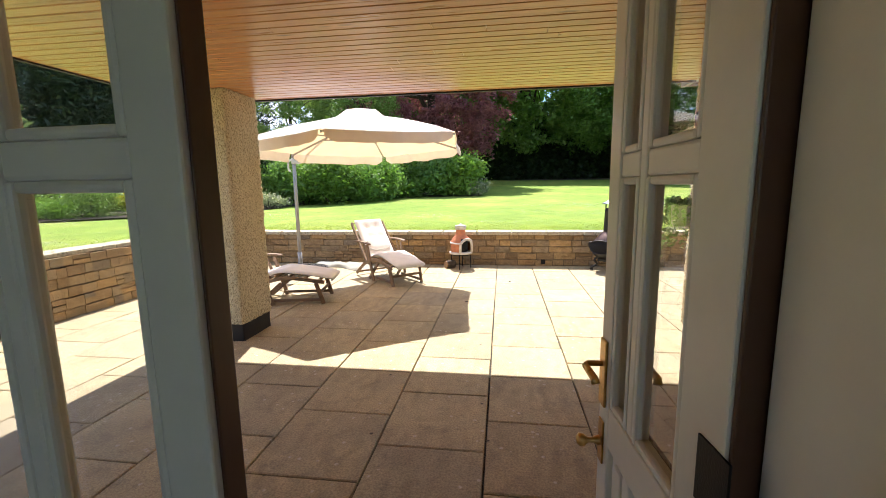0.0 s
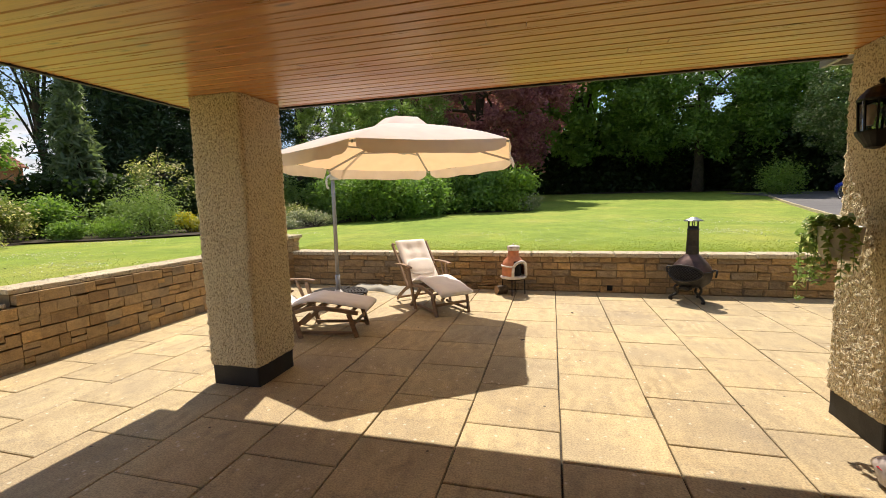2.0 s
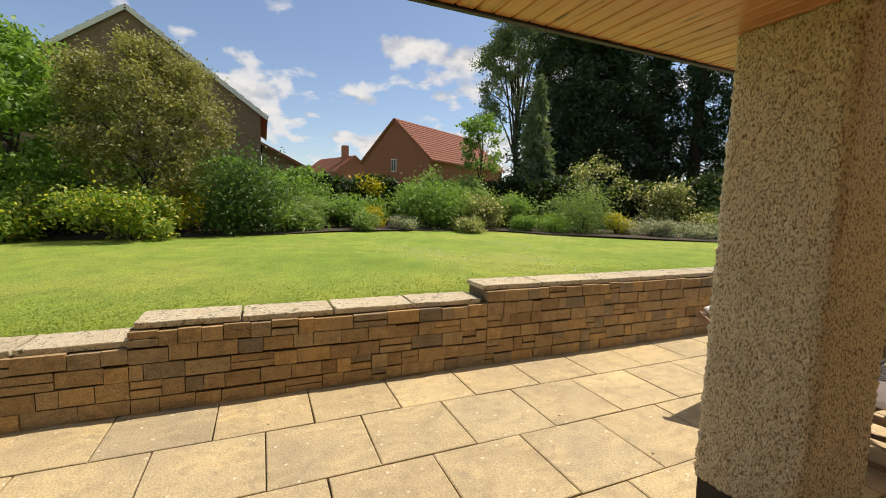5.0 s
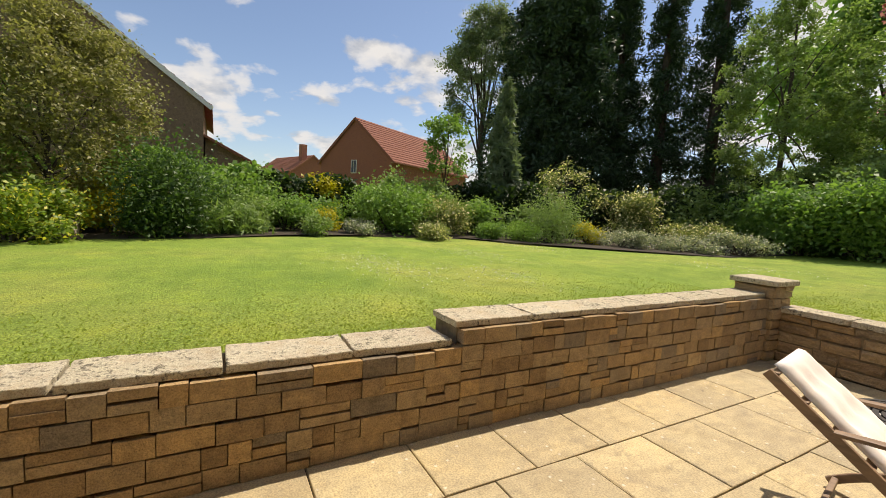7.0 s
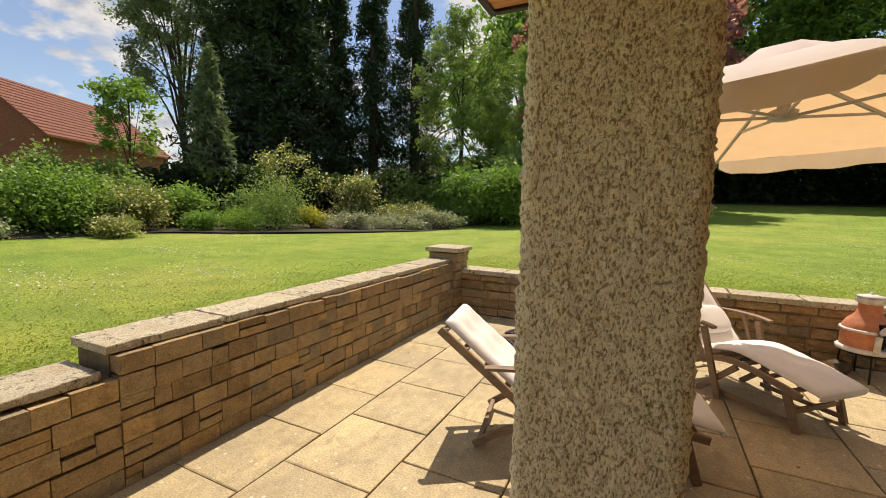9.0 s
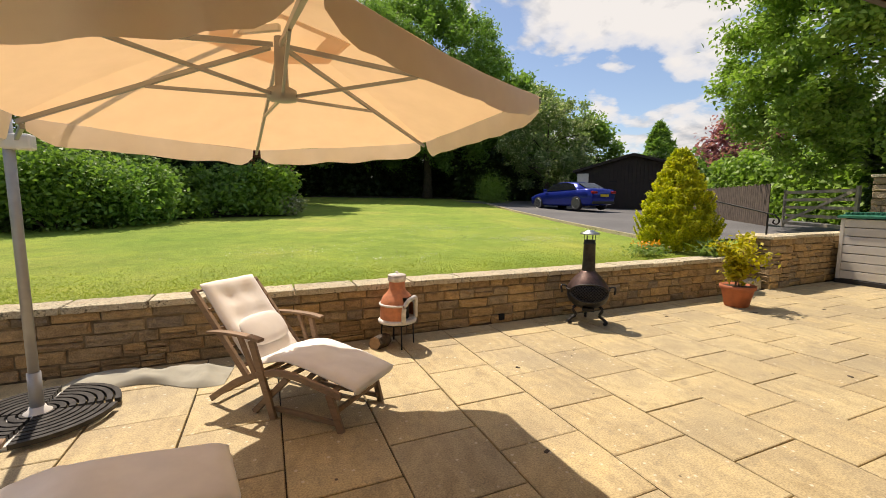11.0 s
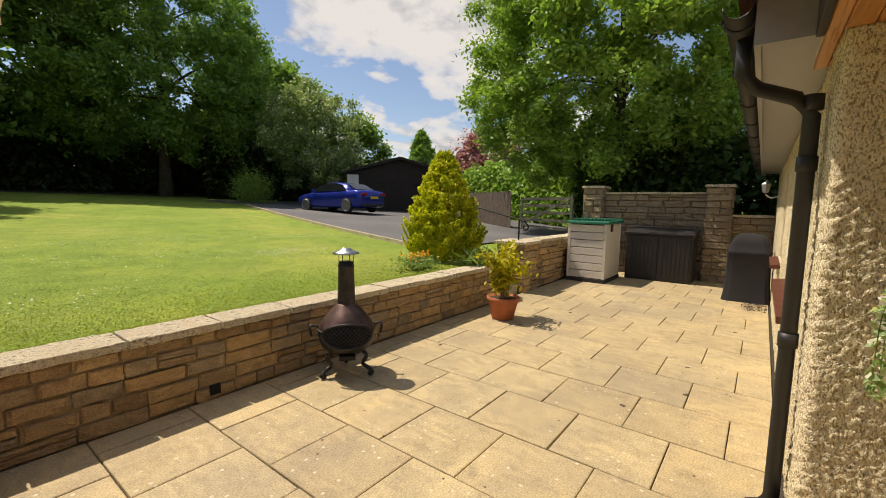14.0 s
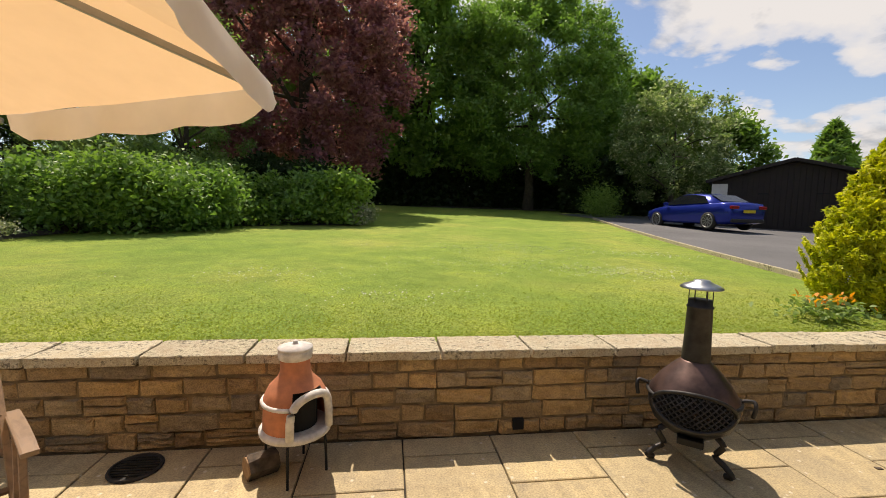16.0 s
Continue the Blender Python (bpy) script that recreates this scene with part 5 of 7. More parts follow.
def iron_chiminea():
    ob = thing("iron_chiminea", pose(2.11, 7.10, 0, 0, 0, -38), "black cast-iron chiminea with rusty dome and tall flue", "chiminea")
    part("bowl", lathe([(0.05, 0.20), (0.15, 0.21), (0.22, 0.27), (0.25, 0.35), (0.255, 0.42), (0.25, 0.43)], 32), CASTIRON, ob, "", True)
    dome = lathe([(0.255, 0.43), (0.245, 0.455), (0.2, 0.53), (0.14, 0.60), (0.088, 0.65), (0.08, 0.66)], 32)
    part("dome", dome, RUSTY, ob, "rust-brown iron dome", True)
    part("belt", lathe([(0.25, 0.42), (0.266, 0.423), (0.266, 0.437), (0.25, 0.44)], 32), CASTIRON, ob, "", True)
    fl = part("flue", lathe([(0.082, 0.65), (0.08, 0.67), (0.075, 0.80), (0.07, 0.985), (0.075, 0.99), (0.075, 1.0), (0.068, 1.003), (0.066, 1.04)], 26), CASTIRON, ob, "", True)
    for k in range(6):
        a = radians(60 * k)
        part("cap_post", bar((0.064 * math.cos(a), 0.064 * math.sin(a), 1.03), (0.064 * math.cos(a), 0.064 * math.sin(a), 1.125), 0.022, 0.005), CASTIRON, fl)
    part("rain_cap", lathe([(0.118, 1.11), (0.12, 1.115), (0.1, 1.13), (0.05, 1.15), (0.045, 1.16), (0.01, 1.163)], 30), ZINC, ob, "dull galvanised rain cap", True)
    # oval mesh door bulging out of the front
    fr_bm = bmesh.new()
    oval = []
    for i in range(33):
        a = 2 * math.pi * i / 32
        x, z = 0.215 * math.cos(a), 0.42 + 0.105 * math.sin(a)
        oval.append((x, -math.sqrt(max(0.002, 0.285 ** 2 - x * x)) - 0.005 + 0.35 * max(0, z - 0.45), z))
    tube(oval, 0.012, 8, fr_bm)
    dr_ob = part("mesh_door", fr_bm, CASTIRON, ob, "oval iron mesh door", True)
    mouth = bmesh.new()
    rows = []
    for k in range(9):
        f = -1 + 2 * k / 8
        half = 0.205 * math.sqrt(max(0.02, 1 - f * f))
        z = 0.42 + 0.098 * f
        rows.append([mouth.verts.new((half * (i / 6 - 1), -math.sqrt(0.279 ** 2 - (half * (i / 6 - 1)) ** 2) + 0.35 * max(0, z - 0.45), z)) for i in range(13)])
    for a, b in zip(rows, rows[1:]):
        for i in range(12):
            mouth.faces.new((a[i], a[i + 1], b[i + 1], b[i]))
    part("fire_mouth", mouth, SOOT_AND_SHADE, ob, "sooty opening behind the mesh")
    wires = bmesh.new()
    for s in (-1, 1):
        for i in range(-11, 12):
            pts = []
            for k in range(15):
                f = -1 + 2 * k / 14
                x, z = 0.036 * i + s * f * 0.10, 0.42 + f * 0.10
                if (x / 0.21) ** 2 + ((z - 0.42) / 0.1) ** 2 < 1:
                    pts.append((x, -math.sqrt(0.285 ** 2 - x * x) - 0.004 + 0.35 * max(0, z - 0.45), z))
            if len(pts) > 1:
                tube(pts, 0.005, 4, wires)
    part("mesh", wires, CASTIRON, dr_ob)
    for s in (-1, 1):
        part("side_handle", tube(smooth_path([(s * 0.25, 0, 0.45), (s * 0.31, 0, 0.46), (s * 0.32, -0.02, 0.43), (s * 0.31, -0.02, 0.37)], 4), 0.012, 8), CASTIRON, ob, "", True)
    part("ash_drawer", boxes((-0.07, 0.07, -0.215, -0.12, 0.185, 0.23), bevel=0.008), BLACKMETAL, ob)
    for k in range(3):
        a = radians(-60 + 120 * k) - math.pi / 2
        ca, sa = math.cos(a), math.sin(a)
        pts = smooth_path([(0.13 * ca, 0.13 * sa, 0.24), (0.2 * ca, 0.2 * sa, 0.19), (0.16 * ca, 0.16 * sa, 0.11), (0.22 * ca, 0.22 * sa, 0.07), (0.26 * ca, 0.26 * sa, 0.03), (0.22 * ca, 0.22 * sa, 0.018)], 5)
        part("leg", tube(pts, 0.018, 8), CASTIRON, ob, "scrolled iron leg", True)


iron_chiminea()


# ---- by the wing: lamps, baskets, shelf ----
def wall_lamp(m, label, bulb=True):
    """Half-lantern; local -x is away from the wall."""
    ob = thing("wall_lamp", m, label, "wall lamp", "lanterns on the house")
    def half(prof, seg=10):
        bm = bmesh.new()
        rings = [[bm.verts.new((-r * math.sin(math.pi * i / seg), r * math.cos(math.pi * i / seg) * 1.0, z)) for i in range(seg + 1)] for r, z in prof]
        for a, b in zip(rings, rings[1:]):
            for i in range(seg):
                bm.faces.new((a[i], a[i + 1], b[i + 1], b[i]))
            bm.faces.new((a[0], b[0], b[-1], a[-1]))
        bm.faces.new(rings[0])
        bm.faces.new(rings[-1])
        return bm
    part("lamp_base", half([(0.02, -0.18), (0.055, -0.17), (0.06, -0.155), (0.09, -0.11), (0.1, -0.09), (0.1, -0.08)]), BLACKMETAL, ob)
    part("lamp_top", half([(0.1, 0.08), (0.104, 0.09), (0.09, 0.115), (0.06, 0.15), (0.03, 0.165), (0.012, 0.17), (0.016, 0.19), (0.008, 0.2)]), BLACKMETAL, ob)
    for i in range(6):
        a = math.pi * i / 5
        part("lamp_bar", bar((-0.085 * math.sin(a), 0.085 * math.cos(a), -0.085), (-0.095 * math.sin(a), 0.095 * math.cos(a), 0.085), 0.01, 0.01), BLACKMETAL, ob)
    g = part("lamp_glass", half([(0.078, -0.08), (0.088, 0.08)]), GLASS, ob)
    g.visible_shadow = False
    b = part("bulb", lathe([(0.012, -0.05), (0.014, -0.02), (0.03, 0.01), (0.034, 0.03), (0.024, 0.055), (0.004, 0.064)], 16, None, (-0.035, 0)), WHITEPL, ob, "white glass bulb, unlit", True)
    return ob


wall_lamp(pose(1.992, 3.63, 1.86), "black half-lantern wall lamp on the roughcast pier")
wall_lamp(pose(-2.30, 0.697, 1.74, 0, 0, -90), "black half-lantern wall lamp at the house corner")


def leaf_cloud(name, pts, size, mat, seed, parent=None, label="", flat=0.35, long=1.5, kind=""):
    """Leaves: one bent blade at each point, turned at random."""
    rng = np.random.default_rng(seed)
    pts = np.asarray(pts, dtype=np.float64)
    n = len(pts)
    nrm = rng.normal(size=(n, 3))
    nrm[:, 2] = np.abs(nrm[:, 2]) + flat
    nrm /= np.linalg.norm(nrm, axis=1)[:, None]
    t = rng.normal(size=(n, 3))
    u = np.cross(nrm, t)
    u /= np.linalg.norm(u, axis=1)[:, None] + 1e-9
    v = np.cross(nrm, u)
    s = (size * rng.uniform(0.6, 1.35, n))[:, None]
    co = np.empty((n, 4, 3))
    co[:, 0] = pts - u * s * long * 0.5
    co[:, 1] = pts - v * s * 0.42 + nrm * s * 0.14
    co[:, 2] = pts + u * s * long * 0.5 - nrm * s * 0.12
    co[:, 3] = pts + v * s * 0.42 + nrm * s * 0.14
    me = bpy.data.meshes.new(name)
    me.vertices.add(n * 4)
    me.vertices.foreach_set("co", co.reshape(-1))
    me.loops.add(n * 4)
    me.loops.foreach_set("vertex_index", np.arange(n * 4, dtype=np.int32))
    me.polygons.add(n)
    me.polygons.foreach_set("loop_start", np.arange(0, n * 4, 4, dtype=np.int32))
    me.update(calc_edges=True)
    me.materials.append(mat)
    ob = new(name, me)
    if parent is not None:
        ob.parent = parent
    return tagged(ob, label, "", "", kind)


def hang_pot(m, chain, label):
    ob = thing("hanging_planter", m, label, "planter")
    part("planter_pot", lathe([(0.03, -0.19), (0.07, -0.185), (0.092, -0.15), (0.104, 0.0), (0.108, 0.005), (0.1, 0.008), (0.09, -0.02)], 28), WHITEPL, ob, "white pot with a pierced rim", True)
    part("soil", lathe([(0.02, -0.03), (0.095, -0.03), (0.09, -0.02)], 20), SOIL, ob)
    if chain:
        rim = bmesh.new()
        for i in range(16):
            a = 2 * math.pi * i / 16
            tube([(0.106 * math.cos(a - 0.16), 0.106 * math.sin(a - 0.16), 0.004), (0.112 * math.cos(a), 0.112 * math.sin(a), 0.032), (0.106 * math.cos(a + 0.16), 0.106 * math.sin(a + 0.16), 0.004)], 0.006, 6, rim)
        part("lace_rim", rim, WHITEPL, ob)
        for k in range(3):
            a = radians(90 + 120 * k)
            cb = bmesh.new()
            p0, p1 = Vector((0.105 * math.cos(a), 0.105 * math.sin(a), 0.01)), Vector((0, 0, 0.42))
            for i in range(22):
                tube([p0.lerp(p1, i / 22), p0.lerp(p1, (i + 0.8) / 22)], 0.0035 if i % 2 else 0.002, 5, cb)
            part("chain", cb, BLACKMETAL, ob)
        part("hook", tube(smooth_path([(0, 0, 0.42), (0.015, 0, 0.45), (-0.02, -0.01, 0.47), (0.0, -0.17, 0.5)], 4), 0.005, 6), BLACKMETAL, ob)
        for k in range(3):
            a = radians(20 + 130 * k)
            tw = smooth_path([(0, 0, -0.02), (0.05 * math.cos(a), 0.05 * math.sin(a), 0.07), (0.11 * math.cos(a), 0.11 * math.sin(a), 0.1 + 0.04 * k)], 4)
            part("bare_stem", tube(tw, 0.005, 5), BARK, ob)
    else:
        rng = random.Random(7)
        pts = []
        for k in range(11):
            a = radians(rng.uniform(95, 275))
            L = rng.uniform(0.08, 0.42)
            r = rng.uniform(0.09, 0.17)
            line = smooth_path([(0.03 * math.cos(a), 0.03 * math.sin(a), -0.02), (0.1 * math.cos(a), 0.1 * math.sin(a), 0.05), (r * math.cos(a), r * math.sin(a), -0.04), (r * 1.05 * math.cos(a), r * 1.05 * math.sin(a), -L)], 6)
            part("trailing_stem", tube(line, 0.0018, 4), LEAF_SHRUB, ob)
            for p in line:
                for j in range(4):
                    pts.append((p.x + rng.gauss(0, 0.012), p.y + rng.gauss(0, 0.012), p.z + rng.gauss(0, 0.012)))
        leaf_cloud("trailing_leaves", pts, 0.03, LEAF_SILVERG, 5, ob, "small green and cream leaves")
    return ob


hang_pot(pose(1.87, 3.66, 1.24), False, "white wall pot with trailing variegated plant on the pier")
hang_pot(pose(-2.34, 0.80, 1.22) @ Matrix.Scale(0.85, 4), True, "white lace-rimmed hanging pot with withered stems")


def shelf_unit():
    x0, x1, y0, y1, h = 2.02, 2.30, 2.42, 3.40, 0.80
    ob = thing("wooden_shelf", Matrix(), "open orange-brown wooden shelf unit against the wall", "shelf")
    for y in (y0, y1 - 0.02):
        part("side_panel", boxes((x0, x1, y, y + 0.02, 0, h), bevel=0.002), SHELFW, ob)
    for z in (0.03, 0.36, h):
        part("shelf_board", boxes((x0 + 0.003, x1, y0 + (0.0 if z == h else 0.021), y1 - (0.0 if z == h else 0.021), z, z + 0.02), bevel=0.002), SHELFW, ob)
    part("back_panel", boxes((x1 - 0.008, x1 - 0.002, y0 + 0.02, y1 - 0.02, 0.05, h)), SHELFW, ob)
    def logs(y, z, n, seed):
        rng = random.Random(seed)
        for i in range(n):
            r = rng.uniform(0.045, 0.07)
            bm = lathe([(r * 0.98, 0), (r, 0.01), (r * 1.03, 0.14), (r, 0.27), (r * 0.97, 0.28)], 12)
            for v in bm.verts:
                v.co += noise.noise_vector(v.co * 25 + Vector((i, 0, 0))) * 0.008
            lo = part("firewood_log", bm, LOGBARK, None)
            part("cut_face", lathe([(r * 0.9, -0.004), (r * 0.9, -0.001)], 12), LOGEND, lo, "pale cut end")
            lo.matrix_world = pose(x0 - 0.06 + rng.uniform(-0.02, 0.02), y + i * 0.16, z + r + 0.024, 0, 90, rng.uniform(-14, 14))
            tagged(lo, "firewood log lying on the wooden shelf", "log", "logs on the shelf")
    logs(2.62, 0.36, 4, 3)
    logs(2.55, 0.03, 2, 9)
    bag = bmesh.new()
    bmesh.ops.create_uvsphere(bag, u_segments=28, v_segments=18, radius=1)
    for v in bag.verts:
        x, y, z = v.co
        v.co = Vector((math.copysign(abs(x) ** 0.55, x) * 0.13, math.copysign(abs(y) ** 0.6, y) * 0.25, z * 0.085 + 0.08))
        v.co += noise.noise_vector(v.co * 12) * 0.016
        v.co.z = max(0.002, v.co.z)
    b = part("seed_bag", bag, BAGPL, None, "", True)
    b.matrix_world = pose(1.93, 2.98, 0, 0, 0, 6)
    tagged(b, "slumped clear plastic bag of bird seed with printed lettering", "bag")
    for i, (l, c) in enumerate(((0.30, RED), (0.22, BLACKPL), (0.16, BLACKPL))):
        st = part("printed_band", boxes((-0.006, 0.006, -l / 2, l / 2, 0.0, 0.022)), c, b)
        st.matrix_local = Matrix.Translation((-0.122 + 0.025 * i, 0, 0.095 + 0.025 * i)) @ pose(0, 0, 0, 0, 58, 0)
    pot = part("plant_pot", lathe([(0.05, 0.822), (0.062, 0.826), (0.075, 0.95), (0.07, 0.952), (0.06, 0.93)], 22), WHITEPL, None, "", True)
    pot.location = (2.14, 3.22, 0)
    tagged(pot, "small white pot on the wooden shelf", "plant pot")
    rng = random.Random(2)
    leaf_cloud("leaves", [(rng.gauss(0, 0.05), rng.gauss(0, 0.06), 0.95 + abs(rng.gauss(0, 0.05))) for _ in range(46)], 0.07, LEAF_DARK, 3, pot, "broad dark green leaves")
    kn = part("watering_can", lathe([(0.06, 0.822), (0.085, 0.826), (0.085, 0.93), (0.05, 0.96), (0.03, 0.965)], 20), BLACKMETAL, None, "", True)
    kn.location = (2.14, 2.95, 0)
    part("handle", tube(smooth_path([(0, 0.08, 0.85), (0, 0.14, 0.9), (0, 0.12, 0.98), (0, 0.04, 0.97)], 5), 0.008, 8), BLACKMETAL, kn)
    tagged(kn, "dark metal can with loop handle on the shelf", "can")
    yb = part("yellow_tub", lathe([(0.05, 0.382), (0.055, 0.386), (0.06, 0.47), (0.055, 0.475)], 18), LEAF_YELLOW, None, "", True)
    yb.location = (2.1, 2.55, 0)
    tagged(yb, "yellow plastic tub on the lower shelf", "tub")


shelf_unit()


def small_patio_things():
    dr = thing("drain_cover", pose(-1.25, 7.30, 0.004), "round dark iron drain grate in the paving", "drain cover")
    part("rim", tube([(0.13 * math.cos(2 * math.pi * i / 28), 0.13 * math.sin(2 * math.pi * i / 28), 0.004) for i in range(29)], 0.012, 6), CASTIRON, dr)
    for i in range(-4, 5):
        L = math.sqrt(0.125 ** 2 - (0.026 * i) ** 2)
        part("grate_bar", boxes((-L, L, 0.026 * i - 0.006, 0.026 * i + 0.006, 0, 0.008), bevel=0.001), CASTIRON, dr)
    part("pit", lathe([(0.125, -0.003), (0.125, -0.001)], 24), MORTAR, dr)
    pot = thing("potted_shrub", pose(4.72, 6.92, 0), "young yellow-green shrub in a terracotta pot", "potted plant")
    part("pot", lathe([(0.13, 0), (0.15, 0.01), (0.205, 0.25), (0.225, 0.255), (0.23, 0.31), (0.215, 0.315), (0.2, 0.28)], 34), POT, pot, "terracotta pot with thick rim", True)
    part("soil", lathe([(0.05, 0.27), (0.2, 0.27), (0.19, 0.285)], 24), SOIL, pot)
    rng = random.Random(5)
    stems = bmesh.new()
    pts = []
    for k in range(9):
        a = rng.uniform(0, 6.28)
        r, h = rng.uniform(0.08, 0.34), rng.uniform(0.55, 1.0)
        line = smooth_path([(0.03 * math.cos(a), 0.03 * math.sin(a), 0.27), (r * 0.3 * math.cos(a), r * 0.3 * math.sin(a), 0.27 + (h - 0.27) * 0.6), (r * math.cos(a), r * math.sin(a), h)], 6)
        tube(line, 0.008, 6, stems)
        for p in line[4:]:
            for j in range(16):
                pts.append((p.x + rng.gauss(0, 0.06), p.y + rng.gauss(0, 0.06), p.z + rng.gauss(0, 0.05)))
    part("stems", stems, LOGEND, pot)
    leaf_cloud("leaves", pts, 0.05, LEAF_YELLOW, 8, pot, "small yellow-green leaves")
    for i in range(10):
        bmk = part("dead_leaf", boxes((-0.02, 0.02, -0.012, 0.012, 0, 0.006), bevel=0.002), LOGBARK, None)
        bmk.matrix_world = pose(rng.uniform(-1, 8), rng.uniform(4.2, 7.2), 0.0, 0, 0, rng.uniform(0, 180))
        tagged(bmk, "dry brown leaf lying on the slabs", "leaf", "leaves on the paving")
    leaf_cloud("leaf_litter", [(rng.uniform(7.6, 8.9), rng.uniform(3.98, 4.3), 0.012) for _ in range(260)], 0.03, LOGBARK, 4, None, "brown leaf litter along the house wall", 3.0, 1.5, "stuff")


small_patio_things()


def storage():
    ob = thing("storage_shed", Matrix(), "cream resin garden storage box with green lid", "storage box")
    x0, x1, y0, y1, h = 8.38, 9.45, 6.62, 7.42, 1.22
    part("base", boxes((x0 - 0.01, x1 + 0.01, y0 - 0.01, y1 + 0.01, 0, 0.08), bevel=0.008), BLACKPL, ob, "dark base plate")
    for cx in (x0, x1 - 0.06):
        for cy in (y0, y1 - 0.06):
            part("corner_post", boxes((cx, cx + 0.06, cy, cy + 0.06, 0.08, h), bevel=0.008), SHEDW, ob)
    n = 7
    for i in range(n):
        z0 = 0.09 + (h - 0.1) / n * i
        part("panel_board", boxes((x0 + 0.008, x0 + 0.03, y0 + 0.06, y1 - 0.06, z0, z0 + (h - 0.1) / n - 0.012), bevel=0.007), SHEDW, ob)
    part("side_panel", boxes((x0 + 0.06, x1 - 0.06, y0 + 0.01, y0 + 0.03, 0.08, h), (x0 + 0.06, x1 - 0.06, y1 - 0.03, y1 - 0.01, 0.08, h), (x1 - 0.03, x1 - 0.01, y0 + 0.06, y1 - 0.06, 0.08, h)), SHEDW, ob)
    lid = bmesh.new()
    prism([(x0 - 0.04, h), (x1 + 0.03, h), (x1 + 0.03, h + 0.10), (x0 + 0.1, h + 0.055), (x0 - 0.04, h + 0.04)], "y", y0 - 0.04, y1 + 0.04, lid)
    l = part("lid", lid, GREENPL, ob, "green hinged lid")
    for i in range(12):
        part("lid_rib", boxes((x0 + 0.12, x1, y0 + 0.07 * i, y0 + 0.07 * i + 0.03, h + 0.05, h + 0.1), bevel=0.004), GREENPL, l)
    part("latch", boxes((x0 + 0.3, x0 + 0.36, y0 - 0.03, y0 + 0.01, h - 0.16, h + 0.02), bevel=0.006), BLACKPL, ob, "black latch")
    ob = thing("storage_chest", Matrix(), "low black resin storage chest with ribbed doors", "storage chest")
    x0, x1, y0, y1, h = 9.55, 10.2, 5.22, 6.52, 1.0
    part("body", boxes((x0 + 0.02, x1, y0, y1, 0.0, h), bevel=0.012), BLACKPL, ob)
    for s in range(2):
        d = part("chest_door", boxes((x0, x0 + 0.018, y0 + 0.03 + s * (y1 - y0 - 0.06) / 2 + 0.004, y0 + 0.03 + (s + 1) * (y1 - y0 - 0.06) / 2 - 0.004, 0.06, h - 0.04), bevel=0.004), BLACKPL, ob)
        for i in range(7):
            yy = y0 + 0.06 + s * (y1 - y0 - 0.06) / 2 + 0.083 * i
            part("rib", boxes((x0 - 0.012, x0, yy, yy + 0.045, 0.1, h - 0.08), bevel=0.004), BLACKPL, d)
    lid = bmesh.new()
    prism([(x0 - 0.04, h), (x1, h), (x1, h + 0.13), (x0 + 0.3, h + 0.10), (x0 - 0.04, h + 0.03)], "y", y0 - 0.03, y1 + 0.03, lid)
    part("lid", lid, BLACKPL, ob)
    bq = bmesh.new()
    rows = []
    lev = [(0.0, 0.43, 0.31), (0.12, 0.40, 0.29), (0.45, 0.38, 0.275), (0.79, 0.375, 0.275), (0.82, 0.385, 0.28), (0.845, 0.36, 0.265), (0.95, 0.34, 0.245), (1.06, 0.29, 0.20), (1.10, 0.24, 0.16), (1.115, 0.12, 0.08)]
    for z, a, b in lev:
        ring = []
        for i in range(40):
            t = 2 * math.pi * i / 40
            c, s = math.cos(t), math.sin(t)
            x, y = math.copysign(abs(c) ** 0.24, c) * a, math.copysign(abs(s) ** 0.24, s) * b
            k = 1 + 0.022 * math.sin(11 * t + z * 2) * (1 - z * 0.7) + 0.045 * noise.noise((c * 3, s * 3, z * 4))
            ring.append(bq.verts.new((x * k, y * k, z)))
        rows.append(ring)
    for p, q in zip(rows, rows[1:]):
        for i in range(40):
            bq.faces.new((p[i], p[(i + 1) % 40], q[(i + 1) % 40], q[i]))
    bq.faces.new(rows[-1])
    bb = part("covered_barbecue", bq, COVER, None, "", True)
    bb.matrix_world = pose(8.75, 4.27, 0) @ Matrix.Diagonal((1.1, 1.12, 1.03, 1))
    tagged(bb, "barbecue under a draped black cover beside the wall", "barbecue")
    lamp = thing("wall_lantern", pose(8.9, 3.93, 1.86), "small white glazed lantern on a bracket on the house", "wall lamp")
    part("bracket", tube(smooth_path([(0, 0, -0.05), (0, 0.12, -0.08), (0, 0.2, -0.02)], 5), 0.012, 8), WHITEPL, lamp)
    part("lantern_cage", lathe([(0.03, 0.0), (0.05, 0.02), (0.075, 0.14), (0.08, 0.15), (0.03, 0.2), (0.008, 0.23)], 6, None, (0, 0.2)), GREYMETAL, lamp)
    rail = thing("hand_rail", Matrix(), "black iron handrail with scrolled end beside the steps", "handrail")
    part("post", bar((6.75, 7.75, 0.92), (6.75, 7.75, 1.30), 0.025, 0.025), BLACKMETAL, rail)
    part("post", bar((6.75, 9.0, 0.70), (6.75, 9.0, 1.58), 0.025, 0.025), BLACKMETAL, rail)
    part("rail", tube(smooth_path([(6.75, 9.25, 1.62), (6.75, 9.0, 1.585), (6.75, 7.75, 1.31), (6.75, 7.62, 1.26), (6.75, 7.56, 1.18), (6.75, 7.6, 1.12), (6.75, 7.66, 1.15), (6.75, 7.64, 1.2)], 5), 0.014, 8), BLACKMETAL, rail, "", True)
    gate = thing("field_gate", Matrix.Translation((11.55, 8.5, 0.66)) @ pose(0, 0, 0, 0, 0, 56), "weathered five-bar timber gate across the drive", "gate")
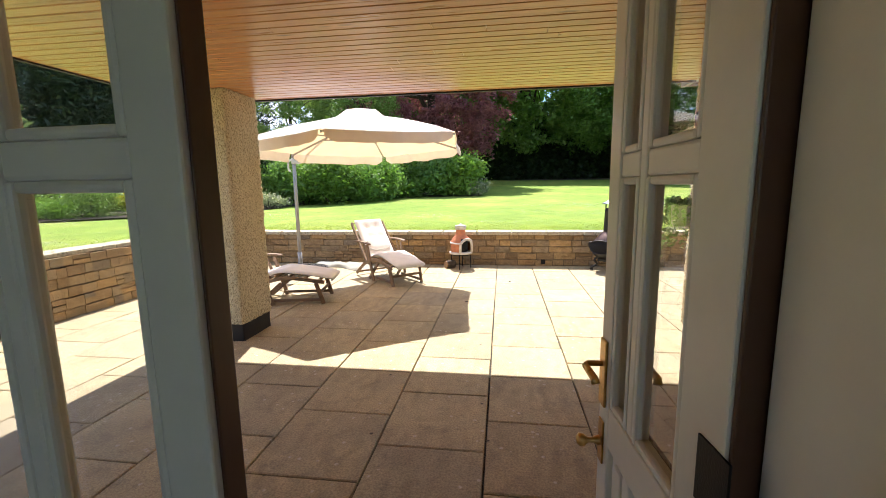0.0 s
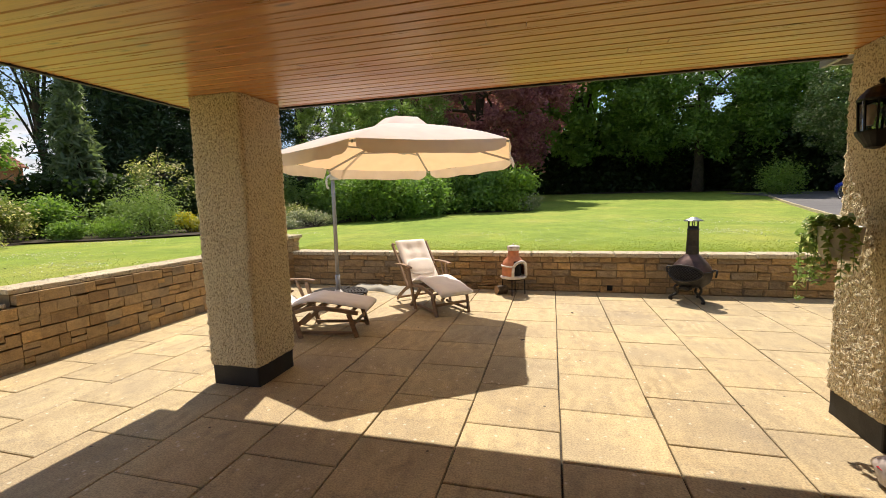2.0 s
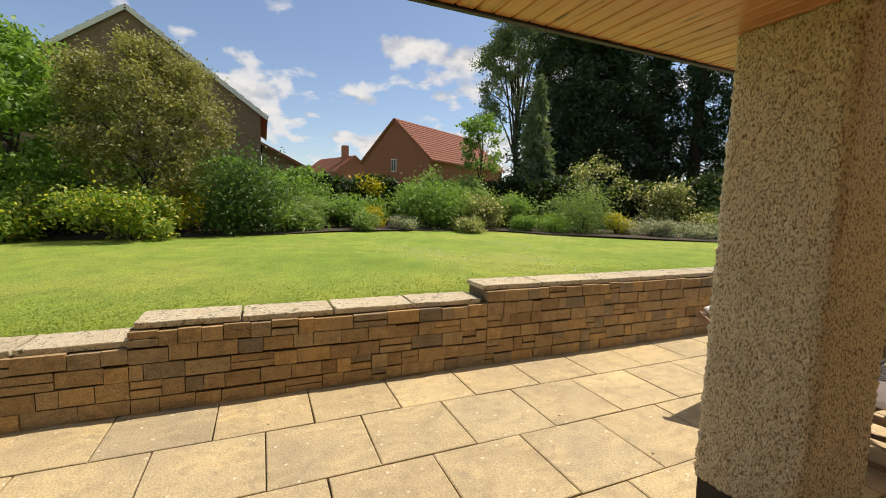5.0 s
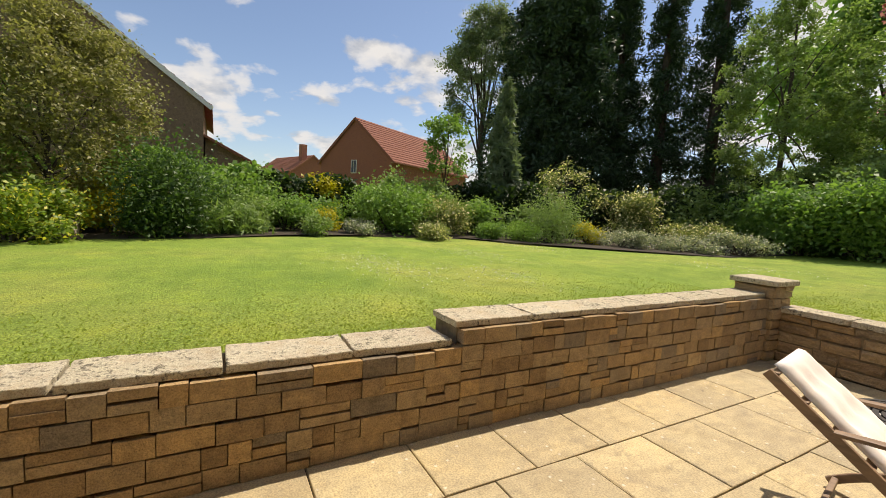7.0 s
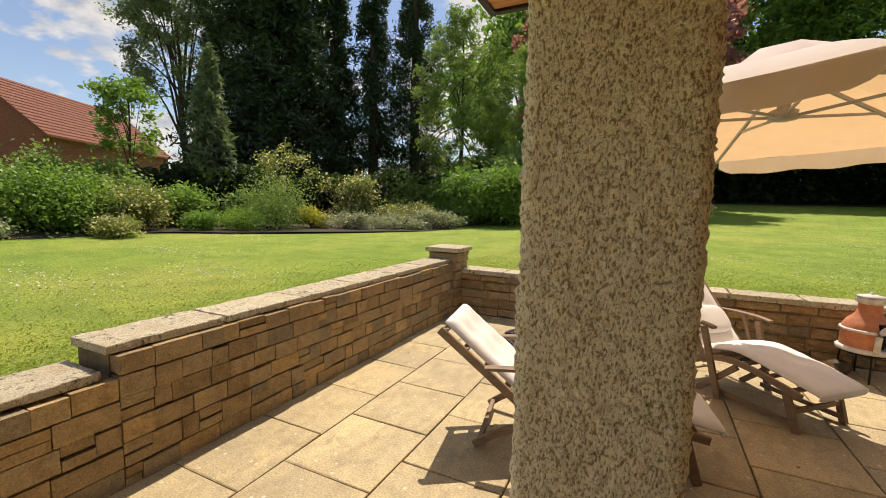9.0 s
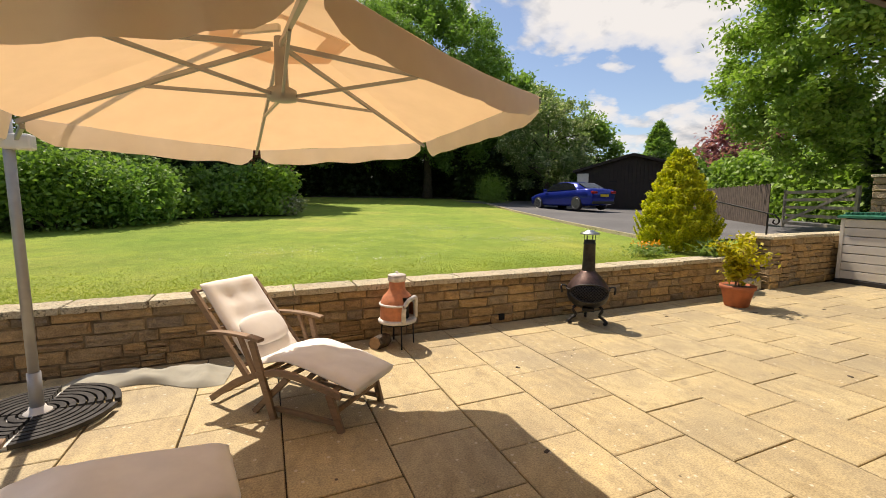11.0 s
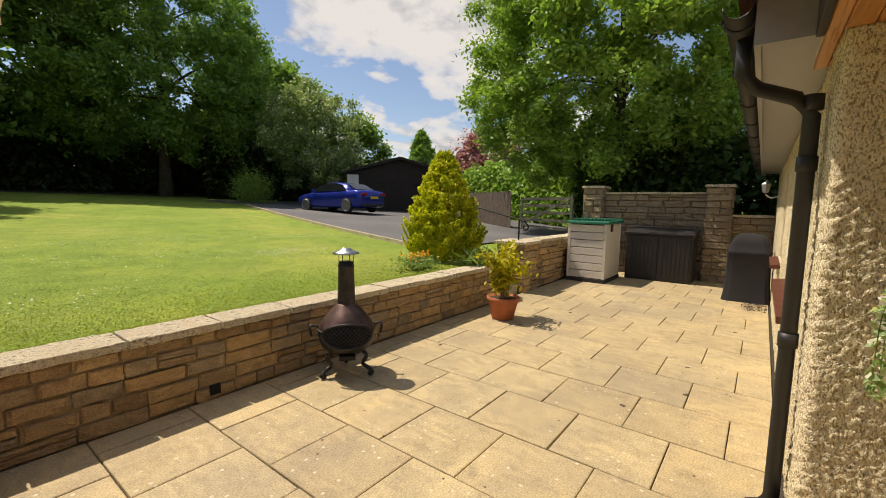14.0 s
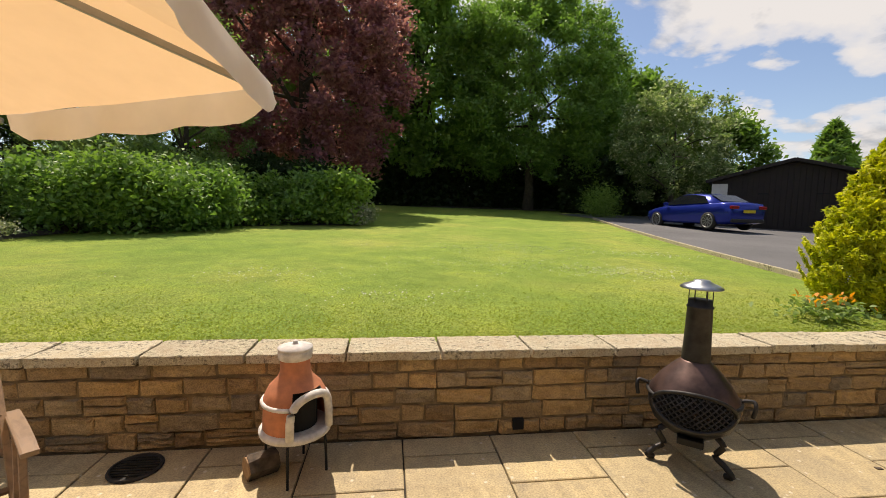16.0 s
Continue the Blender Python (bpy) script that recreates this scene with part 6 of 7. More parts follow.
    for i, z in enumerate((0.18, 0.42, 0.66, 0.88, 1.1)):
        part("gate_bar", boxes((0, 3.0, -0.018, 0.018, z, z + 0.085), bevel=0.006), GATEW, gate)
    part("gate_stile", boxes((0, 0.1, -0.03, 0.03, 0.1, 1.25), bevel=0.006), GATEW, gate)
    part("gate_stile", boxes((2.92, 3.0, -0.03, 0.03, 0.1, 1.22), bevel=0.006), GATEW, gate)
    part("gate_brace", bar((0.08, 0.03, 1.15), (2.9, 0.03, 0.25), 0.02, 0.08), GATEW, gate)
    fence = thing("board_fence", Matrix.Translation((13.6, 11.6, 0)) @ pose(0, 0, 0.6, 0, 0, 55), "grey-brown vertical board fence behind the gate", "fence")
    for i in range(52):
        part("board", boxes((i * 0.15, i * 0.15 + 0.138, 0, 0.02, 0, 1.5 + 0.03 * math.sin(i * 2.3)), bevel=0.003), FENCEW, fence)


storage()


# ---- trees, shrubs and beds ----
def blob_points(rng, blobs, n, shell=0.45):
    """Points in clumps; blobs are rows of centre and radii, filled towards their skins."""
    vol = np.array([(b[3] * b[4] * b[5]) ** (2 / 3) for b in blobs])
    count = rng.multinomial(n, vol / vol.sum())
    out = []
    for b, k in zip(blobs, count):
        d = rng.normal(size=(k, 3))
        d /= np.linalg.norm(d, axis=1)[:, None]
        r = rng.uniform(shell ** 3, 1.0, k) ** (1 / 3) * (1 + 0.42 * rng.normal(size=k))
        out.append(np.array(b[:3]) + d * r[:, None] * np.array(b[3:]))
    return np.concatenate(out)


def crown_blobs(rng, c, r, n, size, low=-0.55):
    """Clumps spread over an egg-shaped crown."""
    rows = []
    for i in range(n):
        d = rng.normal(size=3)
        d /= np.linalg.norm(d)
        if d[2] < low:
            d[2] = -d[2]
        k = rng.uniform(0.45, 1.0) ** 0.6
        s = size * rng.uniform(0.6, 1.25)
        rows.append((c[0] + d[0] * r[0] * k, c[1] + d[1] * r[1] * k, c[2] + d[2] * r[2] * k , s, s, s * 0.8))
    return rows


def limbs(bm, rng, base, top, radius, blobs, n):
    """A tapering, slightly bent trunk with limbs reaching into the clumps."""
    b, t = Vector(base), Vector(top)
    pts = []
    for i in range(7):
        f = i / 6
        p = b.lerp(t, f)
        pts.append(p + Vector((noise.noise(p * 0.7), noise.noise(p * 0.7 + Vector((9, 0, 0))), 0)) * radius * 1.6 * min(1, f * 3))
    tube(pts, [radius * (1.25 if i == 0 else 1 - 0.75 * i / 6) for i in range(7)], 9, bm)
    for i in range(n):
        g = blobs[int(rng.integers(len(blobs)))]
        f = rng.uniform(0.3, 0.95)
        a = b.lerp(t, f)
        e = Vector(g[:3])
        m = a.lerp(e, 0.5) + Vector((0, 0, (e - a).length * 0.08))
        r0 = radius * (1 - 0.7 * f) * 0.5
        tube(smooth_path([a, m, e], 3), [r0 * (1 - 0.13 * k) for k in range(7)], 6, bm)


def tree(x, y, height, crown_c, crown_r, clumps, size, leaves, leaf, mat, radius, label, seed, trunk_to=0.75, low=-0.55):
    rng = np.random.default_rng(seed)
    z0 = lawn_z(x, y)
    ob = thing("tree", pose(x, y, z0), label, "tree")
    blobs = crown_blobs(rng, crown_c, crown_r, clumps, size, low)
    bm = bmesh.new()
    limbs(bm, rng, (0, 0, -0.15), (crown_c[0] * 0.5, crown_c[1] * 0.5, height * trunk_to), radius, blobs, min(16, clumps // 2))
    part("trunk", bm, BARK, ob, "", True)
    leaf_cloud("crown", blob_points(rng, blobs, leaves, 0.3), leaf, mat, seed, ob)
    return ob


def conifer(x, y, height, width, leaves, leaf, mat, label, seed, bare=0.06, droop=0.25, gaps=0.0, taper=0.75):
    """A tapering evergreen made of drooping sprays on whorled boughs."""
    rng = np.random.default_rng(seed)
    z0 = lawn_z(x, y)
    ob = thing("conifer_tree", pose(x, y, z0), label, "tree")
    part("trunk", tube([(0, 0, -0.1), (0, 0, height * 0.5), (0, 0, height * 0.96)], [width * 0.085, width * 0.05, 0.02], 8), BARK, ob)
    boughs = int(60 + height * 8 + leaves / 220)
    pts = []
    per = leaves // boughs
    bb = bmesh.new()
    for i in range(boughs):
        f = bare + (1 - bare) * (i + rng.uniform()) / boughs
        a = rng.uniform(0, 2 * math.pi)
        if gaps and rng.uniform() < gaps:
            continue
        R = width * 0.5 * (1 - f) ** taper * rng.uniform(0.65, 1.15) * min(1, 0.55 + f * 5) + 0.12
        z = f * height
        s = rng.uniform(0.12, 1.0, per) ** 0.75
        side = rng.normal(size=per) * R * 0.13 * s + rng.normal(size=per) * 0.05
        px = np.cos(a) * R * s - np.sin(a) * side
        py = np.sin(a) * R * s + np.cos(a) * side
        pz = z - droop * R * s ** 1.6 + rng.normal(size=per) * 0.05 * height ** 0.5
        pts.append(np.stack([px, py, np.maximum(pz, 0.1)], 1))
    leaf_cloud("crown", np.concatenate(pts), leaf, mat, seed, ob, "", 0.1, 3.4)
    return ob


def shrub(x, y, rx, ry, h, leaves, leaf, mat, label, seed, name="shrub", clumps=14, long=1.5, flat=0.3, clipped=False):
    rng = np.random.default_rng(seed)
    z0 = lawn_z(x, y)
    ob = thing(name, pose(x, y, z0), label, name.replace("_", " "))
    rows = []
    for i in range(clumps):
        a, k = rng.uniform(0, 6.283), rng.uniform(0.1, 0.72) ** 0.7
        zc = h * rng.uniform(0.2, 0.74) * (1 - 0.35 * k)
        s = min(rx, ry, h) * rng.uniform(0.3, 0.5)
        rows.append((math.cos(a) * k * rx, math.sin(a) * k * ry, zc, s * max(1, rx / ry * 0.7), s, s * 0.85))
    if clipped:
        rows = [(0, 0, h * 0.5, rx * 0.93, ry * 0.93, h * 0.5)] * 3 + [(r[0], r[1], r[2], r[3] * 0.6, r[4] * 0.6, r[5] * 0.6) for r in rows[:6]]
    leaves, leaf = int(leaves * 1.45), leaf * 0.78
    pts = blob_points(rng, rows, leaves, 0.7 if clipped else 0.45)
    pts[:, 2] = np.abs(pts[:, 2]) * 1.0 + 0.01
    bm = bmesh.new()
    for r in rows[:7]:
        tube([(r[0] * 0.15, r[1] * 0.15, -0.05), (r[0] * 0.6, r[1] * 0.6, r[2] * 0.6), (r[0], r[1], r[2])], [0.035, 0.022, 0.01], 5, bm)
    part("branches", bm, BARK, ob)
    leaf_cloud("foliage", pts, leaf, mat, seed, ob, "", flat, long)
    return ob


def hedge(x0, y0, x1, y1, h, depth, leaves, leaf, mat, label, seed):
    rng = np.random.default_rng(seed)
    f = rng.uniform(0, 1, leaves)
    v = rng.uniform(-1, 1, leaves)
    zf = rng.uniform(0, 1, leaves)
    L = math.hypot(x1 - x0, y1 - y0)
    nx, ny = -(y1 - y0) / L, (x1 - x0) / L
    wob = 0.5 * np.sin(f * L * 0.9) + 0.5 * np.sin(f * L * 2.3 + 1)
    X = x0 + (x1 - x0) * f + nx * v * depth * (1 - 0.3 * zf)
    Y = y0 + (y1 - y0) * f + ny * v * depth * (1 - 0.3 * zf)
    Z = np.array([lawn_z(a, b) for a, b in zip(X, Y)]) + zf * h * (0.86 + 0.14 * wob) + 0.05 * rng.normal(size=leaves)
    ob = leaf_cloud("hedge", np.stack([X, Y, Z], 1), leaf, mat, seed, None, label, 0.3)
    return tagged(ob, label, "hedge", "", "stuff")


def golden_cone(x, y, height, radius):
    """A dense pointed evergreen of upright fan sprays."""
    rng = np.random.default_rng(144)
    ob = thing("conifer_tree", pose(x, y, lawn_z(x, y)), "golden yellow conifer bush above the wall", "tree")
    part("trunk", tube([(0, 0, -0.1), (0, 0, height * 0.5), (0, 0, height * 0.9)], [0.06, 0.04, 0.015], 8), BARK, ob)
    pts = []
    for i in range(720):
        f = rng.uniform(0, 1) ** 1.35
        a = rng.uniform(0, 2 * math.pi)
        r = radius * (1 - f ** 1.25 * 0.95) ** 0.75 * min(1, 0.8 + f * 1.5) * rng.uniform(0.74, 1.1)
        s = rng.uniform(0, 1, 85)
        k = 0.2 * (1.15 - 0.6 * f)
        out = r - k * 0.55 * (1 - s)
        side = rng.normal(size=85) * 0.03 * (0.3 + s * (1.3 - s) * 2)
        z = f * height * 0.94 + k * s * 1.1 + rng.normal(size=85) * 0.012
        pts.append(np.stack([np.cos(a) * out - np.sin(a) * side, np.sin(a) * out + np.cos(a) * side, np.maximum(z, 0.03)], 1))
    leaf_cloud("crown", np.concatenate(pts), 0.026, LEAF_GOLD, 144, ob, "", 0.0, 2.6)


# far row ahead: broadleaf trees over a hedge coloured near-black for the shade there
tree(10.2, 34.2, 15.5, (0, 0, 8.4), (6.4, 5.5, 7.2), 460, 0.72, 115000, 0.155, LEAF_OAK, 0.36, "tall broadleaf tree at the far end of the lawn", 101, 0.7, -0.9)
tree(2.6, 38, 17, (0, 0, 8.8), (6.8, 5.5, 8.0), 320, 0.9, 46000, 0.26, LEAF_OAK, 0.4, "tall broadleaf tree behind the copper beech", 102, 0.7, -0.9)
tree(18.5, 37, 13, (0, 0, 6.0), (5.0, 5, 5.2), 130, 0.95, 24000, 0.26, LEAF_OAK, 0.3, "broadleaf tree behind the parked car", 103, 0.7, -0.95)
tree(-4.2, 27.6, 14.5, (0, 0, 7.6), (5.6, 4.6, 7.0), 460, 0.6, 95000, 0.15, LEAF_COPPER, 0.4, "copper beech with dark purple leaves", 104, 0.75, -0.85)
tree(-3.0, 45, 18, (0, 0, 10), (8, 5, 8), 50, 2.2, 14000, 0.45, LEAF_OAK, 0.4, "tall broadleaf tree in the far belt", 105, 0.7, -0.95)
tree(-13, 42, 18, (0, 0, 10), (8, 5, 8), 50, 2.2, 14000, 0.45, LEAF_OAK, 0.4, "tall broadleaf tree in the far belt", 106, 0.7, -0.95)
tree(16.2, 27.0, 7.6, (0, 0, 4.2), (3.3, 3.0, 3.4), 180, 0.46, 32000, 0.115, LEAF_ASH, 0.16, "round-headed ash tree behind the car", 107, 0.7, -0.95)
tree(20.5, 28.5, 6.0, (0, 0, 3.6), (2.6, 2.6, 2.4), 24, 0.85, 6000, 0.2, LEAF_SHRUB, 0.14, "small leafy tree behind the garage", 108, 0.7, -0.95)
hedge(-24, 40, 26, 39.5, 6.0, 1.6, 36000, 0.34, LEAF_DARK, "tall hedge under the far trees, near-black to stand in for shade", 109)
hedge(-2, 37, 15, 36.5, 3.8, 1.0, 14000, 0.3, LEAF_DARK, "tall hedge under the far trees, near-black to stand in for shade", 110)
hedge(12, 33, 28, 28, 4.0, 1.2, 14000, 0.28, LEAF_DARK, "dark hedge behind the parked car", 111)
shrub(12.4, 27.8, 0.95, 0.95, 1.75, 3200, 0.09, LEAF_MAPLE, "clipped round green bush at the lawn edge", 112, "round_bush", 26, 1.5, 0.3, True)
conifer(36, 35, 7.6, 7.5, 9000, 0.26, LEAF_SHRUB, "distant conifer behind the garage", 113)
tree(26, 20.3, 5.8, (0, 0, 4.0), (2.0, 2.0, 1.9), 20, 0.7, 4200, 0.17, LEAF_COPPER, 0.13, "small purple-leaved tree behind the fence", 114)

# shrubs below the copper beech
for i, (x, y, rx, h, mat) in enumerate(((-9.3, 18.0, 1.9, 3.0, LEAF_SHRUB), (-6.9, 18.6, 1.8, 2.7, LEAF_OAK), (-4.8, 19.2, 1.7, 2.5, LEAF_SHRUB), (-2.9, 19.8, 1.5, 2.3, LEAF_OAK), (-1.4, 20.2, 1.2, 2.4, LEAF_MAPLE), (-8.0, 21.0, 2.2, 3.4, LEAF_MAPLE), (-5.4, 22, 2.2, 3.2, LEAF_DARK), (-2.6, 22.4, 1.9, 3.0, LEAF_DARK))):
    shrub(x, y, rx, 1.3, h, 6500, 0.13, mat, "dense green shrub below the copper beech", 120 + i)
shrub(-0.75, 19.5, 0.55, 0.5, 1.0, 1700, 0.07, LEAF_SILVER, "grey-leaved bush at the end of the shrub bed", 131, "silver_bush")

# right side: maple over the end wall, hedges, golden conifer
tree(14.2, 7.9, 11, (-0.3, 0.4, 5.7), (4.5, 4.7, 4.9), 620, 0.42, 165000, 0.095, LEAF_MAPLE, 0.26, "large spreading maple beyond the stone wall", 140, 0.6, -0.85)
hedge(12.2, -2, 13.6, 9.0, 3.6, 0.9, 22000, 0.17, LEAF_YEW, "dark hedge behind the stone wall", 141)
hedge(16.5, 9, 22, 19, 3.2, 0.8, 12000, 0.17, LEAF_MAPLE, "ivy-clad hedge along the drive", 142)
hedge(21, 6, 30, 26, 4.6, 1.6, 12000, 0.3, LEAF_OAK, "tall green hedge beyond the drive", 143)
golden_cone(5.55, 8.62, 1.86, 0.76)
rngf = np.random.default_rng(5)
fl = thing("marigold_clump", pose(4.35, 8.2, lawn_z(4.35, 8.2)), "low clump of orange flowers on the wall top", "flowers")
leaf_cloud("foliage", rngf.normal(size=(380, 3)) * np.array((0.2, 0.12, 0.05)) + np.array((0, 0, 0.1)), 0.045, LEAF_LIGHT, 6, fl)
leaf_cloud("flowers", rngf.normal(size=(40, 3)) * np.array((0.19, 0.11, 0.04)) + np.array((0, 0, 0.2)), 0.05, ORANGE, 7, fl, "orange flower heads", 0.35, 1.5, "stuff")
sp = thing("spiky_grass", pose(5.35, 7.75, 0.62), "thin grassy plant hanging over the wall end", "plant")
leaf_cloud("blades", rngf.normal(size=(260, 3)) * np.array((0.14, 0.08, 0.1)) + np.array((0, 0, 0.02)), 0.05, LEAF_LIGHT, 8, sp, "", 0.1, 5.0)

# left side beds and hedge line
conifer(-21.6, 19.5, 22, 10.6, 125000, 0.1, LEAF_CON, "very tall dark conifer behind the flower bed", 150)
conifer(-18.2, 24.6, 19, 4.6, 34000, 0.095, LEAF_CON, "tall thin dark conifer with bare gaps", 151, 0.12, 0.2, 0.35)
conifer(-16.0, 26.0, 20, 4.8, 34000, 0.095, LEAF_CON, "tall thin dark conifer with bare gaps", 152, 0.12, 0.2, 0.35)
conifer(-20.2, 23.2, 18, 4.4, 34000, 0.095, LEAF_CON, "tall thin dark conifer with bare gaps", 153, 0.1, 0.2, 0.3)
tree(-25.8, 17.2, 14, (0, 0, 8.8), (2.6, 2.6, 5.2), 150, 0.5, 26000, 0.11, LEAF_WEEP, 0.22, "slender leafy tree beside the tall conifer", 154)
tree(-10.2, 20.4, 9.6, (0, 0, 5.2), (2.2, 2.1, 4.6), 170, 0.32, 30000, 0.075, LEAF_LIGHT, 0.13, "light green open tree at the back of the bed", 155, 0.85, -0.95)
tree(-7.0, 21.0, 7.8, (0, 0, 4.2), (2.3, 2.2, 3.4), 160, 0.34, 30000, 0.075, LEAF_LIGHT, 0.12, "light green open tree at the back of the bed", 156, 0.85, -0.95)
tree(-17.1, 10.0, 5.0, (0, 0, 3.2), (0.9, 0.9, 1.7), 34, 0.28, 2400, 0.1, LEAF_SHRUB, 0.05, "young slender tree in the bed", 157, 0.9)
conifer(-17.9, 13.3, 6.6, 2.6, 6500, 0.13, LEAF_WEEP, "weeping blue-grey conifer with drooping tip", 158, 0.02, 0.9)
tree(-13.6, 13.1, 3.2, (0, 0, 2.0), (1.0, 0.9, 0.9), 24, 0.28, 1300, 0.07, LEAF_FLOWER, 0.06, "small weeping tree with thin bare twigs", 159, 0.9, -0.9)
tree(-14.8, -1.4, 5.4, (0, 0, 2.9), (1.75, 2.0, 2.25), 190, 0.34, 46000, 0.055, LEAF_WILLOW, 0.1, "broad willow-leaved tree at the side of the lawn", 160, 0.6, -0.95)
tree(-16.5, -4.8, 5.6, (0, 0, 3.0), (2.4, 2.4, 2.3), 120, 0.45, 18000, 0.11, LEAF_SHRUB, 0.13, "broad leafy tree at the side of the lawn", 161, 0.6, -0.95)
hedge(-15.5, -8, -17.5, 3.5, 2.3, 1.0, 12000, 0.14, LEAF_SHRUB, "mixed leafy hedge along the garden side", 162)
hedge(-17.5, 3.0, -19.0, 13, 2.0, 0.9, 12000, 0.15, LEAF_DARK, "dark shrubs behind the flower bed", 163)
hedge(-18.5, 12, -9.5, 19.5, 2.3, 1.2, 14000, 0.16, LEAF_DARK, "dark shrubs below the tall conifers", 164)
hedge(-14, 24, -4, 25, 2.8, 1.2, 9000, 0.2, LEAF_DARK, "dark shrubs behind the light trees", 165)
shrub(-12.7, -1.4, 1.40, 0.99, 1.52, 7000, 0.08, LEAF_VARIEG, "yellow and green variegated shrub", 170)
shrub(-15.2, -0.2, 1.34, 0.99, 2.13, 4200, 0.1, LEAF_YELLOW, "bright yellow shrub in the bed", 171)
shrub(-13.6, 0.9, 0.95, 0.9, 1.85, 9000, 0.07, LEAF_YEW, "dark green yew bush at the lawn edge", 172, "yew_bush", 24, 1.8, 0.3, True)
shrub(-16.6, 2.3, 1.57, 1.32, 2.44, 5200, 0.11, LEAF_SHRUB, "leafy green shrub in the bed", 173)
shrub(-15.2, 2.6, 1.01, 0.88, 1.22, 2800, 0.08, LEAF_LIGHT, "light green perennial clump", 174, "perennials")
shrub(-13.9, 2.2, 0.90, 0.77, 0.92, 2500, 0.06, LEAF_LIGHT, "tall pale grasses at the bed edge", 175, "perennials", 14, 4.0, 0.05)
shrub(-15.3, 3.8, 1.01, 0.77, 1.10, 2600, 0.08, LEAF_SHRUB, "leafy green perennial clump", 176, "perennials")
shrub(-15.6, 4.9, 0.67, 0.55, 0.98, 1900, 0.06, LEAF_YELLOW, "small orange-yellow flowering clump", 177, "perennials")
shrub(-17.7, 5.1, 1.25, 0.8, 2.75, 6000, 0.1, LEAF_YELLOW, "bright yellow shrub top above the fence", 178)
shrub(-17.9, 3.3, 1.34, 1.10, 2.5, 4500, 0.1, LEAF_LIGHT, "light green climbing shrub", 179)
shrub(-15.6, 7.2, 2.13, 1.54, 2.6, 11000, 0.09, LEAF_SHRUB, "large rounded green shrub", 180)
shrub(-14.8, 8.7, 1.34, 0.99, 1.71, 5200, 0.08, LEAF_FLOWER, "green shrub flecked with yellow blossom", 181)
shrub(-16.6, 9.2, 1.68, 1.21, 2.75, 5200, 0.1, LEAF_LIGHT, "light green shrub in the bed", 182)
shrub(-14.6, 5.8, 1.23, 0.44, 0.55, 2200, 0.06, LEAF_SILVER, "low grey flowering edging plants", 183, "edging_plants")
shrub(-13.7, 9.9, 0.90, 0.55, 0.73, 2000, 0.07, LEAF_SHRUB, "low green clump at the bed edge", 184, "perennials")
shrub(-12.8, 10.6, 0.73, 0.39, 0.61, 3000, 0.045, LEAF_MAPLE, "low clipped box hedge", 185, "box_hedge", 22, 1.5, 0.3, True)
shrub(-12.4, 11.5, 0.95, 0.88, 1.52, 5200, 0.055, LEAF_LIGHT, "rounded light green conifer bush", 186, "round_bush", 22, 1.5, 0.3, True)
shrub(-11.9, 12.6, 0.67, 0.55, 0.98, 2000, 0.055, LEAF_YELLOW, "yellow-green bush in the bed", 187)
shrub(-14.3, 11.9, 0.90, 0.77, 1.46, 2200, 0.1, LEAF_LIGHT, "spiky light green plant", 188, "perennials", 12, 4.0, 0.05)
shrub(-12.7, 15.4, 1.23, 1.10, 2.81, 4500, 0.09, LEAF_FLOWER, "tall bush with cream blossom", 189)
shrub(-10.9, 17.4, 1.46, 1.21, 2.56, 4800, 0.11, LEAF_LIGHT, "light green leafy shrub", 190)
shrub(-10.9, 12.8, 1.23, 0.50, 0.79, 3600, 0.05, LEAF_SILVER, "drift of pale pink and white flowers", 191, "flower_drift")
shrub(-9.3, 13.5, 1.2, 0.45, 0.65, 3600, 0.05, LEAF_SILVER, "drift of pale pink and white flowers", 192, "flower_drift")
shrub(-8.1, 14.2, 1.0, 0.5, 0.75, 3000, 0.05, LEAF_SILVER, "drift of pale pink and white flowers", 193, "flower_drift")
shrub(-9.8, 15.0, 1.3, 0.8, 1.1, 3600, 0.07, LEAF_FLOWER, "pale leafy perennials behind the flowers", 194, "perennials")
for i, (x, y, rx, h, mat) in enumerate(((-7.6, 16.4, 1.5, 2.7, LEAF_OAK), (-6.2, 16.0, 1.5, 2.4, LEAF_SHRUB), (-7.0, 18.0, 1.7, 3.6, LEAF_LIGHT), (-4.9, 17.0, 1.3, 2.0, LEAF_OAK))):
    shrub(x, y, rx, 1.3, h, 7500, 0.11, mat, "large green bush at the end of the flower bed", 196 + i)

shrub(-16.2, 1.2, 1.5, 1.0, 2.3, 5200, 0.1, LEAF_LIGHT, "light green leafy shrub behind the yew", 210)
shrub(-16.9, 5.0, 1.1, 0.9, 1.3, 4800, 0.1, LEAF_SHRUB, "leafy shrub behind the perennials", 211)
shrub(-17.3, 7.4, 1.6, 1.1, 2.8, 5600, 0.1, LEAF_LIGHT, "tall light green shrub in the border", 212)
shrub(-15.4, 10.4, 1.3, 0.9, 1.6, 4800, 0.09, LEAF_SHRUB, "green shrub beside the garden table", 213)
shrub(-13.4, 7.6, 1.0, 0.5, 0.6, 2600, 0.06, LEAF_FLOWER, "low flowering clump at the bed edge", 214, "perennials")
shrub(-13.9, 4.3, 0.9, 0.45, 0.6, 2400, 0.06, LEAF_LIGHT, "low green clump at the bed edge", 215, "perennials")
shrub(-16.4, -3.4, 1.6, 1.2, 2.2, 5200, 0.11, LEAF_SHRUB, "leafy green shrub at the garden side", 216)
shrub(-14.0, -3.4, 1.3, 0.9, 1.4, 4800, 0.09, LEAF_VARIEG, "yellow and green variegated shrub", 217)


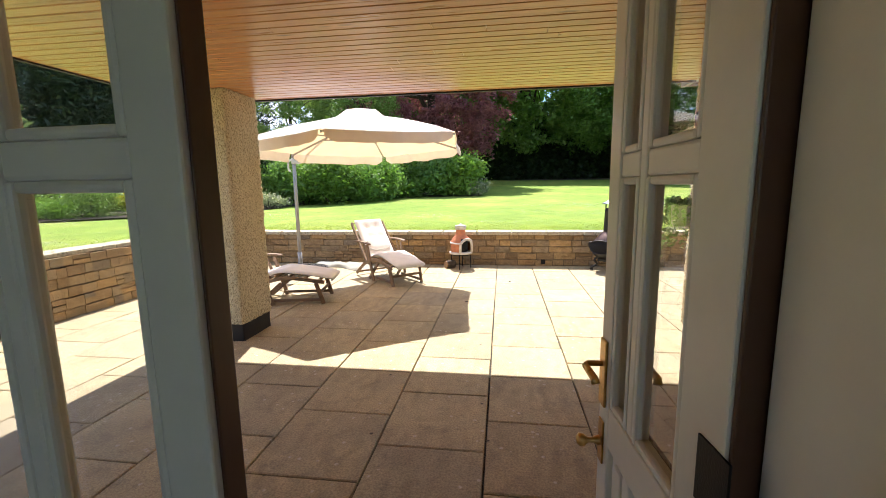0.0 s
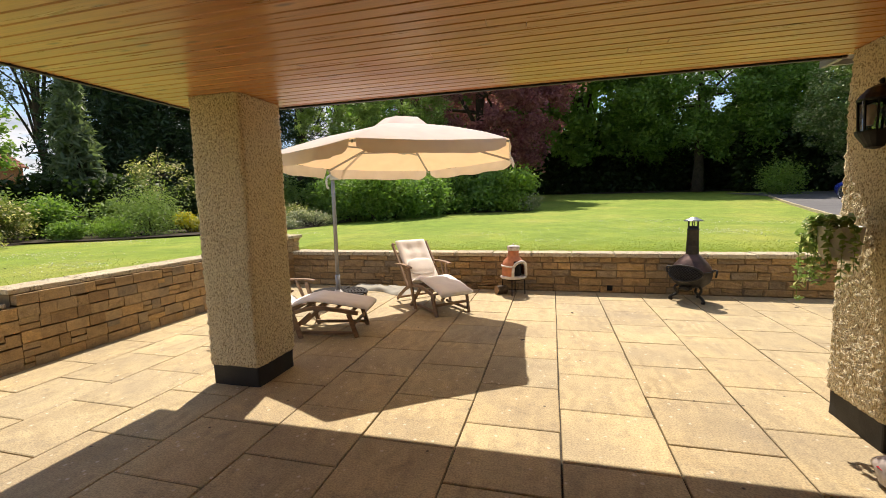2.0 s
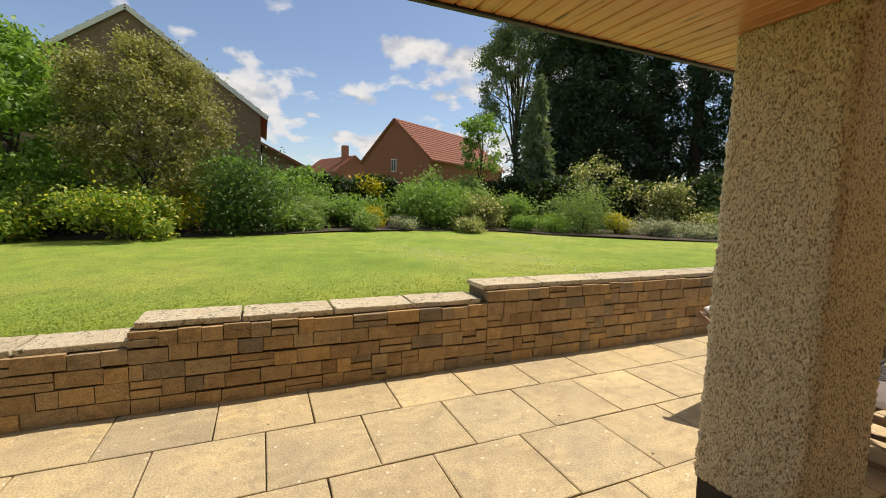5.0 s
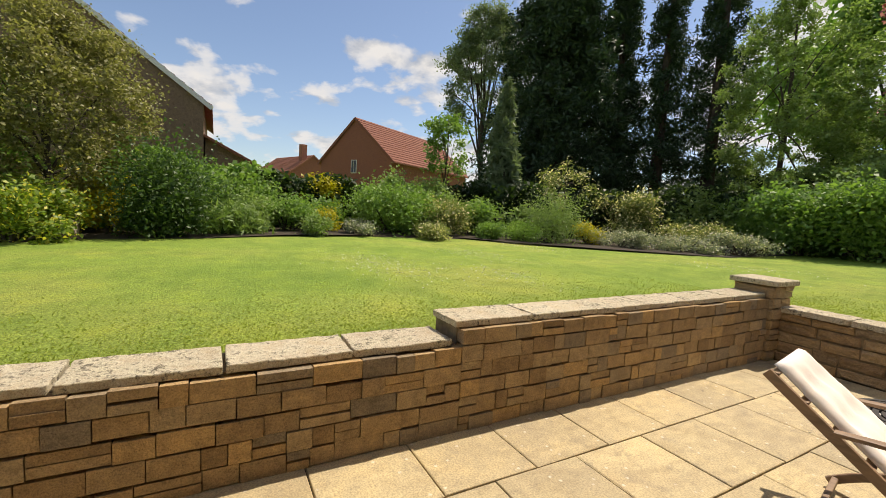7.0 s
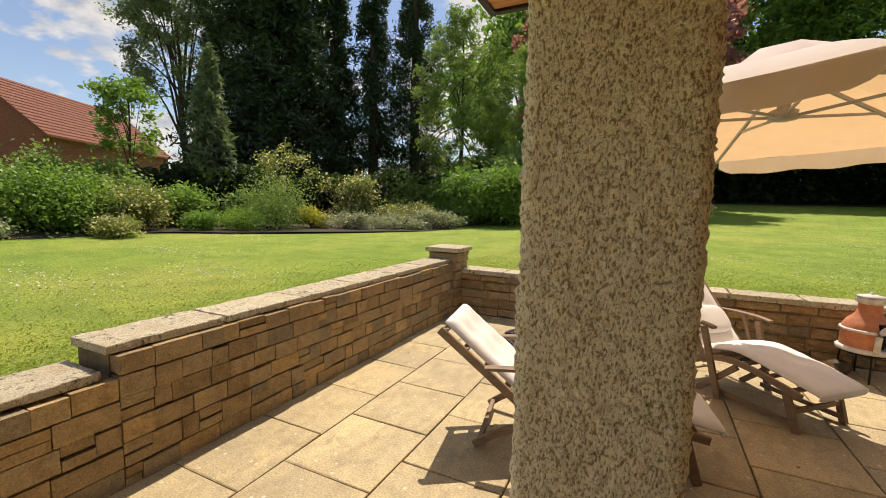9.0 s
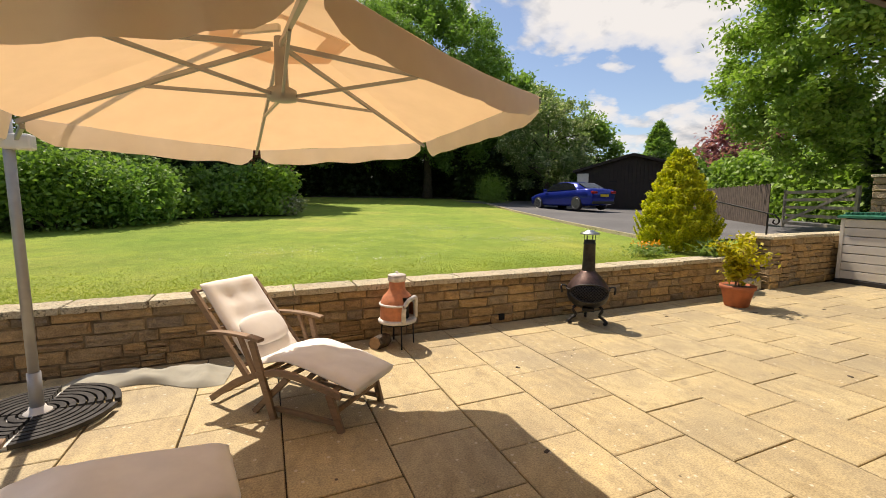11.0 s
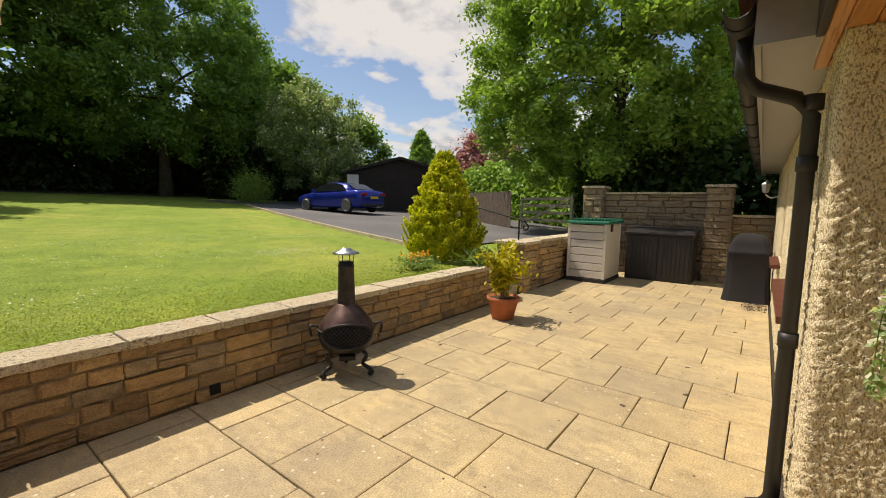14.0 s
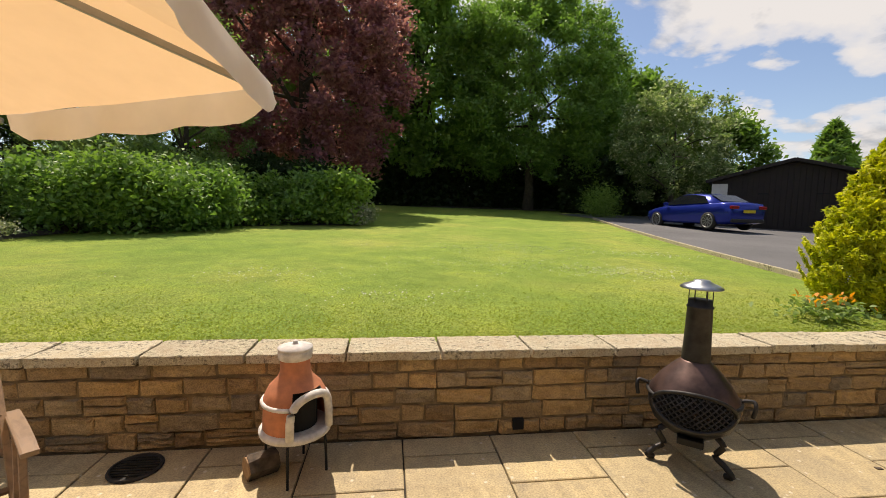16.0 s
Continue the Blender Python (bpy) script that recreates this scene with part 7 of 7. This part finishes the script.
def garden_bits():
    post = thing("stone_post", pose(-13.9, -1.0, lawn_z(-13.9, -1.0)), "short grey stone post in the border", "stone post")
    part("shaft", boxes((-0.27, 0.27, -0.27, 0.27, -0.1, 0.68), bevel=0.03), COPING, post)
    part("cap", boxes((-0.31, 0.31, -0.31, 0.31, 0.68, 0.76), bevel=0.02), COPING, post)
    fence = thing("board_fence", Matrix.Translation((-18.9, 4.3, lawn_z(-19, 5))) @ pose(0, 0, 0, 0, 0, 80), "short grey timber fence behind the shrubs", "fence")
    for i in range(22):
        part("board", boxes((i * 0.12, i * 0.12 + 0.108, 0, 0.02, 0, 1.55), bevel=0.003), GATEW, fence)
    table = thing("garden_table", pose(-15.0, 11.0, lawn_z(-15, 11)), "small black garden table in the shade", "table")
    part("tabletop", lathe([(0.35, 0.68), (0.36, 0.69), (0.35, 0.70)], 20), BLACKMETAL, table)
    for k in range(3):
        a = radians(120 * k)
        part("leg", bar((0.1 * math.cos(a), 0.1 * math.sin(a), 0.68), (0.3 * math.cos(a), 0.3 * math.sin(a), 0), 0.025, 0.025), BLACKMETAL, table)
    chair = thing("garden_chair", pose(-15.6, 10.6, lawn_z(-15.6, 10.6), 0, 0, 30), "small black metal garden chair in the shade", "chair", "chairs by the garden table")
    part("seat", boxes((-0.2, 0.2, -0.2, 0.2, 0.42, 0.44), bevel=0.005), BLACKMETAL, chair)
    for x in (-0.18, 0.18):
        part("leg", bar((x, -0.18, 0), (x, -0.18, 0.43), 0.022, 0.022), BLACKMETAL, chair)
        part("leg", bar((x, 0.18, 0), (x, 0.2, 0.86), 0.022, 0.022), BLACKMETAL, chair)
    for z in (0.58, 0.7, 0.82):
        part("back_slat", boxes((-0.17, 0.17, 0.185, 0.2, z, z + 0.05), bevel=0.003), BLACKMETAL, chair)
    copy_thing(chair, pose(-14.5, 11.5, lawn_z(-14.5, 11.5), 0, 0, 200))


garden_bits()


def bed(name, pts, label):
    """Dark soil under the planting, a little above the turf."""
    bm = bmesh.new()
    c = sum((Vector((x, y, 0)) for x, y in pts), Vector()) / len(pts)
    rings = []
    for f in (0.95, 0.66, 0.33):
        rings.append([bm.verts.new((c.x + (x - c.x) * f, c.y + (y - c.y) * f, lawn_z(c.x + (x - c.x) * f, c.y + (y - c.y) * f) + (0.012 if f > 0.9 else 0.05))) for x, y in pts])
    n = len(pts)
    for a, b in zip(rings, rings[1:]):
        for i in range(n):
            bm.faces.new((a[i], a[(i + 1) % n], b[(i + 1) % n], b[i]))
    bm.faces.new(rings[-1])
    structure(name, bm, SOIL, label, "flower bed")


bed("bed_side", [(-14.0, -9), (-13.0, -2.4), (-12.8, 1.2), (-13.6, 3.2), (-14.0, 6), (-13.6, 9), (-12.0, 11.0), (-10.2, 12.4), (-7.6, 13.6), (-7, 20), (-14, 27), (-26, 22), (-24, 5), (-20, -9)], "dark soil of the planted border")
bed("bed_far", [(-10.8, 17), (-7, 17.2), (-3, 18.6), (-0.6, 19.2), (-0.4, 21), (-1.5, 24.5), (-10, 25)], "dark soil under the shrub bed")
bed("bed_belt", [(-20, 36), (0, 35), (13.8, 33.2), (24, 27.5), (30, 34), (24, 46), (-20, 48)], "dark leaf mould under the far trees")
bed("bed_end", [(11.3, -2), (11.3, 8.6), (14, 10.5), (17, 9), (17, -2)], "dark soil under the maple and hedge")


# ---- neighbouring houses, garage, car ----
def gable_house(name, m, width, depth, eave, ridge, brick, roof, label, seed, extras):
    """Gable end looks to -y; the ridge runs along y."""
    ob = thing(name, m, label, "house")
    bm = bmesh.new()
    prism([(-width / 2, -1), (width / 2, -1), (width / 2, eave), (0, ridge), (-width / 2, eave)], "y", 0, depth, bm)
    part("wall", bm, brick, ob)
    over, th = 0.35, 0.14
    for s in (-1, 1):
        k = (ridge - eave) / (width / 2)
        x1 = s * (width / 2 + over)
        z1 = eave - over * k
        rb = bmesh.new()
        n = 16
        for i in range(n):
            f0, f1 = i / n, (i + 1) / n
            xa, za, xb, zb = x1 * (1 - f0), z1 + (ridge - z1) * f0, x1 * (1 - f1), z1 + (ridge - z1) * f1
            prism([(xa, za + 0.03), (xb, zb + 0.03), (xb, zb + 0.10), (xa, za + 0.16)], "y", -0.12, depth + 0.12, rb)
        tagged(part("roof", rb, roof, ob), "", "", "", "stuff")
        part("verge_board", bar((x1, -0.13, z1 + 0.0), (0, -0.13, ridge + 0.0), 0.03, 0.2), WHITEPL if extras else roof, ob)
    return ob


lh = gable_house("neighbour_house", Matrix.Translation((-24.4, -3.9, 0.3)) @ pose(0, 0, 0, 0, 0, 90), 10.6, 9, 5.4, 9.3, BRICKB, TILE, "brown brick neighbouring house with white verge boards", 1, True)
wing = part("lean_to", prism([(5.35, -1), (8.0, -1), (8.0, 2.5), (5.35, 3.9)], "y", 0.4, 6), BRICKB, lh, "brown brick lean-to with sloping roof")
part("lean_to_roof", bar((5.3, 3.0, 3.95), (8.3, 3.0, 2.45), 6.0, 0.12), TILE, wing, "dark sloping roof")
rh = gable_house("red_house", Matrix.Translation((-36.8, 12.0, 0.2)) @ pose(0, 0, 0, 0, 0, 32), 7.6, 13, 5.0, 8.35, BRICKR, TILE, "red brick house with tiled gable roof beyond the hedge", 2, False)
w = part("window", boxes((-0.35, 0.25, -0.04, 0.02, 3.9, 5.0), bevel=0.01), WHITEPL, rh, "small white framed window")
part("pane", boxes((-0.29, -0.07, -0.05, -0.035, 3.96, 4.94), (-0.03, 0.19, -0.05, -0.035, 3.96, 4.94)), DARKGLASS, w)
sh = gable_house("far_house", Matrix.Translation((-56, 12.4, 0.2)) @ pose(0, 0, 0, 0, 0, 110), 5.5, 9, 5.0, 7.0, BRICKR, TILE, "distant red-roofed house with brick chimney", 3, False)
part("chimney", boxes((-1.2, -0.5, 0.6, 1.3, 5.5, 8.3), bevel=0.03), BRICKR, sh)


def garage():
    gz = lawn_z(17, 21)
    d = Vector((0.72, -0.70, 0)).normalized()
    ang = math.degrees(math.atan2(d.y, d.x))
    ob = thing("garage", Matrix.Translation((17.6, 21.0, gz)) @ pose(0, 0, 0, 0, 0, ang), "dark brown timber garage with shallow felt roof", "garage")
    prof = [(-3.0, -0.1), (3.0, -0.1), (3.0, 2.2), (0, 3.05), (-3.0, 2.2)]
    part("wall", prism(prof, "y", 0.02, 6.0), GARAGE, ob)
    for i in range(30):
        x0 = -3.0 + 0.2 * i
        zt = 2.2 + 0.85 * (1 - abs(x0 + 0.1) / 3.0)
        part("cladding_board", boxes((x0 + 0.008, x0 + 0.192, -0.005, 0.02, 0, zt - 0.05), bevel=0.004), GARAGE, ob)
    for s in (-1, 1):
        part("roof", bar((s * 3.2, 2.9, 2.22), (0, 2.9, 3.12), 6.3, 0.06), ASPHALT, ob, "grey felt roof")
        part("barge_board", bar((s * 3.22, -0.26, 2.2), (0, -0.26, 3.1), 0.03, 0.14), GARAGE, ob)
    part("corner_panel", boxes((-2.98, -2.35, -0.02, -0.006, 1.1, 2.1), bevel=0.005), WHITEPL, ob, "white panel with a small oval sign")
    for s in (-1, 1):
        part("door_hinge", boxes((s * 1.0 - 0.2, s * 1.0 + 0.2, -0.015, -0.006, 1.6, 1.66)), BLACKMETAL, ob)


garage()


def car():
    """A blue saloon, seen from its rear quarter; local +x is forward."""
    cx, cy = 13.3, 21.1
    z = lawn_z(cx, cy) + 0.035
    ob = thing("parked_car", Matrix.Translation((cx, cy, z)) @ pose(0, 0, 0, 0, 0, 94), "blue metallic saloon car parked on the drive", "car")
    # sections along the car: x, half width, sill, belt and bonnet heights
    secs = [(-2.33, 0.70, 0.42, 0.66, 0.88), (-2.25, 0.82, 0.30, 0.72, 1.00), (-1.9, 0.89, 0.24, 0.76, 1.06), (-1.2, 0.91, 0.22, 0.78, 1.0), (-0.4, 0.91, 0.22, 0.76, 0.96), (0.5, 0.91, 0.22, 0.74, 0.93), (1.1, 0.90, 0.22, 0.72, 0.92), (1.7, 0.88, 0.24, 0.66, 0.84), (2.15, 0.80, 0.26, 0.58, 0.74), (2.36, 0.62, 0.32, 0.5, 0.62)]
    bm = bmesh.new()
    rings = []
    for x, hw, s, b, t in secs:
        half = [(0.0, s - 0.03), (hw * 0.86, s), (hw * 0.985, s + 0.12), (hw, b), (hw * 0.96, t - 0.06), (hw * 0.85, t), (0.0, t + 0.03)]
        loop = half + [(-y, zz) for y, zz in reversed(half[1:-1])]
        rings.append([bm.verts.new((x, y, zz)) for y, zz in loop])
    n = len(rings[0])
    for a, b in zip(rings, rings[1:]):
        for i in range(n):
            bm.faces.new((a[i], a[(i + 1) % n], b[(i + 1) % n], b[i]))
    bm.faces.new(rings[0])
    bm.faces.new(rings[-1])
    part("body", bm, CARBLUE, ob, "", True)
    roof = bmesh.new()
    rs = []
    for x, hb, hr, zb, zt in ((-1.75, 0.70, 0.62, 1.02, 1.06), (-1.1, 0.76, 0.60, 0.99, 1.34), (-0.5, 0.79, 0.60, 0.96, 1.42), (0.2, 0.79, 0.60, 0.94, 1.41), (0.62, 0.78, 0.60, 0.93, 1.30), (1.25, 0.74, 0.66, 0.92, 0.95)):
        rs.append([roof.verts.new((x, y, zz)) for y, zz in ((-hb, zb), (-hr, zt - 0.02), (-hr * 0.7, zt + 0.015), (hr * 0.7, zt + 0.015), (hr, zt - 0.02), (hb, zb))])
    for a, b in zip(rs, rs[1:]):
        for i in range(5):
            roof.faces.new((a[i], a[i + 1], b[i + 1], b[i]))
    roof.faces.new(rs[0])
    roof.faces.new(rs[-1])
    part("cabin", roof, CARBLUE, ob, "", True)
    for s in (-1, 1):
        g = bmesh.new()
        vs = [g.verts.new((x, s * y, zz)) for x, y, zz in ((-1.25, 0.765, 1.03), (-1.0, 0.665, 1.30), (-0.45, 0.64, 1.385), (0.2, 0.64, 1.37), (0.6, 0.67, 1.25), (1.02, 0.775, 0.97))]
        g.faces.new(vs)
        r = bmesh.ops.extrude_face_region(g, geom=g.faces[:])
        for v in r["geom"]:
            if isinstance(v, bmesh.types.BMVert):
                v.co.y += s * 0.02
        part("side_window", g, DARKGLASS, ob)
        part("tail_light", boxes((-2.36, -2.2, s * 0.62 - 0.17, s * 0.62 + 0.17, 0.80, 0.92), bevel=0.03), RED, ob, "red tail light")
        part("door_mirror", boxes((0.75, 0.93, s * 0.95 - 0.07, s * 0.95 + 0.07, 0.96, 1.08), bevel=0.03), CARBLUE, ob)
        for x in (-1.42, 1.42):
            wheel = part("wheel", lathe([(0.30, -0.1), (0.335, -0.085), (0.335, 0.085), (0.30, 0.1)], 28), TYRE, ob, "black tyre", True)
            wheel.matrix_local = Matrix.Translation((x, s * 0.83, 0.335)) @ pose(0, 0, 0, 90, 0, 0)
            rim = bmesh.new()
            for k in range(10):
                a = 2 * math.pi * k / 10
                bar((0.04 * math.cos(a), 0.04 * math.sin(a), -s * 0.09), (0.25 * math.cos(a), 0.25 * math.sin(a), -s * 0.1), 0.035, 0.02, rim)
            tube([(0.25 * math.cos(2 * math.pi * i / 28), 0.25 * math.sin(2 * math.pi * i / 28), -s * 0.1) for i in range(29)], 0.018, 6, rim)
            part("rim", rim, ZINC, wheel, "silver spoked rim")
    rw = bmesh.new()
    rw.faces.new([rw.verts.new(p) for p in ((-1.72, -0.6, 1.08), (-1.15, -0.54, 1.345), (-1.15, 0.54, 1.345), (-1.72, 0.6, 1.08))])
    r = bmesh.ops.extrude_face_region(rw, geom=rw.faces[:])
    for v in r["geom"]:
        if isinstance(v, bmesh.types.BMVert):
            v.co += Vector((-0.02, 0, 0.02))
    part("rear_window", rw, DARKGLASS, ob)
    part("number_plate", boxes((-2.375, -2.35, -0.26, 0.26, 0.66, 0.77), bevel=0.004), PLATE, ob, "yellow rear number plate")
    part("rear_bumper", boxes((-2.36, -2.2, -0.72, 0.72, 0.3, 0.44), bevel=0.04), BLACKPL, ob)


car()


# ---- grass and clover ----
def turf():
    rng = np.random.default_rng(9)
    # blades thin out with distance from the walls
    n = 26000
    x, y = rng.uniform(-4.8, 5.2, n), 7.82 + rng.exponential(0.5, n)
    z = np.array([lawn_z(a, b) for a, b in zip(x, y)]) + 0.006
    leaf_cloud("grass", np.stack([x, y, z], 1), 0.0095, GRASS, 61, None, "short mown grass blades along the front wall", 0.0, 2.6, "stuff")["category"] = "grass"
    n = 22000
    x, y = -4.86 - rng.exponential(0.5, n), rng.uniform(-1.5, 8.0, n)
    z = np.array([lawn_z(a, b) for a, b in zip(x, y)]) + 0.006
    leaf_cloud("grass", np.stack([x, y, z], 1), 0.0095, GRASS, 62, None, "short mown grass blades along the side wall", 0.0, 2.6, "stuff")["category"] = "grass"
    pts = []
    for cx, cy, k, r in ((-8.2, 4.2, 260, 0.9), (-7.0, 5.6, 120, 0.6), (3.6, 10.6, 260, 0.6), (1.9, 11.4, 120, 0.9), (-1.2, 10.4, 90, 0.8), (-9.5, 6.8, 150, 0.8), (2.9, 13.4, 220, 1.0), (-11, 9.3, 160, 0.9), (-6.5, 10.8, 120, 0.8), (0.3, 9.2, 60, 0.5), (5.3, 12.8, 120, 0.7)):
        k = int(k * 1.6)
        x, y = cx + rng.normal(size=k) * r, cy + rng.normal(size=k) * r * 0.45
        for a, b in zip(x, y):
            if not in_patio(a, b):
                pts.append((a, b, lawn_z(a, b) + 0.025))
    ob = leaf_cloud("clover_flowers", pts, 0.023, PETAL, 64, None, "patches of small white clover flowers in the lawn", 2.0, 1.0)
    tagged(ob, "patches of small white clover flowers in the lawn", "clover", "", "stuff")


turf()
